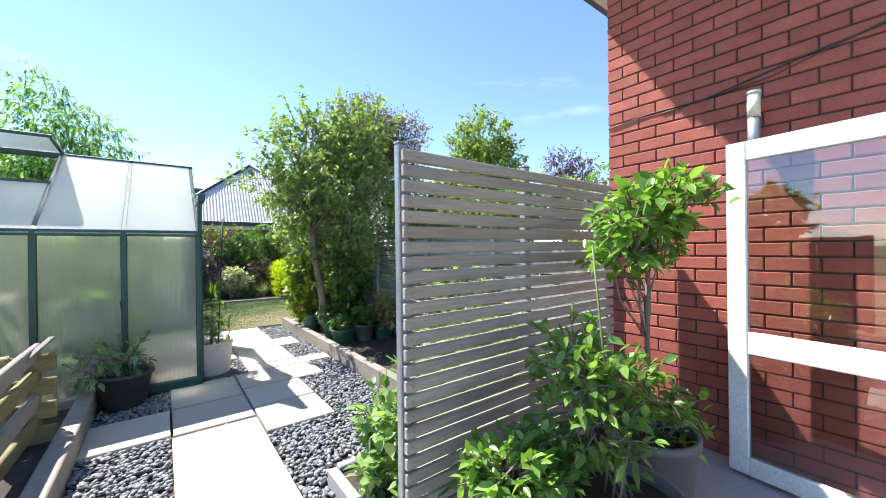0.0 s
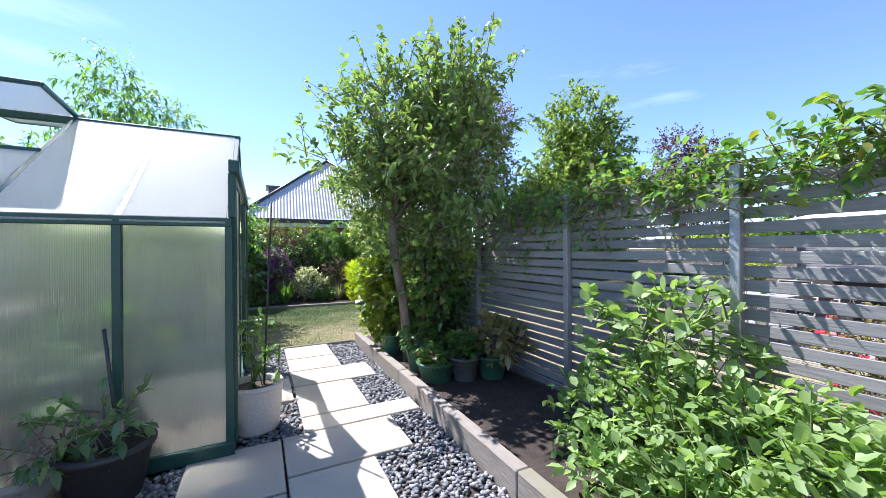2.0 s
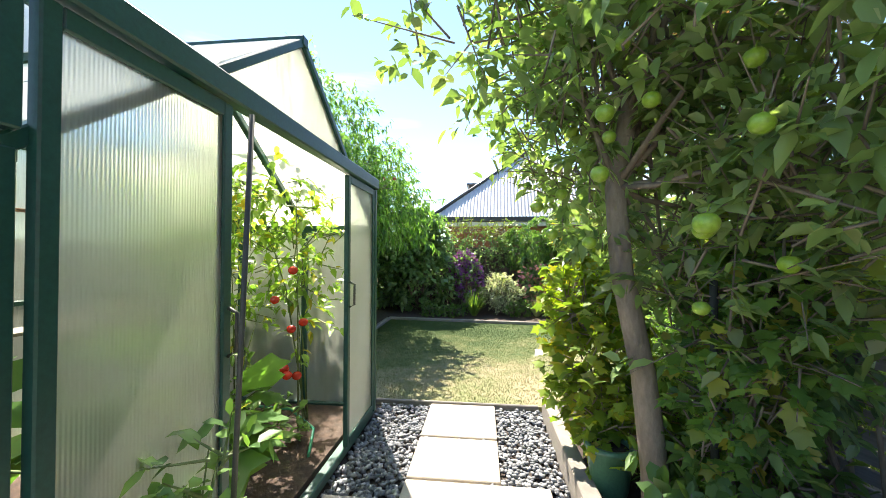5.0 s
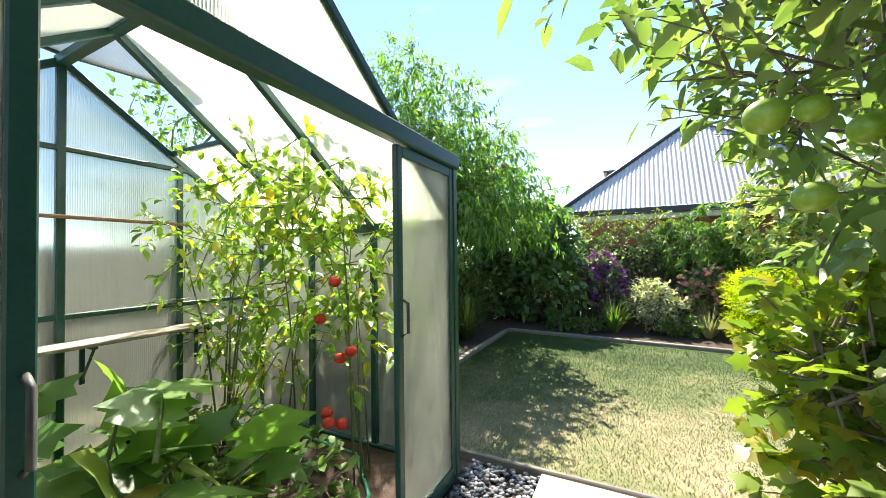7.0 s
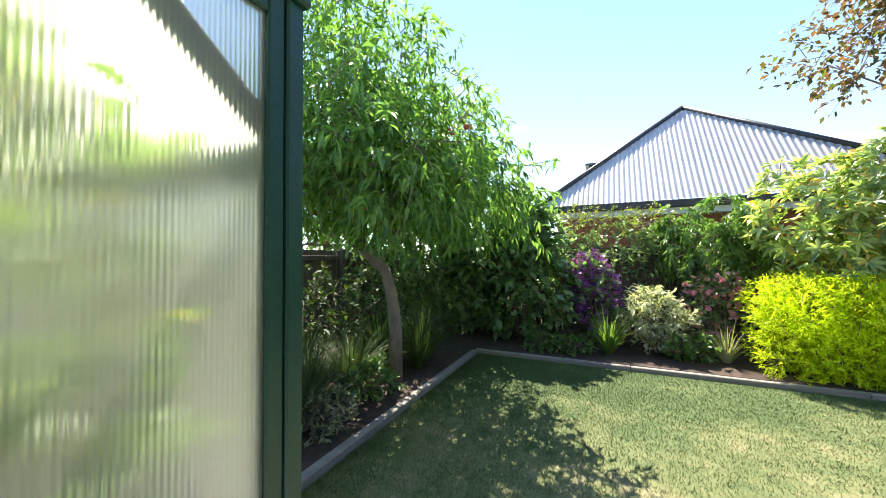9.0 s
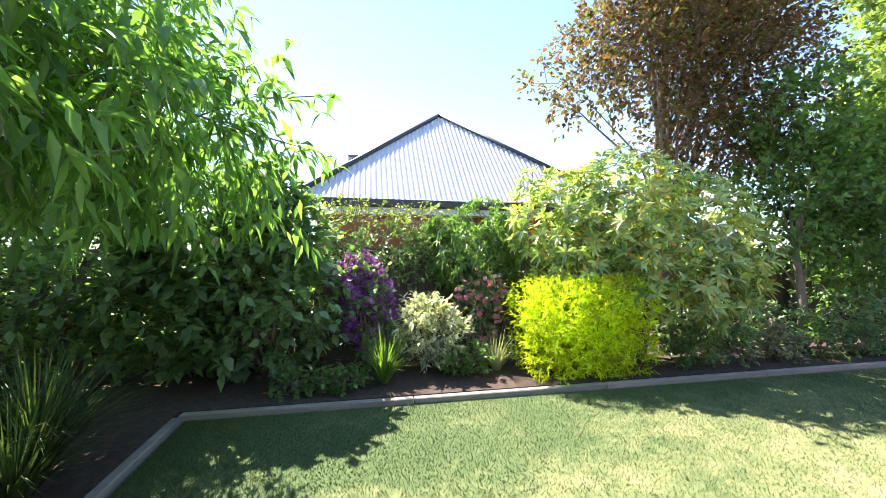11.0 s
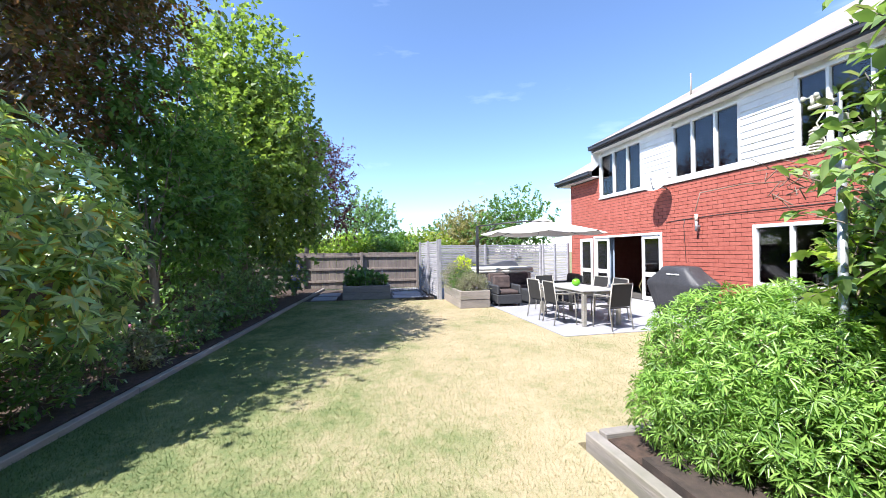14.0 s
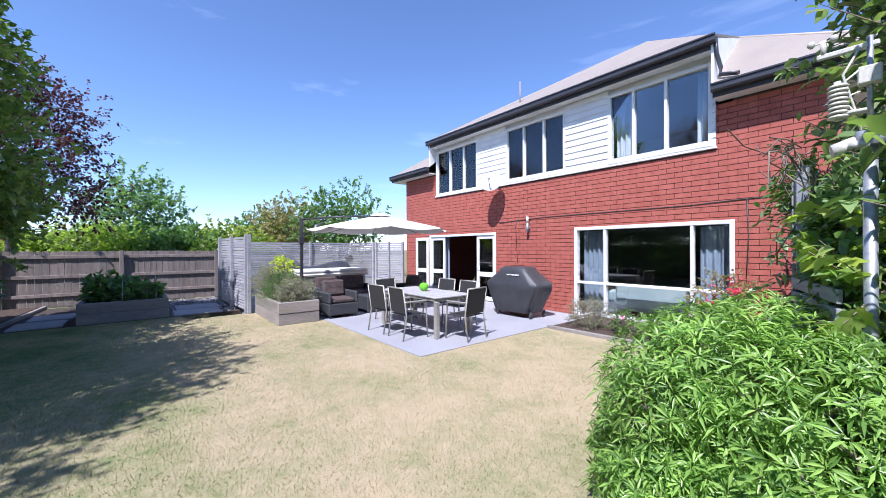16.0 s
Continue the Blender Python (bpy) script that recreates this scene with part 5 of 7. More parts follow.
shrub("citrus_bush", (2.04, 0.76, 0.45), [(0.0, 0.05, 0.38, 0.17, 0.18, 0.2), (0.14, 0.0, 0.48, 0.13, 0.13, 0.13), (-0.12, 0.08, 0.55, 0.1, 0.1, 0.12), (0.2, 0.35, 0.45, 0.12, 0.15, 0.16), (0.05, 0.22, 0.62, 0.12, 0.12, 0.1)], 180, 6, 0.068, 0.52, L_CITRUS, "leafy citrus bush in a grey pot", twig=0.13, stems=9, stem_r=0.008)
shrub("gardenia", (1.74, 1.06, 0.3), [(0, 0, 0.2, 0.22, 0.2, 0.15), (-0.1, -0.05, 0.3, 0.12, 0.12, 0.12)], 170, 6, 0.074, 0.5, L_CITRUS, "low glossy shrub in front of the screen", twig=0.12, stems=7, stem_r=0.006)
m = Mesh()
m.rod([(2.06, 0.74, 0.45), (1.97, 0.80, 1.62)], 0.006, 6)
solo("cane", m, STEMG, "thin green cane in the citrus pot", "cane")

leaf = thing("door_leaf", (3.52, 0.70, 0.06), "white glazed door leaf folded back along the brick wall", "door")
dm = pose(3.52, 0.70, 0.055, 0, 0, -96.5)
W, H = 0.86, 2.26
fr = Mesh()
fr.box((0, 0, 0), (0.115, 0.045, H), 0.006, dm).box((W - 0.115, 0, 0), (W, 0.045, H), 0.006, dm).box((0.115, 0, 0), (W - 0.115, 0.045, 0.12), 0.006, dm).box((0.115, 0, H - 0.13), (W - 0.115, 0.045, H), 0.006, dm).box((0.115, 0, 0.82), (W - 0.115, 0.045, 0.97), 0.006, dm)
part("door_frame", fr, WHITE, leaf)
for a, b in ((0.12, 0.82), (0.97, H - 0.13)):
    m = Mesh()
    m.box((0.115, 0.018, a), (W - 0.115, 0.024, b), 0, dm)
    g = part("pane", m, GLASS, leaf)
    g.visible_shadow = False


def wall_lamp(p, out, label):
    """A slim cylinder wall lamp: steel foot, cream glass tube, cap."""
    t = thing("wall_lamp", p, label, "wall lamp")
    p, o = Vector(p), Vector(out)
    q = p + o * 0.09
    m = Mesh()
    m.rod([q + Vector((0, 0, -0.28)), q + Vector((0, 0, -0.02))], 0.035, 16)
    m.box(p - Vector((0.02, 0.02, 0.22)), q + Vector((0.02, 0.02, -0.12)))
    part("foot", m, STEEL, t)
    m = Mesh()
    m.rod([q + Vector((0, 0, -0.02)), q + Vector((0, 0, 0.14))], 0.038, 16)
    part("glass_tube", m, plain("cream_glass", (0.75, 0.70, 0.55), 0.25), t)
    m = Mesh()
    m.rod([q + Vector((0, 0, 0.14)), q + Vector((0, 0, 0.16))], 0.042, 16)
    part("cap", m, WHITE, t)


wall_lamp((CX - 0.01, 0.57, 2.52), (-1, 0, 0), "slim cream wall lamp on the brick side wall")
wall_lamp((9.43, FY + 0.01, 2.30), (0, 1, 0), "slim white wall lamp beside the patio door")


def cable(pts, label, r=0.006):
    m = Mesh()
    m.rod(pts, r, 6)
    solo("cable", m, DARKSTAKE, label, "cable")


cable([(CX - 0.008, 1.66, 2.72), (CX - 0.008, 1.3, 2.76), (CX - 0.012, 0.9, 2.75), (CX - 0.008, 0.3, 2.86), (CX - 0.008, -0.6, 2.98)], "black cable along the side wall")
cable([(CX - 0.008, 1.2, 2.73), (CX - 0.012, 0.5, 2.78), (CX - 0.008, -0.8, 3.12)], "thin black cable along the side wall", 0.004)
cable([(3.78, FY + 0.008, 2.46), (5.0, FY + 0.01, 2.43), (5.7, FY + 0.008, 2.40), (7.2, FY + 0.01, 2.40), (8.9, FY + 0.008, 2.40), (10.1, FY + 0.01, 2.36), (10.5, FY + 0.008, 2.32)], "black cable across the brick facade", 0.008)
cable([(4.86, FY + 0.009, 2.43), (4.84, FY + 0.009, 1.8), (4.88, FY + 0.009, 0.9)], "black cable down the brick facade", 0.008)
cable([(9.86, FY + 0.009, 2.38), (9.90, FY + 0.009, 2.2), (9.84, FY + 0.009, 1.2)], "black cable down beside the patio door", 0.007)

# ---- corner by the greenhouse ----
pot("plant_pot", (0.04, 5.0, 0.0), 0.18, 0.24, 0.36, POTD, "black plastic pot beside the greenhouse", 0.02)
shrub("chilli_plant", (0.02, 4.98, 0.32), [(0, 0, 0.2, 0.2, 0.2, 0.18), (-0.22, -0.1, 0.12, 0.2, 0.16, 0.1)], 34, 5, 0.10, 0.45, L_DARK, "young plant with long dark leaves in a black pot", "plant", 0.14, 5, 0.006, up=0.7)
m = Mesh()
m.rod([(0.1, 5.0, 0.3), (0.02, 5.02, 1.1)], 0.011, 8)
solo("stake", m, DARKSTAKE, "dark stake in the black pot", "stake")
m = Mesh()
m.box((0.088, 4.98, 0.42), (0.13, 4.982, 0.52), 0, pose(0, 0, 0))
solo("plant_label", m, plain("pink_label", (0.7, 0.45, 0.55), 0.5), "small pink and white plant label in the pot", "label")
pot("plant_pot", (0.90, 5.62, 0.0), 0.19, 0.225, 0.42, POTW, "white ribbed pot on the pebbles", 0.006, 9)
shrub("young_rose", (0.90, 5.62, 0.36), [(0.02, 0, 0.42, 0.13, 0.13, 0.3), (0.14, 0, 0.18, 0.12, 0.12, 0.12)], 22, 5, 0.085, 0.55, L_MID, "young leafy rose in a white pot", "plant", 0.12, 8, 0.006, up=0.6, stem_mat=STEMG)
m = Mesh()
m.rod([(0.965, 5.68, 0.36), (1.035, 5.68, 2.06)], 0.0095, 8)
solo("stake", m, DARKSTAKE, "tall dark stake in the white pot", "stake")
kerb("bed_edging", (-0.24, 2.6), (-0.24, 5.02), "weathered sleeper edging of the vegetable bed", 0.13, -0.1, 0.2)
kerb("bed_edging", (-1.6, 5.06), (-0.17, 5.06), "weathered sleeper edging in front of the greenhouse", 0.12, -0.1, 0.16)
m = Mesh()
m.box((-2.6, 1.2, -0.1), (-0.32, 4.98, 0.08))
solo("vegetable_bed_soil", m, SOIL, "dark soil of the vegetable bed", "soil", kind="structure")
bin_ = thing("compost_bin", (-0.95, 3.6, 0.08), "mossy old timber compost bin made of stacked planks", "compost bin")
for i in range(4):
    # planks notched over one another at the corner, every second layer along the other side, with gaps between
    z0 = 0.10 + i * 0.19
    m = Mesh()
    m.box((-1.5, -0.02, 0), (0.10, 0.02, 0.135), 0.008, pose(-0.42, 4.16, z0, random.uniform(-2, 2), random.uniform(-1.5, 1.5), random.uniform(-1, 1)))
    part("plank", m, MOSSY, bin_)
    m = Mesh()
    m.box((-0.02, -1.6, 0), (0.02, 0.10, 0.125), 0.008, pose(-0.44, 4.16, z0 + 0.09, random.uniform(-1, 1), random.uniform(-3, 3), random.uniform(-1, 1)))
    part("plank", m, SLEEPER if i % 2 else MOSSY, bin_, "grey mossy plank")
m = Mesh()
m.box((-0.66, 3.98, 0.08), (-0.55, 4.09, 0.84), 0.01)
part("post", m, MOSSY, bin_)
m = Mesh()
m.box((-0.02, -0.85, 0), (0.02, 0.16, 0.022), 0.004, pose(-0.39, 4.12, 0.87, 12, 0, -10))
part("lath", m, SLEEPER, bin_, "grey loose lath leaning over the planks")
shrub("seedling", (-0.45, 2.75, 0.08), [(0, 0, 0.15, 0.16, 0.2, 0.12)], 24, 5, 0.09, 0.5, L_CITRUS, "low green seedlings in the bed", "plant", 0.08, 4, 0.004)

# ---- greenhouse plants ----
shrub("tomato_plant", (0.25, 7.62, 0.09), [(-0.1, 0.05, 1.35, 0.4, 0.3, 0.75), (-0.25, -0.1, 2.0, 0.45, 0.4, 0.4)], 160, 6, 0.085, 0.55, L_TOM, "tall tomato vine with red fruit inside the greenhouse", "plant", 0.2, 4, 0.008, hang=0.15, stem_mat=STEMG, core=0.02, droop=0.25, twigs_n=70)
shrub("tomato_plant", (-0.5, 7.65, 0.09), [(0, 0, 1.3, 0.35, 0.3, 0.8), (0.0, -0.2, 2.1, 0.45, 0.4, 0.35)], 140, 6, 0.085, 0.55, L_TOM, "tall tomato vine inside the greenhouse", "plant", 0.2, 4, 0.008, hang=0.15, stem_mat=STEMG, core=0.02, droop=0.25, twigs_n=70)
shrub("tomato_plant", (-1.0, 7.5, 0.09), [(0, 0, 1.0, 0.35, 0.35, 0.7), (0.1, -0.1, 1.7, 0.4, 0.4, 0.4)], 190, 6, 0.07, 0.5, L_TOM, "tomato vine against the end of the greenhouse", "plant", 0.2, 8, 0.009, hang=0.15, stem_mat=STEMG, core=0.02, droop=0.25, twigs_n=70)
TOMS = plain("ripe_tomato", (0.6, 0.035, 0.015), 0.25)
tom = thing("tomatoes", (0.3, 7.4, 0.09), "ripe red tomatoes hanging on the vine", "tomato", kind="stuff")
for q in ((0.28, 7.28, 0.62), (0.33, 7.34, 0.6), (0.24, 7.31, 0.66), (0.3, 7.32, 1.45), (0.22, 7.45, 0.95), (0.1, 7.4, 1.2), (0.35, 7.4, 1.02)):
    m = Mesh()
    ball(m, q, 0.038)
    part("tomato", m, TOMS, tom)
shrub("courgette_plant", (-0.15, 6.6, 0.09), [(0, 0.0, 0.45, 0.45, 0.4, 0.3), (0.25, -0.25, 0.55, 0.35, 0.3, 0.25), (-0.4, 0, 0.5, 0.4, 0.4, 0.25), (-0.7, -0.4, 0.45, 0.35, 0.4, 0.25)], 30, 3, 0.30, 0.75, L_CREEP, "courgette plant with large lobed leaves", "plant", 0.2, 16, 0.012, up=0.75, stem_mat=STEMG, core=0.1, shape="lobed", droop=0.3)
shrub("strawberry_patch", (-0.2, 7.0, 0.09), [(0, 0.2, 0.16, 0.6, 0.5, 0.16), (-0.7, 0.2, 0.2, 0.4, 0.5, 0.2)], 240, 5, 0.08, 0.7, L_MID, "low leafy seedlings on the greenhouse floor", "plant", 0.08, 8, 0.004, up=0.7)
HOSE = plain("green_hose", (0.02, 0.28, 0.16), 0.4)
m = Mesh()
m.rod([(0.55, 7.1, 0.1), (0.4, 7.5, 0.105), (0.0, 7.85, 0.1), (-0.7, 7.9, 0.1), (-1.3, 7.8, 0.1)], 0.012, 8)
solo("hose", m, HOSE, "green garden hose on the greenhouse floor", "hose")


# ---- back border: trees, shrubs, flowers ----
shrub("peach_tree", (-0.82, 11.27, 0.05),
      [(-0.7, -0.3, 4.15, 0.65, 0.65, 1.25), (-0.5, -0.2, 2.8, 1.1, 1.1, 0.9), (0.25, 0.1, 2.9, 1.0, 1.0, 0.95), (0.85, 0.35, 2.35, 0.8, 0.8, 0.7), (-0.1, 0.0, 3.95, 0.65, 0.65, 0.8), (0.35, -0.75, 2.4, 0.85, 0.75, 0.75), (-1.2, -0.7, 2.6, 0.9, 1.0, 0.85), (-0.4, -1.1, 2.9, 0.9, 0.8, 0.85), (0.2, 1.2, 3.1, 0.85, 0.8, 0.85), (0.0, 2.0, 2.8, 0.6, 0.7, 0.8)],
      2800, 9, 0.12, 0.3, L_PEACH, "peach tree with long hanging leaves in the border", "tree", 0.3,
      trunk=[(0, 0, 0, 0.085), (0.0, 0.0, 0.6, 0.078), (-0.05, 0.0, 1.05, 0.072), (-0.14, 0.0, 1.36, 0.066), (-0.46, 0.0, 1.6, 0.055), (-0.6, 0.0, 1.85, 0.05), (-0.62, 0.0, 2.7, 0.03)],
      limbs=26, core=0.15, rough=0.3, hang=0.5, droop=0.3, twigs_n=500)
PEACH = plain("peach_skin", (0.45, 0.1, 0.05), 0.6)
pt = bpy.data.objects["peach_tree"]
rngp = np.random.default_rng(21)
for i in range(12):
    a = rngp.random() * 6.28
    q = (-0.6 + math.cos(a) * (0.5 + 0.6 * rngp.random()), 11.0 + math.sin(a) * (0.5 + 0.6 * rngp.random()), 1.9 + 1.5 * rngp.random())
    m = Mesh()
    ball(m, q, 0.034)
    part("peach", m, PEACH, pt)
shrub("camellia", (0.15, 14.35, 0.05), [(0, 0, 1.0, 0.95, 0.75, 0.95), (-0.6, 0, 1.7, 1.0, 0.7, 0.9), (0.05, 0.0, 1.9, 0.65, 0.55, 0.65), (-1.2, 0.1, 1.0, 0.8, 0.7, 0.9), (0.0, -0.1, 2.45, 0.38, 0.35, 0.32)], 1300, 9, 0.15, 0.62, L_DARK, "large dark camellia with glossy leaves", twig=0.2, stems=14, stem_r=0.025, core=0.45)
shrub("camellia", (-2.0, 14.5, 0.05), [(0, 0, 1.3, 1.1, 0.8, 1.2), (-0.7, -0.5, 1.0, 0.8, 0.8, 0.9), (0.1, -0.3, 2.7, 1.0, 0.8, 1.0), (0.2, -0.7, 1.7, 0.8, 0.6, 0.9), (-0.6, -0.4, 3.2, 0.8, 0.8, 0.7)], 1100, 8, 0.12, 0.6, L_DARK, "dark evergreen shrub in the corner of the border", twig=0.2, stems=10, stem_r=0.025, core=0.45)
shrub("purple_hydrangea", (1.45, 14.45, 0.05), [(0, 0, 0.85, 0.42, 0.4, 0.72), (-0.2, 0, 1.2, 0.3, 0.3, 0.4)], 150, 6, 0.10, 0.6, L_DARK, "tall shrub covered in deep purple flower heads", twig=0.14, stems=9, stem_r=0.01, flowers=(F_PURP, 700, 0.085, "flower_head"))
shrub("white_variegated_shrub", (2.25, 14.05, 0.05), [(0, 0, 0.55, 0.42, 0.4, 0.45), (0.2, -0.1, 0.45, 0.36, 0.35, 0.35), (-0.1, 0, 0.8, 0.25, 0.25, 0.25)], 300, 8, 0.10, 0.38, L_VARI, "small shrub with cream-white variegated leaves", twig=0.12, stems=9, stem_r=0.01, up=0.6)
shrub("low_perennial", (2.7, 13.65, 0.05), [(0, 0, 0.2, 0.32, 0.22, 0.2)], 110, 6, 0.06, 0.7, L_MID, "low green perennial at the front of the border", "plant", 0.08, 5, 0.004)
shrub("low_perennial", (1.1, 13.45, 0.05), [(0, 0, 0.14, 0.28, 0.16, 0.14)], 90, 6, 0.055, 0.8, L_MID, "low green perennial behind the edging", "plant", 0.08, 5, 0.004)
shrub("low_perennial", (0.6, 13.5, 0.05), [(0, 0, 0.12, 0.26, 0.16, 0.12)], 80, 6, 0.055, 0.8, L_MID, "low leafy ground cover behind the edging", "plant", 0.08, 5, 0.004)
tuft("day_lily", (1.62, 13.6, 0.05), 130, 0.85, 0.024, L_GRASS, "arching strap-leaved lily clump")
tuft("day_lily", (3.15, 13.7, 0.05), 110, 0.7, 0.02, L_GREY, "faded strap-leaved clump under the rose")
# clumps and undergrowth here take the leaf colour darkened for shade
for q, n, ln in (((-0.95, 12.25), 500, 1.05), ((-1.35, 11.75), 420, 0.95), ((-0.8, 11.85), 320, 0.75), ((-1.75, 12.5), 380, 0.95), ((-1.15, 10.8), 360, 0.85), ((-1.0, 9.75), 320, 0.75), ((-1.7, 10.6), 380, 0.9)):
    tuft("agapanthus", (*q, 0.05), n, ln, 0.02, L_STRAP_SHADE, "dense dark strap-leaved clump beside the peach tree, shade put into its green")
shrub("under_shrub", (-2.2, 11.2, 0.05), [(0, 0, 0.7, 0.6, 0.9, 0.65), (0.1, 1.4, 0.8, 0.6, 0.8, 0.7), (0, -1.4, 0.6, 0.55, 0.8, 0.55)], 420, 7, 0.09, 0.5, L_STRAP_SHADE, "undergrowth behind the peach tree, leaves coloured dark for shade", twig=0.16, stems=10, stem_r=0.012)
tuft("agapanthus", (-1.2, 10.2, 0.05), 480, 0.8, 0.014, L_STRAP_SHADE, "strap-leaved clump beneath the peach tree")
tuft("agapanthus", (-1.6, 9.3, 0.05), 420, 0.85, 0.014, L_STRAP_SHADE, "grassy clump at the end of the greenhouse")
shrub("low_perennial", (-0.85, 10.75, 0.05), [(0, 0, 0.18, 0.3, 0.4, 0.18)], 120, 6, 0.07, 0.5, L_MID, "leafy perennial beneath the peach tree", "plant", 0.1, 6, 0.004)
shrub("low_perennial", (-0.75, 9.9, 0.05), [(0, 0, 0.14, 0.22, 0.35, 0.15)], 100, 6, 0.05, 0.4, L_GREY, "grey-green ground cover beside the edging", "plant", 0.08, 6, 0.004)
shrub("pink_rose", (3.15, 14.35, 0.05), [(0, 0, 0.75, 0.4, 0.35, 0.5), (0.1, 0, 1.05, 0.3, 0.3, 0.3)], 190, 6, 0.06, 0.6, L_DARK, "pink flowering rose bush in the border", twig=0.13, stems=9, stem_r=0.008, flowers=(F_PINK, 150, 0.09, "blossom"))
shrub("golden_conifer", (4.28, 13.42, 0.05), [(sx, sy, sz, 0.36, 0.32, 0.34) for sx in (-0.54, -0.18, 0.18, 0.54) for sy in (-0.24, 0.22) for sz in (0.32, 0.86)] + [(0, -0.02, 0.6, 0.84, 0.52, 0.5)], 4200, 10, 0.06, 0.22, L_GOLD, "clipped golden conifer bush, bright yellow on top", twig=0.13, stems=10, stem_r=0.02, core=0.72, rough=0.1, up=0.4, spread=0.45, rise=0.6)
shrub("pieris", (3.35, 15.0, 0.05), [(0, 0, 2.0, 0.7, 0.55, 0.5), (-0.2, -0.1, 1.5, 0.6, 0.5, 0.5), (0.3, 0, 1.6, 0.5, 0.5, 0.5)], 360, 9, 0.13, 0.3, L_MID, "tall evergreen shrub with drooping leaf whorls", twig=0.14, stems=8, stem_r=0.02, core=0.6, whorl=True, droop=0.5)
shrub("rhododendron", (5.5, 13.72, 0.05), [(-1.1, 0.3, 2.1, 0.85, 0.7, 0.75), (-0.1, 0.1, 2.3, 1.0, 0.85, 0.8), (0.9, -0.15, 2.05, 0.8, 0.75, 0.75), (1.45, -0.35, 1.6, 0.55, 0.55, 0.55), (0.4, -0.25, 1.4, 1.2, 0.7, 0.5), (-0.9, 0.1, 1.4, 0.7, 0.6, 0.6), (0.5, -0.6, 1.05, 1.0, 0.5, 0.42), (-0.5, -0.1, 1.9, 0.8, 0.8, 0.7)], 1300, 10, 0.14, 0.32, L_RHODO, "wide rhododendron with pale whorled leaves", twig=0.08, stems=14, stem_r=0.035, core=0.8, rough=0.14, whorl=True, rise=0.7, droop=0.12, shape="full")
shrub("fence_climber", (1.9, 15.25, 0.05), [(-0.9, 0, 1.75, 0.5, 0.2, 0.35), (0, 0, 1.75, 0.7, 0.25, 0.35), (0.9, 0, 1.7, 0.6, 0.25, 0.4), (0.2, 0, 1.4, 1.2, 0.15, 0.3)], 420, 7, 0.07, 0.6, L_DARK, "climber covering the top of the back fence", "vine", 0.15, 8, 0.012, core=0.3, flowers=(leafy("cream_petal", (0.6, 0.6, 0.5), (0.7, 0.7, 0.6), 0.3), 120, 0.05, "blossom"))
shrub("fence_climber", (1.2, 15.4, 0.05), [(0, 0, 2.25, 0.9, 0.3, 0.2), (1.2, 0, 2.2, 0.6, 0.3, 0.2)], 200, 6, 0.06, 0.55, L_YEL, "bright new shoots above the back fence", "vine", 0.25, 6, 0.01, core=0.1)
shrub("under_shrub", (6.9, 13.7, 0.05), [(-0.5, 0, 0.4, 0.6, 0.45, 0.4), (0.5, 0, 0.45, 0.6, 0.45, 0.42), (1.3, -0.1, 0.4, 0.5, 0.4, 0.4)], 330, 7, 0.08, 0.5, L_DARK, "dark low shrubs beneath the rhododendron", twig=0.14, stems=9, stem_r=0.01, flowers=(F_PINK, 14, 0.06, "blossom"))
shrub("fruiting_tree", (8.6, 13.5, 0.05), [(0, 0, 2.5, 1.1, 1.0, 1.1), (0.8, 0, 3.0, 1.1, 1.0, 1.1), (0.1, -0.1, 3.9, 0.9, 0.9, 0.8), (1.1, -0.2, 1.9, 1.0, 0.9, 0.9), (1.9, -0.1, 2.8, 1.0, 0.9, 1.2)], 1500, 9, 0.12, 0.55, L_MID, "round-headed green tree leaning over the lawn", "tree", 0.25, trunk=[(0, 0, 0, 0.07), (0.05, 0, 0.8, 0.06), (0, 0.05, 1.6, 0.05), (0.1, 0, 2.4, 0.03)], limbs=14, core=0.3, rough=0.3)
shrub("green_tree", (11.3, 13.9, 0.05), [(0, 0, 2.8, 1.3, 1.0, 1.3), (0.8, 0, 2.4, 1.2, 0.9, 1.2), (-0.6, 0, 1.5, 1.0, 0.9, 1.0), (1.6, -0.1, 1.3, 1.0, 0.7, 0.9), (0.3, 0, 3.8, 1.0, 0.9, 0.8)], 1300, 9, 0.10, 0.55, L_MID, "dense green shrubbery along the back border", "tree", 0.22, trunk=[(0, 0, 0, 0.08), (0.05, 0.05, 1.0, 0.06), (0, 0, 2.2, 0.04)], limbs=14, core=0.35, rough=0.3)
shrub("dark_shrub", (14.2, 13.2, 0.05), [(0, 0, 1.0, 1.1, 0.8, 0.9), (1.1, -0.2, 0.8, 0.9, 0.7, 0.7), (-0.9, 0, 0.8, 0.9, 0.7, 0.7)], 500, 8, 0.10, 0.55, L_DARK, "dark green shrubs before the back gate", twig=0.16, stems=12, stem_r=0.015, core=0.4)
shrub("blue_hydrangea", (15.3, 12.45, 0.05), [(0, 0, 0.75, 0.4, 0.35, 0.55)], 110, 6, 0.12, 0.65, L_DARK, "hydrangea with blue flower heads", twig=0.12, stems=8, stem_r=0.01, flowers=(F_BLUE, 60, 0.12, "flower_head"))
shrub("under_shrub", (9.8, 13.1, 0.05), [(-0.7, 0, 0.5, 0.7, 0.45, 0.5), (0.6, 0, 0.5, 0.8, 0.45, 0.5), (1.9, -0.1, 0.55, 0.8, 0.45, 0.55)], 420, 7, 0.09, 0.5, L_DARK, "dark leafy undergrowth beside the lawn", twig=0.14, stems=9, stem_r=0.01)
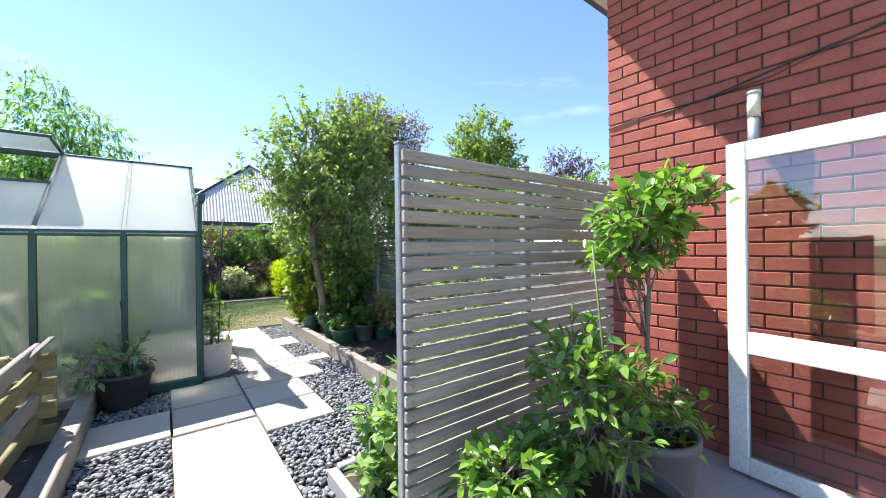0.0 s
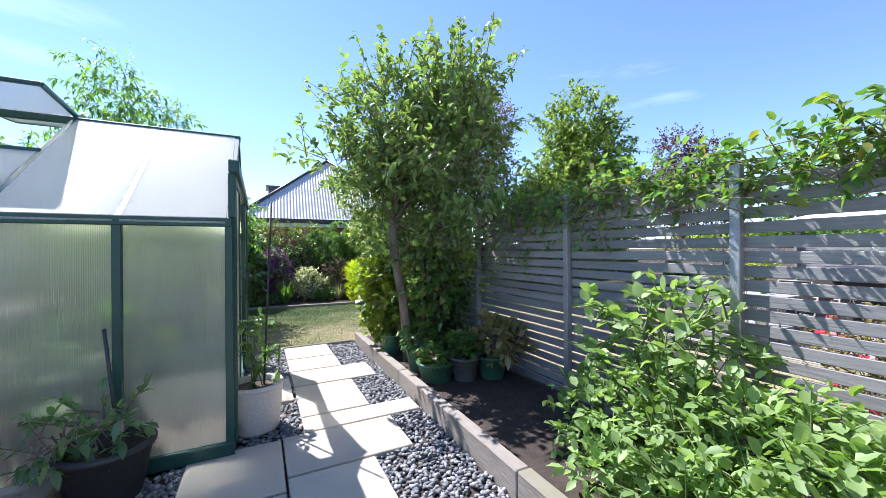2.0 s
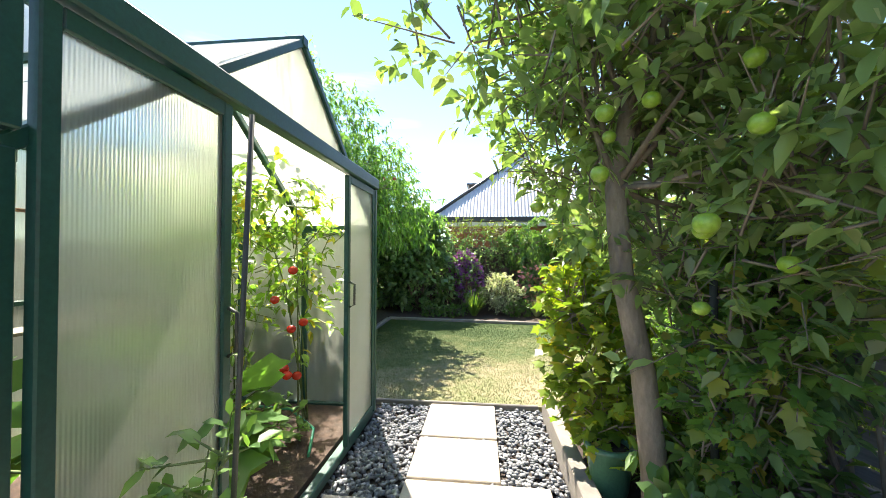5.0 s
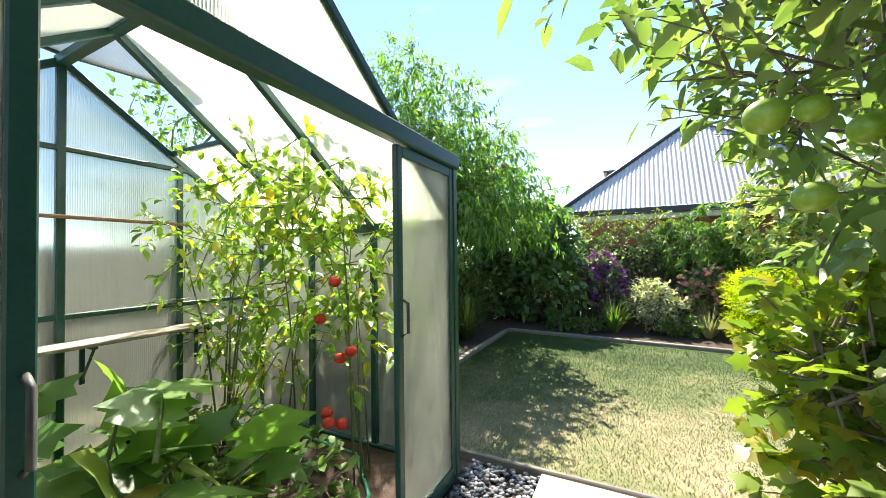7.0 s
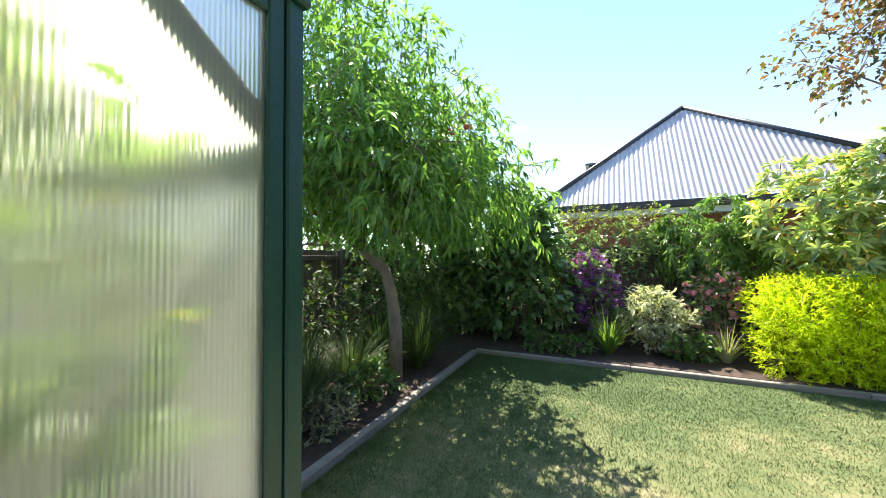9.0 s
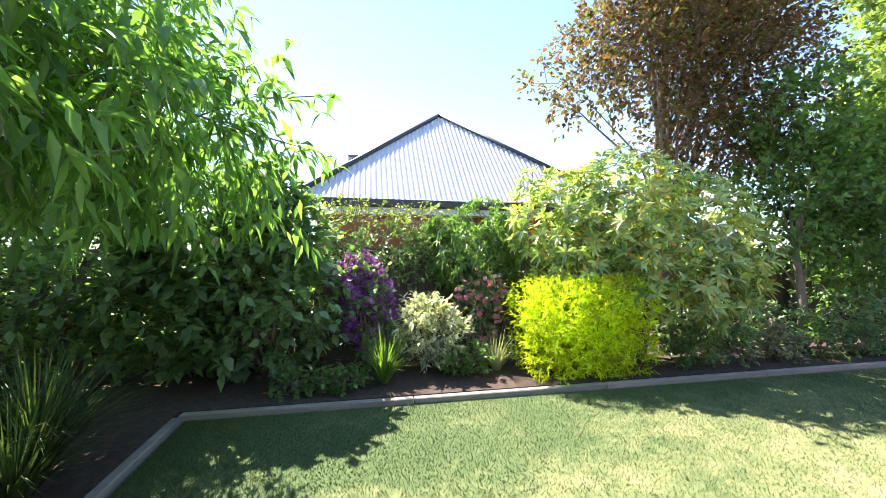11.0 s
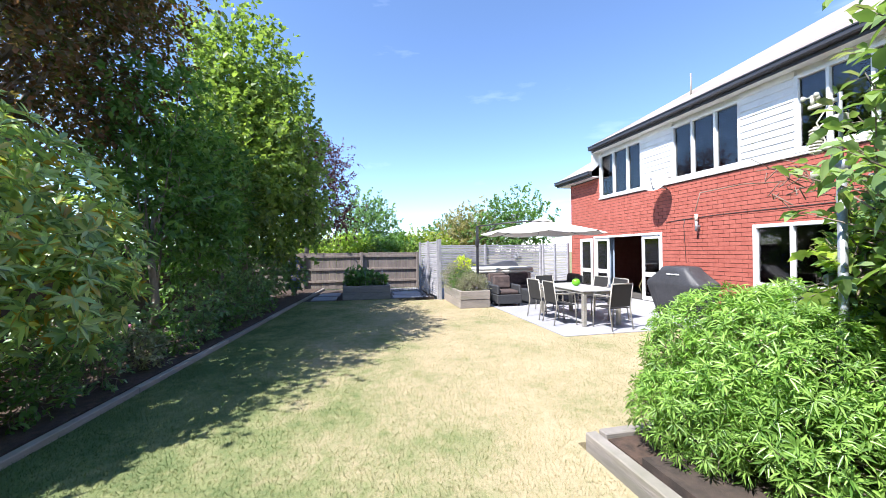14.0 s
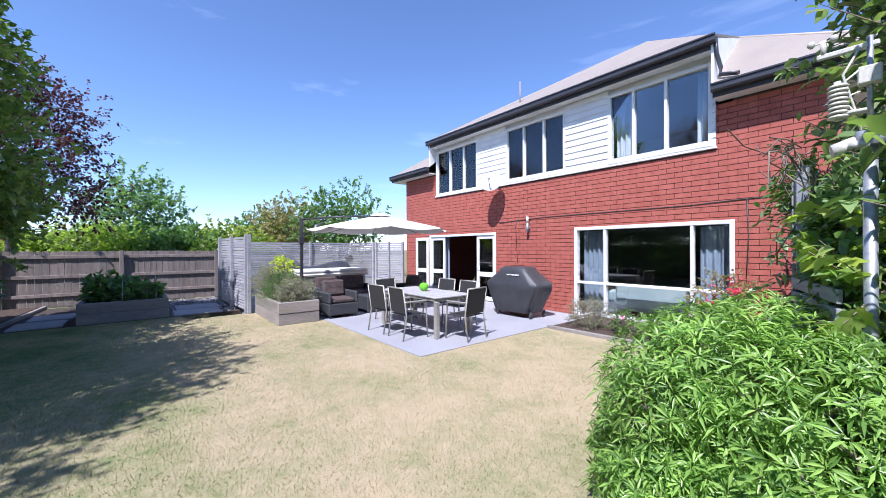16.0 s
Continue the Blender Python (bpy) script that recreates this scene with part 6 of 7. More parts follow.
for x, r, mt in ((5.75, 0.32, L_MID), (6.55, 0.36, L_DARK), (7.35, 0.3, L_GREY), (8.05, 0.36, L_MID), (8.9, 0.38, L_DARK), (9.9, 0.36, L_MID), (10.9, 0.4, L_DARK), (12.0, 0.42, L_MID)):
    shrub("low_perennial", (x, kerb_y(x) + 0.42, 0.05), [(0, 0, 0.2, r, 0.26, 0.22), (0.15, 0.12, 0.34, r * 0.7, 0.2, 0.18)], 120, 6, 0.07, 0.5, mt, "low leafy perennial at the front of the back border", "plant", 0.1, 6, 0.004)
# trees beyond the fence
shrub("copper_beech", (7.2, 14.8, 0.0), [(0.1, -0.3, 5.8, 1.7, 1.1, 1.4), (-2.2, -0.6, 4.4, 1.0, 0.45, 0.4), (-1.2, -0.4, 5.5, 1.1, 0.7, 0.7), (1.5, -0.4, 5.2, 1.5, 1.1, 1.5), (0.2, -0.4, 6.8, 1.5, 1.1, 1.1), (1.8, -0.5, 6.6, 1.3, 1.1, 1.1), (0.8, -0.4, 4.0, 1.5, 0.8, 0.9)], 3600, 10, 0.09, 0.62, L_BEECH, "tall copper beech spreading above the back border", "tree", 0.5, trunk=[(0, 0, 0, 0.2), (0.05, 0, 2, 0.17), (0, 0.1, 3.5, 0.13), (0.1, 0, 6, 0.06)], limbs=44, core=0.2, rough=0.32, rise=0.1, twigs_n=600)
shrub("green_maple", (13.2, 13.5, 0.0), [(0, 0, 4.6, 2.0, 1.8, 2.4), (0.2, 0, 6.8, 1.6, 1.5, 1.7), (0.8, -0.8, 3.4, 1.9, 1.7, 1.6), (-1.4, -0.2, 3.6, 1.6, 1.5, 1.7), (0.6, -0.5, 5.4, 1.6, 1.6, 1.6), (1.2, -1.0, 2.4, 1.5, 1.2, 1.1)], 3000, 11, 0.155, 0.66, L_BRIGHT, "tall bright green maple overhanging the border", "tree", 0.4, trunk=[(0, 0, 0, 0.16), (0, 0, 1.6, 0.13), (0.1, 0, 3.5, 0.1), (0, 0, 5.5, 0.05)], limbs=26, core=0.3, rough=0.25)
shrub("purple_plum", (19.2, 12.6, 0.0), [(0, 0, 4.2, 1.9, 1.8, 2.0), (0.3, -0.8, 5.4, 1.4, 1.3, 1.3), (0.3, -1.2, 3.2, 1.2, 1.2, 1.0), (0, 0.2, 6.4, 1.1, 1.1, 1.0)], 1500, 9, 0.11, 0.6, L_PURPLE, "dark purple plum tree beyond the fence", "tree", 0.4, trunk=[(0, 0, 0, 0.12), (0, 0, 1.8, 0.1), (0, 0, 3.2, 0.06)], limbs=16, core=0.2, rough=0.35)
for i, (x, y, h, r, mt, txt) in enumerate([(23, 11.2, 2.7, 1.8, L_GRAPE, "pale blossoming shrub beyond the back fence"), (22.5, 8.6, 2.5, 1.6, L_MID, "leafy garden shrub beyond the back fence"), (26, 9.9, 5.6, 1.7, L_DARK, "dark green garden tree some way off"),
                                           (25, 6.5, 3.0, 1.8, L_YEL, "light green hedge tree beyond the spa screen"), (30, 3.0, 4.4, 2.4, L_MID, "green tree behind the neighbouring garden"), (24.0, 0.6, 5.6, 2.5, L_MID, "dark green tree beyond the house corner"),
                                           (23.5, 14.2, 2.6, 1.9, L_GRAPE, "leafy shrub beyond the back fence"), (27, 2.4, 5.0, 2.6, L_DRY, "bronze-green tree beyond the spa screen"), (21.5, 6.9, 2.0, 1.4, L_BRIGHT, "bright shrub behind the spa screen")]):
    shrub("garden_tree", (x, y, 0.0), [(0, 0, h * 0.62, r, r, h * 0.36), (0.5, 0.6, h * 0.5, r * 0.8, r * 0.9, h * 0.33), (-0.4, -0.7, h * 0.55, r * 0.8, r * 0.8, h * 0.3)], 850, 10, 0.18, 0.58, mt, txt, "tree", 0.35, trunk=[(0, 0, 0, 0.12), (0, 0, h * 0.4, 0.09), (0, 0, h * 0.7, 0.05)], limbs=12, core=0.25, rough=0.35, group="trees beyond the fence")
shrub("purple_conifer", (9.2, 18.0, 0.0), [(0, 0, 2.0, 0.6, 0.6, 1.6)], 200, 8, 0.1, 0.5, L_PURPLE, "narrow purple shrub behind the fence", "tree", 0.3, 8, 0.03)
# hills of leaves behind the greenhouse
shrub("garden_tree", (-5.5, 15.5, 0), [(0, 0, 2.8, 2.0, 1.8, 1.7), (1.4, 0.2, 2.2, 1.4, 1.4, 1.3)], 700, 9, 0.13, 0.5, L_MID, "green tree behind the greenhouse", "tree", 0.35, trunk=[(0, 0, 0, 0.15), (0, 0, 2, 0.1)], limbs=12, core=0.2, rough=0.35)
shrub("garden_tree", (-6.2, 9.5, 0), [(0, 0, 3.2, 1.8, 1.8, 1.6), (0.8, 1.2, 2.6, 1.3, 1.3, 1.2)], 600, 9, 0.13, 0.4, L_MID, "green tree beyond the side fence", "tree", 0.35, trunk=[(0, 0, 0, 0.15), (0, 0, 2, 0.1)], limbs=12, core=0.2, rough=0.35)


# ---- fences round the garden ----
def paling_fence(name, p, q, h, label, board=0.145, rails=True, inner=1, mat=PALING):
    """Upright boards side by side on rails and posts; inner: which side shows the rails."""
    t = thing(name, (*p, 0), label, "fence", kind="structure")
    p, q = Vector((*p, 0)), Vector((*q, 0))
    L = (q - p).length
    ang = math.degrees(math.atan2(q.y - p.y, q.x - p.x))
    base = pose(p.x, p.y, 0, 0, 0, ang)
    n = int(L / board)
    me = Mesh().box((0.003, -0.009, 0.02), (L / n - 0.003, 0.009, h), 0.003).data("board")
    me.materials.append(mat)
    for i in range(n):
        piece("board", me, base @ pose(i * L / n, random.uniform(-0.004, 0.004), random.uniform(-0.012, 0.012), 0, 0, 0), t)
    for z in (0.3, h * 0.52, h - 0.2):
        m = Mesh()
        m.box((0, inner * 0.01, z), (L, inner * 0.055, z + 0.09), 0.005, base)
        part("rail", m, mat, t)
    k = max(1, round(L / 2.3))
    for i in range(k + 1):
        m = Mesh()
        m.box((i * L / k - 0.05, inner * 0.056, 0), (i * L / k + 0.05, inner * 0.15, h + 0.02), 0.006, base)
        part("post", m, mat, t)
    return t


paling_fence("fence_back", (-3.3, 15.65), (18.2, 15.1), 1.78, "dark timber paling fence behind the back border", inner=-1)
paling_fence("fence_left", (-3.35, 2.0), (-3.35, 15.6), 1.75, "dark timber paling fence beyond the greenhouse", inner=-1)
paling_fence("fence_gate", (18.1, 15.0), (17.9, 7.75), 1.56, "weathered paling fence at the end of the lawn", inner=-1, mat=surf("brown_grey_paling", (0.27, 0.23, 0.2), (0.18, 0.15, 0.13), 4.0, 30.0, 0.9, 0, 0.6, (1.6, 1.6, 0.12), piece=True))

# ---- neighbour's house beyond the fence ----
nh = thing("neighbour_house", (3.65, 18.8, 0), "neighbouring brick house with a grey corrugated hip roof", "house")
AP = Vector((3.65, 18.8, 5.57))
EZ = 2.78
cor = [Vector((0.15, 16.4, EZ)), Vector((7.3, 16.0, EZ)), Vector((9.5, 24.0, EZ)), Vector((0.3, 24.0, EZ))]
RB = Vector((4.6, 23.0, 5.5))


def corrugated(q, pitch=0.11, amp=0.012):
    """A triangular or four-sided roof slope with waves running down it: eave p-q first, then the top points."""
    a, b, tops = q[0], q[1], q[2:]
    L = (b - a).length
    d = (b - a) / L
    n = int(L / pitch * 2)
    c = tops[0]
    nor = (b - a).cross(c - a).normalized()
    if nor.z < 0:
        nor = -nor
    up = nor.cross(d)
    if up.z < 0:
        up = -up
    uv = [((p - a).dot(d), (p - a).dot(up)) for p in q]
    def top_at(s):
        best = 0.0
        k = len(uv)
        for i in range(1, k):
            (s0, h0), (s1, h1) = uv[i], uv[(i + 1) % k]
            lo, hi = min(s0, s1), max(s0, s1)
            if hi - lo > 1e-6 and lo - 1e-6 <= s <= hi + 1e-6:
                best = max(best, h0 + (h1 - h0) * (s - s0) / (s1 - s0))
        return best
    lo = min(u for u, _ in uv)
    hi = max(u for u, _ in uv)
    n = int((hi - lo) / pitch * 4)
    v, f = [], []
    for i in range(n + 1):
        s = lo + (hi - lo) * i / n
        o = nor * amp * math.sin(2 * math.pi * s / pitch)
        v += [a + d * s + o, a + d * s + up * max(top_at(s), 0.001) + o]
    for i in range(n):
        f.append((2 * i, 2 * i + 2, 2 * i + 3, 2 * i + 1))
    m = Mesh()
    m.add(v, f)
    m.smooth = True
    return m


part("roof_slope", corrugated([cor[0], cor[1], AP]), NROOF, nh)
part("roof_slope", corrugated([cor[1], cor[2], RB, AP]), NROOF, nh)
part("roof_slope", corrugated([cor[3], cor[0], AP, RB]), NROOF, nh)
for a, b in ((AP, cor[0]), (AP, cor[1]), (AP, RB)):
    m = Mesh()
    m.rod([a + Vector((0, 0, 0.02)), b + Vector((0, 0, 0.02))], 0.06, 8)
    part("ridge_cap", m, GUTTER, nh)
m = Mesh()
m.box((0.1, 16.2, EZ - 0.16), (7.4, 16.36, EZ - 0.01), 0.01, None)
part("gutter", m, GUTTER, nh)
m = Mesh()
m.box((0.2, 16.3, EZ - 0.3), (7.4, 16.6, EZ - 0.17))
part("soffit", m, WHITE, nh)
m = Mesh()
m.box((0.6, 16.6, 0), (8.6, 24, EZ - 0.1))
part("wall", m, surf("orange_brick", (0.42, 0.17, 0.09), (0.34, 0.13, 0.07), 6.0, 60.0, 0.85), nh)
m = Mesh()
slab(m, [Vector((6.8, 21.0, 4.9)), Vector((14.0, 21.0, 4.9)), Vector((14.0, 18.0, 3.2)), Vector((6.8, 18.0, 3.2))])
part("rear_roof", m, NROOF, nh)
m = Mesh()
m.box((1.3, 19.0, 3.6), (2.0, 20.2, 4.3)).box((1.2, 18.9, 4.3), (2.1, 20.3, 4.36))
part("dormer", m, GUTTER, nh)

# ---- hedge, vines and weather station at the fence end ----
shrub("clipped_hedge", (3.85, 7.35, 0.05), [(-0.3, 0.08, 0.70, 0.5, 0.52, 0.46), (0.08, 0.08, 0.72, 0.44, 0.52, 0.46), (-0.1, -0.3, 0.77, 0.55, 0.5, 0.44), (0.05, 0.1, 0.35, 0.52, 0.55, 0.35), (-0.5, -0.1, 0.5, 0.45, 0.55, 0.45), (0.16, 0.2, 0.5, 0.36, 0.4, 0.4), (-0.55, 0.2, 0.35, 0.4, 0.4, 0.3), (0.02, 0.48, 0.32, 0.4, 0.28, 0.28)], 4900, 9, 0.064, 0.18, L_HEDGE, "rounded bright green shrub with narrow leaves", twig=0.08, stems=14, stem_r=0.015, core=0.74, rough=0.12, whorl=True, rise=0.6)
shrub("grape_vine", (3.45, 6.75, 0.05), [(-0.08, 0.1, 1.55, 0.12, 0.2, 0.2), (-0.12, -0.1, 1.2, 0.14, 0.22, 0.35), (-0.15, -0.3, 1.5, 0.14, 0.25, 0.3), (-0.15, 0.1, 0.9, 0.16, 0.2, 0.3), (-0.1, 0.3, 1.3, 0.12, 0.15, 0.3)], 200, 5, 0.085, 0.85, L_GRAPE, "grape vine with broad pale leaves on the fence end", "vine", 0.2, 7, 0.014, hang=0.3, core=0.2, droop=0.35, shape="lobed")
ws = thing("weather_station", (3.37, 7.17, 0.1), "weather station on a galvanised pole at the fence end", "weather station")
m = Mesh()
m.rod([(3.37, 7.17, 0.1), (3.37, 7.17, 2.05)], 0.024, 12)
m.box((3.325, 7.125, 2.05), (3.415, 7.215, 2.12), 0.006)
part("post", m, STEEL, ws)
m = Mesh()
m.rod([(3.37, 7.17, 2.1), (3.37, 7.17, 2.55)], 0.015, 10)
part("mast", m, STEEL, ws)
IVORY = plain("ivory_plastic", (0.62, 0.60, 0.52), 0.5)
m = Mesh()
m.box((3.33, 7.15, 2.5), (3.60, 7.18, 2.525), 0.005)
part("arm", m, IVORY, ws)
sh = part("radiation_shield", Mesh().rod([(3.50, 7.24, 2.18), (3.50, 7.24, 2.36)], 0.02, 10), IVORY, ws, "stacked white plate shield")
for i in range(8):
    m = Mesh()
    m.lathe([(0.0, 0.0), (0.046, 0.0), (0.05, 0.005), (0.04, 0.013), (0.0, 0.014)], (3.50, 7.24, 2.19 + i * 0.02), 20)
    part("plate", m, IVORY, sh)
m = Mesh()
m.box((3.38, 7.19, 2.20), (3.48, 7.26, 2.215), 0.004)
part("arm", m, IVORY, ws)
m = Mesh()
m.rod([(3.57, 7.165, 2.52), (3.57, 7.165, 2.59)], 0.016, 10)
for i in range(3):
    a = 0.5 + i * 2.09
    e = (3.57 + math.cos(a) * 0.06, 7.165 + math.sin(a) * 0.06, 2.58)
    m.rod([(3.57, 7.165, 2.58), e], 0.004, 5)
    ball(m, e, 0.02, 8)
part("anemometer", m, IVORY, ws, "three-cup anemometer")
m = Mesh()
m.rod([(3.43, 7.22, 2.07), (3.53, 7.25, 2.04)], 0.03, 16)
m.box((3.37, 7.18, 2.04), (3.46, 7.26, 2.07))
part("rain_sensor", m, IVORY, ws)
m = Mesh()
m.box((3.32, 7.14, 2.33), (3.42, 7.22, 2.41), 0.006)
part("junction_box", m, IVORY, ws)
for k in range(3):
    m = Mesh()
    m.rod([(3.40, 7.2, 2.5 - k * 0.1), (3.45 + 0.03 * k, 7.24, 2.38 - k * 0.06), (3.41, 7.2, 2.2), (3.39, 7.19, 2.08)], 0.005, 6)
    part("wire", m, IVORY, ws)
for ob in ws.children_recursive:
    if not ob.name.startswith(("post", "wire")):
        ob.data.transform(pose(3.37, 7.17, 0) @ Matrix.Diagonal((0.74, 0.74, 1, 1)) @ pose(-3.37, -7.17, 0))
shrub("fence_creeper", (3.6, 6.4, 0.05), [(-0.12, 0.1, 1.7, 0.06, 0.25, 0.25), (-0.16, 0.4, 1.45, 0.06, 0.25, 0.4), (-0.12, 0.2, 1.0, 0.06, 0.25, 0.4), (-0.2, 0.55, 0.95, 0.05, 0.2, 0.4)], 420, 7, 0.075, 0.5, L_DARK, "dark creeper hanging over the fence end", "vine", 0.12, 5, 0.012, hang=0.3)

# ---- window bed ----
shrub("rose_bush", (4.75, 2.75, 0.04), [(0, 0, 0.7, 0.42, 0.35, 0.4), (0.25, 0.1, 0.85, 0.3, 0.3, 0.3)], 160, 6, 0.055, 0.6, L_DRY, "red rose bush under the lounge window", twig=0.15, stems=8, stem_r=0.008, flowers=(F_ROSE, 26, 0.11, "rose"))
shrub("lavender", (7.1, 2.9, 0.04), [(0, 0, 0.26, 0.36, 0.3, 0.26)], 260, 7, 0.06, 0.15, L_GREY, "grey lavender bush in the window bed", "lavender", 0.14, 8, 0.006, up=0.2)
shrub("low_rose", (6.35, 2.9, 0.04), [(0, 0, 0.22, 0.3, 0.25, 0.2)], 90, 6, 0.05, 0.6, L_MID, "small rose in the window bed", "plant", 0.1, 6, 0.005, flowers=(F_ROSE, 4, 0.07, "rose"))


# ---- patio door ----
pd = thing("door_patio", (10.67, FY, 0), "white french doors to the lounge, one leaf folded open", "door", kind="structure")


def door_leaf(x0, x1, y, name="door_leaf", z1=2.0):
    w = 0.10
    fr = Mesh()
    fr.box((x0, y - 0.045, 0.02), (x0 + w, y, z1), 0.005).box((x1 - w, y - 0.045, 0.02), (x1, y, z1), 0.005)
    fr.box((x0 + w, y - 0.045, 0.02), (x1 - w, y, 0.14), 0.005).box((x0 + w, y - 0.045, z1 - 0.11), (x1 - w, y, z1), 0.005).box((x0 + w, y - 0.045, 0.74), (x1 - w, y, 0.88), 0.005)
    f = part(name, fr, WHITE, pd)
    for a, b in ((0.14, 0.74), (0.88, z1 - 0.11)):
        m = Mesh()
        m.box((x0 + w, y - 0.026, a), (x1 - w, y - 0.02, b))
        g = part("pane", m, GLASS, f)
        g.visible_shadow = False
    m = Mesh()
    m.rod([(x1 - 0.05, y, 1.0), (x1 - 0.05, y + 0.05, 1.0), (x1 - 0.15, y + 0.05, 1.0)], 0.009, 8)
    part("door_handle", m, STEEL, f)


door_leaf(10.70, 11.47, FY - 0.02)
door_leaf(13.02, 13.79, FY - 0.02)
door_leaf(13.86, 14.62, FY + 0.07)
m = Mesh()
m.box((10.64, FY - 0.1, 0), (10.70, FY + 0.012, 2.07), 0.004).box((13.79, FY - 0.1, 0), (13.85, FY + 0.012, 2.07), 0.004).box((10.70, FY - 0.1, 2.0), (13.79, FY + 0.012, 2.07), 0.004)
part("door_frame", m, WHITE, pd)
curtain(13.1, 13.7, FY - 0.3, 0.1, 2.0, CURT, "grey-blue curtain behind the patio door")

# ---- sofa seen through the lounge window, chair seen through the door ----
SOFA = surf("pale_teal_fabric", (0.36, 0.44, 0.46), (0.30, 0.38, 0.41), 2.0, 90.0, 0.9)
so = thing("sofa", (6.5, 0.9, 0), "pale teal fabric sofa standing behind the lounge window", "sofa")
for nm, a, b in (("back", (5.5, 1.15, 0.25), (7.3, 1.35, 0.78)), ("seat", (5.5, 0.4, 0.15), (7.3, 1.15, 0.45)), ("arm", (5.3, 0.4, 0.1), (5.5, 1.3, 0.62)), ("arm", (7.3, 0.4, 0.1), (7.5, 1.3, 0.62))):
    m = Mesh()
    m.box(a, b, 0.05)
    part(nm, m, SOFA, so)
ac = thing("armchair", (12.2, 0.4, 0), "dark bentwood armchair inside the patio door", "chair")
DARKF = plain("dark_fabric", (0.03, 0.03, 0.033), 0.9)
m = Mesh()
m.box((11.9, 0.2, 0.38), (12.5, 0.8, 0.5), 0.04)
part("seat", m, DARKF, ac)
m = Mesh()
m.box((-0.3, 0, 0), (0.3, 0.1, 0.7), 0.04, pose(12.2, 0.2, 0.45, 20, 0, 0))
part("backrest", m, DARKF, ac)
for x in (11.88, 12.52):
    m = Mesh()
    m.rod([(x, 0.1, 0.02), (x, 0.75, 0.02), (x, 0.85, 0.3), (x, 0.7, 0.6), (x, 0.2, 0.62)], 0.022, 8)
    part("arm", m, MOSSY, ac)

# ---- dish ----
dish = thing("satellite_dish", (10.62, FY, 3.4), "grey-white satellite dish on the brick facade", "satellite dish")
dm = Matrix.Translation((10.42, FY + 0.42, 3.45)) @ Vector((-0.45, 0.8, 0.42)).to_track_quat("Z", "Y").to_matrix().to_4x4()
prof = [(0.0, 0.0), (0.12, 0.008), (0.22, 0.028), (0.31, 0.06), (0.315, 0.066), (0.30, 0.064), (0.2, 0.03), (0.0, 0.008)]
m = Mesh()
m.lathe(prof, (0, 0, 0), 32, dm)
part("reflector", m, plain("dish_grey", (0.42, 0.42, 0.43), 0.5), dish)
m = Mesh()
m.rod([(10.45, FY + 0.0, 3.3), (10.45, FY + 0.25, 3.32), (10.43, FY + 0.38, 3.46)], 0.02, 8)
part("bracket", m, STEEL, dish)
m = Mesh()
m.rod([dm @ Vector((0, -0.26, 0.05)), dm @ Vector((0, -0.1, 0.34))], 0.012, 8)
m.rod([dm @ Vector((0, -0.1, 0.34)), dm @ Vector((0, -0.06, 0.28))], 0.03, 10)
part("receiver_arm", m, STEEL, dish)

# ---- dining set ----
ALU = surf("champagne_aluminium", (0.42, 0.40, 0.35), (0.36, 0.34, 0.30), 3.0, 60.0, 0.45, 0.4, 0.05)
SLING = plain("dark_sling_mesh", (0.028, 0.027, 0.027), 0.8)
TOP = surf("grey_table_top", (0.42, 0.41, 0.39), (0.37, 0.36, 0.35), 2.0, 60.0, 0.5)
dt = thing("dining_table", (9.27, 5.3, 0), "long outdoor dining table with a grey slatted top", "table")
X0, X1, Y0, Y1 = 8.32, 10.22, 4.86, 5.76
m = Mesh()
m.box((X0 + 0.03, Y0 + 0.03, 0.66), (X1 - 0.03, Y1 - 0.03, 0.71), 0.004)
part("apron", m, ALU, dt)
for i in range(6):
    m = Mesh()
    m.box((X0, Y0 + i * 0.15, 0.715), (X1, Y0 + i * 0.15 + 0.145, 0.74), 0.004)
    part("slat", m, TOP, dt)
for x in (X0 + 0.01, X1 - 0.09):
    for y in (Y0 + 0.01, Y1 - 0.09):
        m = Mesh()
        m.box((x, y, 0.008), (x + 0.08, y + 0.08, 0.66), 0.006)
        part("leg", m, ALU, dt)


def dining_chair(at, turn):
    """A stacking armchair with a sling seat, facing +x before the turn."""
    t = thing("dining_chair", (0, 0, 0), "aluminium outdoor armchair with a dark sling seat", "chair", "chairs round the table")
    for y in (-0.26, 0.26):
        m = Mesh()
        m.rod([(0.24, y, 0.0), (0.22, y, 0.42), (0.2, y, 0.64), (-0.22, y, 0.66)], 0.014, 8)
        part("leg", m, ALU, t)
        m = Mesh()
        m.rod([(-0.27, y, 0.0), (-0.2, y, 0.42), (-0.27, y, 0.90)], 0.014, 8)
        part("leg", m, ALU, t)
        m = Mesh()
        m.box((-0.24, y - 0.025, 0.655), (0.22, y + 0.025, 0.675), 0.008)
        part("armrest", m, ALU, t)
    m = Mesh()
    m.rod([(0.22, -0.26, 0.42), (0.22, 0.26, 0.42)], 0.013, 8)
    part("crossbar", m, ALU, t)
    m = Mesh()
    m.rod([(-0.27, -0.26, 0.90), (-0.27, 0.26, 0.90)], 0.014, 8)
    part("top_rail", m, ALU, t)
    m = Mesh()
    m.box((-0.2, -0.245, 0.415), (0.22, 0.245, 0.43), 0.005)
    part("seat", m, SLING, t)
    m = Mesh()
    m.box((-0.006, -0.245, 0.0), (0.006, 0.245, 0.44), 0.004, pose(-0.205, 0, 0.45, 0, -8.5, 0))
    part("backrest", m, SLING, t)
    t.matrix_basis = pose(at[0], at[1], 0.008, 0, 0, turn)
    return t


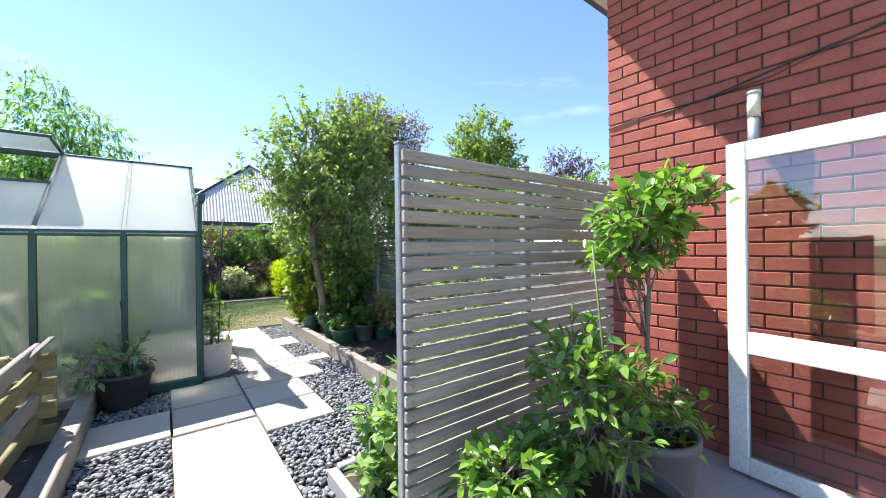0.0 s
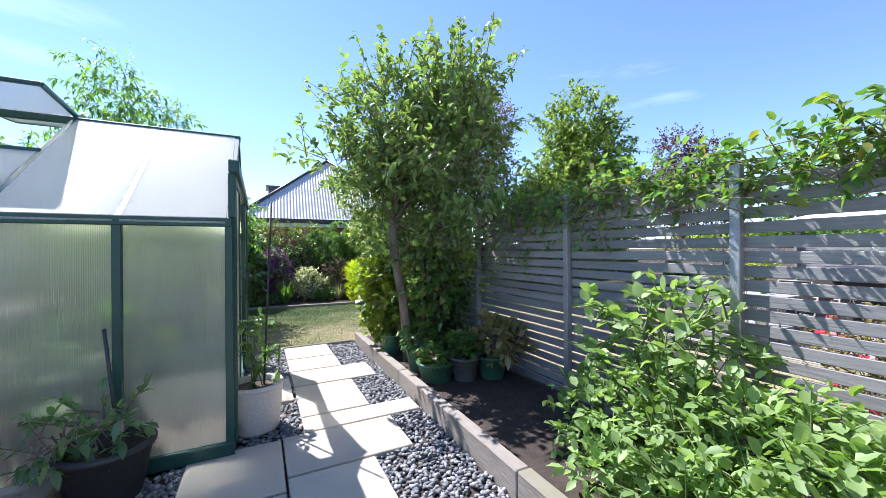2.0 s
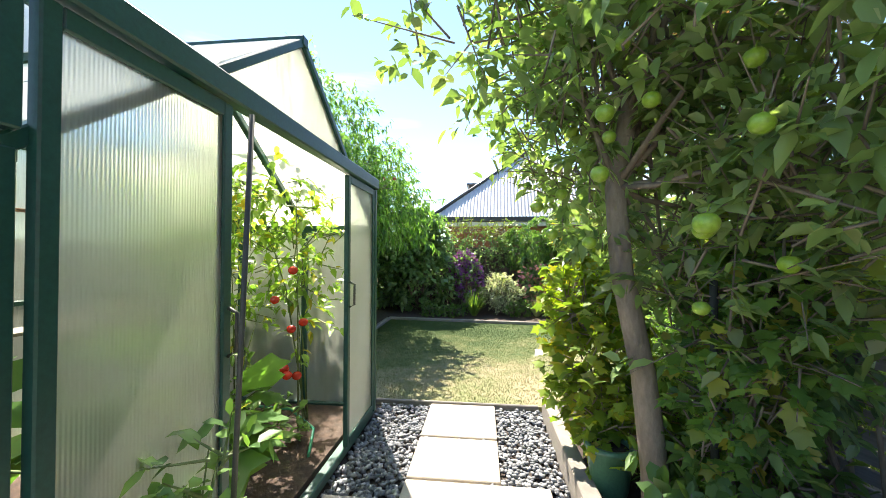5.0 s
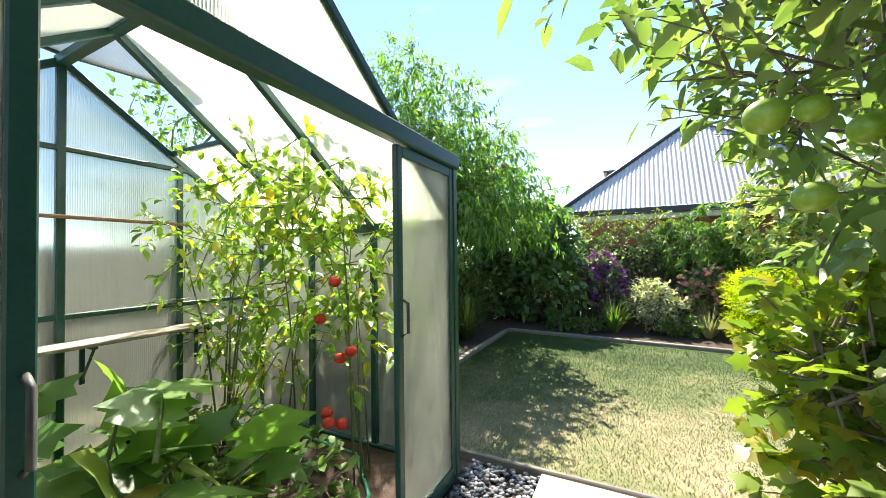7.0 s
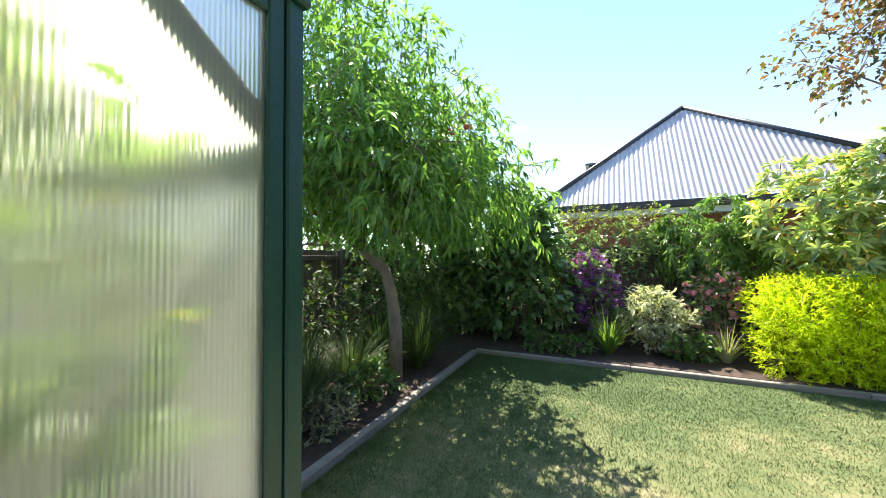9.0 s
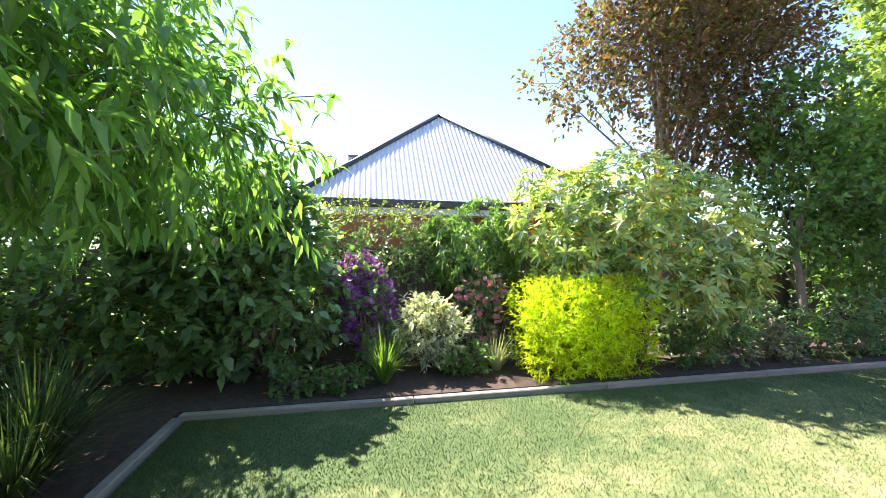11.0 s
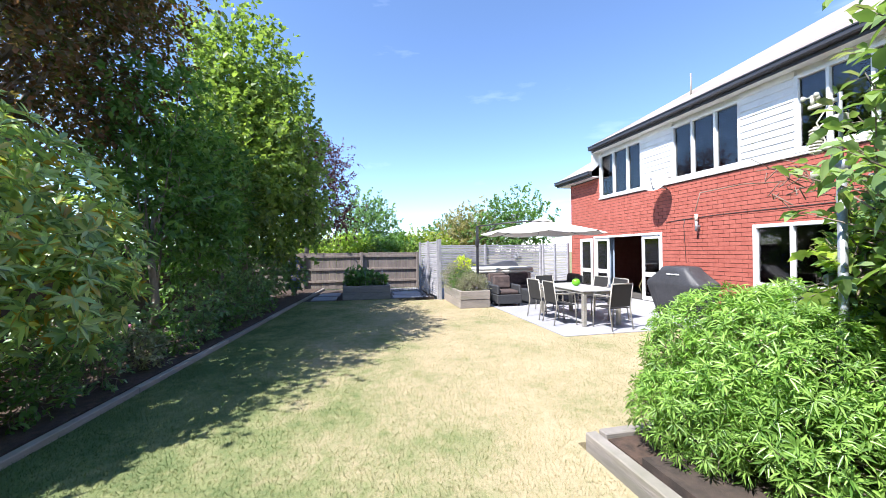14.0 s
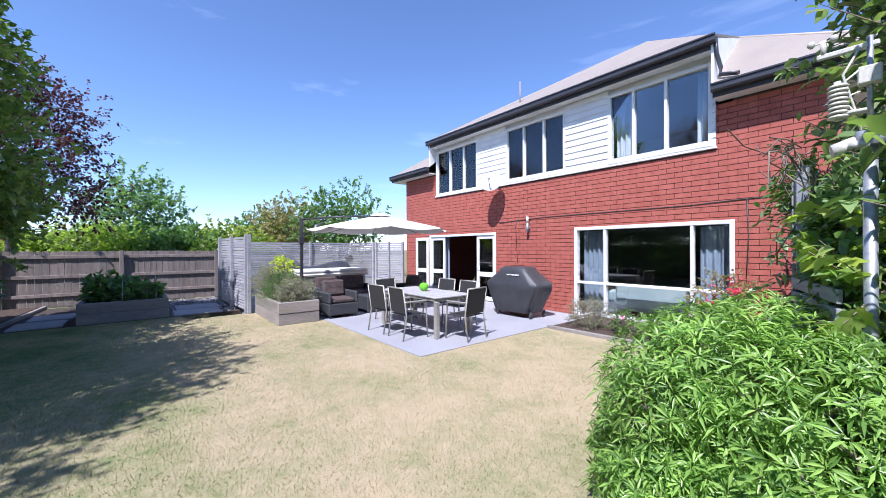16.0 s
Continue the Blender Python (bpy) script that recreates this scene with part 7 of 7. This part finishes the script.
first = dining_chair((8.85, 5.98), -92)
for at, turn in (((9.55, 6.0), -86), ((10.45, 5.35), 182), ((9.0, 4.62), 88), ((9.7, 4.6), 93), ((8.12, 5.25), 8)):
    copy_thing(first, pose(at[0], at[1], 0.008, 0, 0, turn))
m = Mesh()
ball(m, (9.3, 5.3, 0.83), 0.095, 14)
bowl = thing("apple_ornament", (9.3, 5.3, 0.74), "glossy green apple ornament on the table", "ornament")
part("body", m, plain("apple_green_glaze", (0.16, 0.55, 0.02), 0.2), bowl)
m = Mesh()
m.rod([(9.3, 5.3, 0.9), (9.31, 5.3, 0.95)], 0.006, 6)
part("stalk", m, DARKSTAKE, bowl)

# ---- barbecue under its cover ----
COVER = surf("black_vinyl_cover", (0.035, 0.036, 0.04), (0.05, 0.05, 0.055), 4.0, 30.0, 0.5, 0, 0.5)
bq = thing("barbecue", (8.85, 2.75, 0.008), "barbecue under a fitted black vinyl cover on castors", "barbecue")
sec = [(0.12, 0.50, 0.30), (0.14, 0.54, 0.32), (0.36, 0.62, 0.35), (0.60, 0.75, 0.37), (0.72, 0.79, 0.38), (0.77, 0.79, 0.37), (0.82, 0.74, 0.36), (1.05, 0.44, 0.29), (1.13, 0.38, 0.26), (1.16, 0.33, 0.22), (1.17, 0.1, 0.06)]
v, f = [], []
N = 44
rngb = np.random.default_rng(4)
for k, (z, hx, hy) in enumerate(sec):
    for i in range(N):
        a = 2 * math.pi * i / N
        c, s = math.cos(a), math.sin(a)
        e = 0.42
        fold = 1 + (0.05 if k < 4 else 0.018) * math.sin(i * 3.1 + k) * math.sin(i * 1.3)
        v.append((8.95 + hx * math.copysign(abs(c) ** e, c) * fold, 2.75 + hy * math.copysign(abs(s) ** e, s) * fold, z))
for k in range(len(sec) - 1):
    for i in range(N):
        f.append((k * N + i, k * N + (i + 1) % N, (k + 1) * N + (i + 1) % N, (k + 1) * N + i))
f.append(tuple((len(sec) - 1) * N + i for i in range(N)))
m = Mesh()
m.add(v, f)
m.smooth = True
part("cover", m, COVER, bq)
m = Mesh()
for i in range(9):
    m.box((8.67 + i * 0.04, 3.083, 0.97), (8.70 + i * 0.04, 3.088, 1.0))
lab = part("lettering", m, WHITE, bq, "small pale lettering bars")
lab.matrix_basis = Matrix.Identity(4)
for x, y in ((9.35, 3.0), (8.40, 3.0), (9.35, 2.5), (8.40, 2.5)):
    m = Mesh()
    m.rod([(x - 0.02, y, 0.065), (x + 0.02, y, 0.065)], 0.055, 16)
    m.box((x - 0.025, y - 0.015, 0.06), (x + 0.025, y + 0.015, 0.16))
    part("castor", m, POTD, bq)

# ---- rattan lounge set ----
RATTAN = surf("dark_woven_rattan", (0.03, 0.031, 0.034), (0.05, 0.052, 0.057), 30.0, 120.0, 0.6, 0, 0.9)
CUSH = surf("brown_striped_cushion", (0.05, 0.035, 0.034), (0.11, 0.08, 0.07), 6.0, 50.0, 0.9, 0, 0.3, (9, 1, 1))


def lounge(x0, y0, x1, y1, back, label, cushions=1):
    """A low rattan seat with arms; back: side of the backrest ('x+', 'y-')."""
    t = thing("rattan_sofa", ((x0 + x1) / 2, (y0 + y1) / 2, 0.008), label, "sofa", "rattan lounge set")
    m = Mesh()
    m.box((x0, y0, 0.08), (x1, y1, 0.34), 0.02)
    part("base", m, RATTAN, t)
    for x in (x0 + 0.04, x1 - 0.08):
        for y in (y0 + 0.04, y1 - 0.08):
            m = Mesh()
            m.box((x, y, 0.008), (x + 0.04, y + 0.04, 0.08))
            part("leg", m, RATTAN, t)
    m = Mesh()
    if back == "x+":
        m.box((x1 - 0.09, y0 + 0.08, 0.34), (x1, y1 - 0.08, 0.80), 0.03)
        arms = (((x0, y0, 0.34), (x1, y0 + 0.08, 0.60)), ((x0, y1 - 0.08, 0.34), (x1, y1, 0.60)))
    else:
        m.box((x0 + 0.08, y0, 0.34), (x1 - 0.08, y0 + 0.09, 0.80), 0.03)
        arms = (((x0, y0, 0.34), (x0 + 0.08, y1, 0.60)), ((x1 - 0.08, y0, 0.34), (x1, y1, 0.60)))
    part("backrest", m, RATTAN, t)
    for a, b in arms:
        m = Mesh()
        m.box(a, b, 0.03)
        part("arm", m, RATTAN, t)
    for i in range(cushions):
        m = Mesh()
        if back == "x+":
            w = (y1 - y0 - 0.16) / cushions
            m.box((x0 + 0.02, y0 + 0.08 + i * w, 0.345), (x1 - 0.1, y0 + 0.07 + (i + 1) * w, 0.45), 0.035)
            part("seat_cushion", m, CUSH, t)
            m = Mesh()
            m.box((-0.07, 0, 0), (0.07, w - 0.02, 0.4), 0.05, pose(x1 - 0.17, y0 + 0.09 + i * w, 0.45, 0, 10, 0))
        else:
            w = (x1 - x0 - 0.16) / cushions
            m.box((x0 + 0.08 + i * w, y0 + 0.1, 0.345), (x0 + 0.07 + (i + 1) * w, y1 - 0.02, 0.45), 0.035)
            part("seat_cushion", m, CUSH, t)
            m = Mesh()
            m.box((0, -0.07, 0), (w - 0.02, 0.07, 0.4), 0.05, pose(x0 + 0.09 + i * w, y0 + 0.18, 0.45, 10, 0, 0))
        part("back_cushion", m, CUSH, t)
    return t


lounge(11.35, 5.72, 12.1, 6.45, "x+", "dark rattan armchair with brown striped cushions")
lounge(12.5, 4.6, 13.25, 6.2, "x+", "dark rattan two-seat sofa with brown striped cushions", 2)
lounge(11.6, 3.55, 12.4, 4.25, "y-", "dark rattan armchair by the patio door")
m = Mesh()
m.box((11.5, 4.75, 0.02), (12.2, 5.4, 0.42), 0.02)
solo("rattan_table", m, RATTAN, "low dark rattan table between the lounge seats", "table")

# ---- spa pool ----
spa = thing("spa_pool", (15.2, 5.1, 0.008), "pale acrylic spa pool with its cover half folded", "spa pool")
m = Mesh()
m.box((14.15, 4.05, 0.008), (16.25, 6.15, 0.78), 0.06)
part("cabinet", m, surf("taupe_cabinet", (0.42, 0.37, 0.31), (0.36, 0.32, 0.27), 2.0, 40.0, 0.6, 0, 0.3, (6, 6, 0.3)), spa)
m = Mesh()
m.box((14.08, 3.98, 0.78), (16.32, 6.22, 0.88), 0.045)
part("rim", m, plain("cream_acrylic", (0.72, 0.70, 0.64), 0.3), spa)
m = Mesh()
m.box((14.1, 4.0, 0.885), (15.25, 6.2, 0.97), 0.03)
part("cover_half", m, plain("white_spa_cover", (0.68, 0.67, 0.64), 0.6), spa)
v, f = [], []
for i in range(13):
    for k in range(9):
        a, b = i / 12, k / 8
        v.append((15.3 + 0.95 * a, 4.0 + 2.1 * b, 0.89 + 0.26 * math.sin(math.pi * a) * (0.75 + 0.25 * math.sin(5 * b + 2 * a)) + 0.03 * math.sin(9 * b)))
for i in range(12):
    for k in range(8):
        f.append((i * 9 + k, (i + 1) * 9 + k, (i + 1) * 9 + k + 1, i * 9 + k + 1))
m = Mesh()
m.add(v, f)
m.smooth = True
part("folded_cover", m, COVER, spa, "black folded cover")

# ---- cantilever umbrella ----
CANVAS = surf("cream_canvas", (0.74, 0.71, 0.64), (0.69, 0.66, 0.6), 1.5, 80.0, 0.9, 0, 0.2)
um = thing("cantilever_umbrella", (14.0, 6.35, 0.008), "cream cantilever umbrella on a dark grey pole", "umbrella")
PX, PY = 13.62, 6.30
CXU, CYU, CZU = 12.35, 4.55, 2.12
m = Mesh()
m.box((PX - 0.4, PY - 0.4, 0.008), (PX + 0.4, PY + 0.4, 0.07), 0.02)
part("base_plate", m, GUTTER, um)
m = Mesh()
m.box((PX - 0.04, PY - 0.04, 0.07), (PX + 0.04, PY + 0.04, 2.44), 0.008)
part("pole", m, GUTTER, um)
m = Mesh()
m.box((PX - 0.06, PY - 0.06, 1.75), (PX + 0.06, PY + 0.06, 1.95), 0.01)
part("crank_box", m, GUTTER, um)
m = Mesh()
m.rod([(PX, PY, 2.42), ((PX + CXU) / 2, (PY + CYU) / 2, 2.5), (CXU, CYU, CZU + 0.40)], 0.022, 8)
part("arm", m, GUTTER, um)
m = Mesh()
m.rod([(PX, PY, 1.9), ((PX + CXU) / 2 + 0.3, (PY + CYU) / 2 + 0.3, 2.42)], 0.02, 8)
part("brace", m, GUTTER, um)
R = 1.95
ring = [(CXU + R * math.cos(2 * math.pi * (i + 0.5) / 8), CYU + R * math.sin(2 * math.pi * (i + 0.5) / 8), CZU) for i in range(8)]
v, f = [], []
S = 6
for i in range(8):
    p, q = Vector(ring[i]), Vector(ring[(i + 1) % 8])
    for j in range(S + 1):
        for k in range(S + 1):
            r = 0.16 + 0.84 * j / S
            e = p.lerp(q, k / S)
            c = Vector((CXU, CYU, 0))
            w = Vector((e.x, e.y, 0)).lerp(c, 1 - r)
            sag = 0.06 * math.sin(math.pi * k / S) * r
            v.append((w.x, w.y, CZU + 0.40 * (1 - r ** 1.15) - sag))
    o = i * (S + 1) ** 2
    for j in range(S):
        for k in range(S):
            a = o + j * (S + 1) + k
            f.append((a, a + 1, a + S + 2, a + S + 1))
m = Mesh()
m.add(v, f)
m.add([(a, b, c - 0.006) for a, b, c in v], [q[::-1] for q in f])
can = part("canopy", m, CANVAS, um, "cream octagonal canvas")
m = Mesh()
m.lathe([(0.0, 0.12), (0.05, 0.115), (0.28, 0.03), (0.36, 0.0)], (CXU, CYU, CZU + 0.37), 8)
part("vent", m, CANVAS, can)
for p in ring:
    m = Mesh()
    m.rod([(CXU, CYU, CZU + 0.33), (p[0], p[1], CZU - 0.02)], 0.009, 6)
    part("rib", m, GUTTER, um)

# ---- spa screen ----
ss = thing("spa_screen", (15.4, 7.7, 0), "silver-grey horizontal-slat screen round the spa", "screen", kind="structure")


def slat_run(p, q, z1, n):
    p, q = Vector((*p, 0)), Vector((*q, 0))
    L = (q - p).length
    ang = math.degrees(math.atan2(q.y - p.y, q.x - p.x))
    h = (z1 - 0.06) / n
    me = Mesh().box((0, -0.012, 0), (L, 0.012, h * 0.78), 0.004).data("slat")
    me.materials.append(SLATG)
    for i in range(n):
        piece("slat", me, pose(p.x, p.y, 0.05 + i * h, 0, 0, ang), ss)
    for s in (0.02, 0.5, 0.98):
        m = Mesh()
        c = p.lerp(q, s)
        m.box((-0.04, -0.09, 0), (0.04, -0.014, z1 + 0.02), 0.006, pose(c.x, c.y, 0, 0, 0, ang))
        part("post", m, SLATG, ss)


slat_run((16.5, 7.80), (13.46, 7.64), 1.95, 26)
slat_run((17.0, 7.6), (17.0, 2.15), 1.86, 25)
slat_run((16.95, 2.1), (15.4, 1.75), 1.86, 25)
m = Mesh()
m.box((13.41, 7.60, 0), (13.46, 7.69, 1.98), 0.006)
part("post", m, SLATG, ss)
m = Mesh()
for s in (-1, 1):
    m.add([(16.96, 5.9, 1.62), (16.95, 5.75 + s * 0.09, 1.45), (16.95, 5.5 + s * 0.13, 1.22), (16.95, 5.28 + s * 0.05, 1.02), (16.96, 5.2, 0.95)], [(0, 1, 2, 3, 4) if s > 0 else (4, 3, 2, 1, 0)])
m.rod([(16.94, 5.95, 1.68), (16.94, 5.5, 1.24), (16.94, 5.15, 0.9)], 0.008, 6)
solo("wall_ornament", m, STEEL, "grey metal feather ornament on the spa screen", "ornament")
m = Mesh()
for i in range(10):
    a = i * 0.628
    m.rod([(16.94, 3.4, 1.35), (16.94, 3.4 + 0.16 * math.cos(a), 1.35 + 0.16 * math.sin(a))], 0.014, 5)
solo("wall_ornament", m, STEEL, "grey metal flower ornament on the spa screen", "ornament")


# ---- raised timber beds ----
def raised_bed(name, x0, y0, x1, y1, rows_n, h, label, inner=0.09):
    t = thing(name, ((x0 + x1) / 2, (y0 + y1) / 2, 0), label, "raised bed")
    for i in range(rows_n):
        z0, z1 = i * h, (i + 1) * h - 0.006
        lap = inner if i % 2 else 0.0
        for a, b in (((x0, y0), (x0 + inner, y1)), ((x1 - inner, y0), (x1, y1)), ((x0 + inner + 0.002, y0), (x1 - inner - 0.002, y0 + inner)), ((x0 + inner + 0.002, y1 - inner), (x1 - inner - 0.002, y1))):
            m = Mesh()
            m.box((a[0], a[1], z0), (b[0], b[1], z1), 0.008, pose(random.uniform(-0.006, 0.006), random.uniform(-0.006, 0.006), 0))
            part("sleeper", m, SLEEPER, t)
    m = Mesh()
    m.box((x0 + inner, y0 + inner, 0), (x1 - inner, y1 - inner, rows_n * h - 0.06))
    part("soil", m, SOIL, t)
    return t


raised_bed("raised_bed", 11.36, 6.66, 13.40, 7.52, 2, 0.24, "weathered sleeper planter full of lavender")
raised_bed("raised_bed", 14.15, 9.22, 15.75, 10.78, 2, 0.23, "weathered sleeper raised bed with vegetables")
shrub("lavender", (11.8, 7.05, 0.42), [(0, 0, 0.2, 0.36, 0.36, 0.24)], 420, 8, 0.07, 0.13, L_GREY, "rounded grey-green lavender at the planter corner", "lavender", 0.18, 10, 0.006, up=0.1, flowers=(F_LAV, 110, 0.03, "blossom"))
shrub("lavender", (12.4, 7.15, 0.42), [(0, 0, 0.28, 0.36, 0.36, 0.3)], 420, 8, 0.07, 0.14, L_MID, "green trailing herb in the planter", "herb", 0.16, 10, 0.006, up=0.2, hang=0.3)
shrub("lavender", (12.95, 7.2, 0.42), [(0, 0, 0.35, 0.4, 0.36, 0.35)], 460, 8, 0.07, 0.12, L_GREY, "tall faded lavender in the planter", "lavender", 0.22, 10, 0.006, up=0.1, flowers=(F_LAV, 260, 0.035, "blossom"))
shrub("golden_shrub", (13.15, 6.95, 0.42), [(0, 0, 0.6, 0.3, 0.25, 0.35)], 130, 7, 0.07, 0.5, L_GOLD, "yellow-green shrub at the back of the planter", twig=0.14, stems=6, stem_r=0.01)
shrub("vegetables", (14.9, 10.0, 0.4), [(0.1, 0.1, 0.2, 0.6, 0.6, 0.25), (-0.3, -0.3, 0.15, 0.4, 0.4, 0.2), (0, 0.4, 0.35, 0.35, 0.3, 0.25)], 220, 6, 0.13, 0.6, L_MID, "mixed leafy vegetables in the raised bed", "vegetables", 0.15, 9, 0.006, up=0.6)
m = Mesh()
for y in (9.45, 10.05):
    m.rod([(14.25, y, 0.4)] + [(14.95 - 0.7 * math.cos(math.pi * i / 10), y, 0.4 + 0.55 * math.sin(math.pi * i / 10)) for i in range(1, 10)] + [(15.65, y, 0.4)], 0.008, 6)
solo("bed_hoop", m, STEEL, "thin wire hoops over the raised bed", "hoop")
for x0, y0, x1, y1 in ((14.25, 8.1, 15.1, 9.1), (15.2, 8.0, 16.1, 9.0), (14.3, 11.0, 15.2, 11.8), (15.4, 10.95, 16.3, 11.7)):
    m = Mesh()
    m.box((x0, y0, -0.03), (x1, y1, 0.018), 0.006)
    solo("stepping_slab", m, PATIO, "grey concrete slab set beside the raised bed", "paving slab", "slabs by the raised bed", "structure")
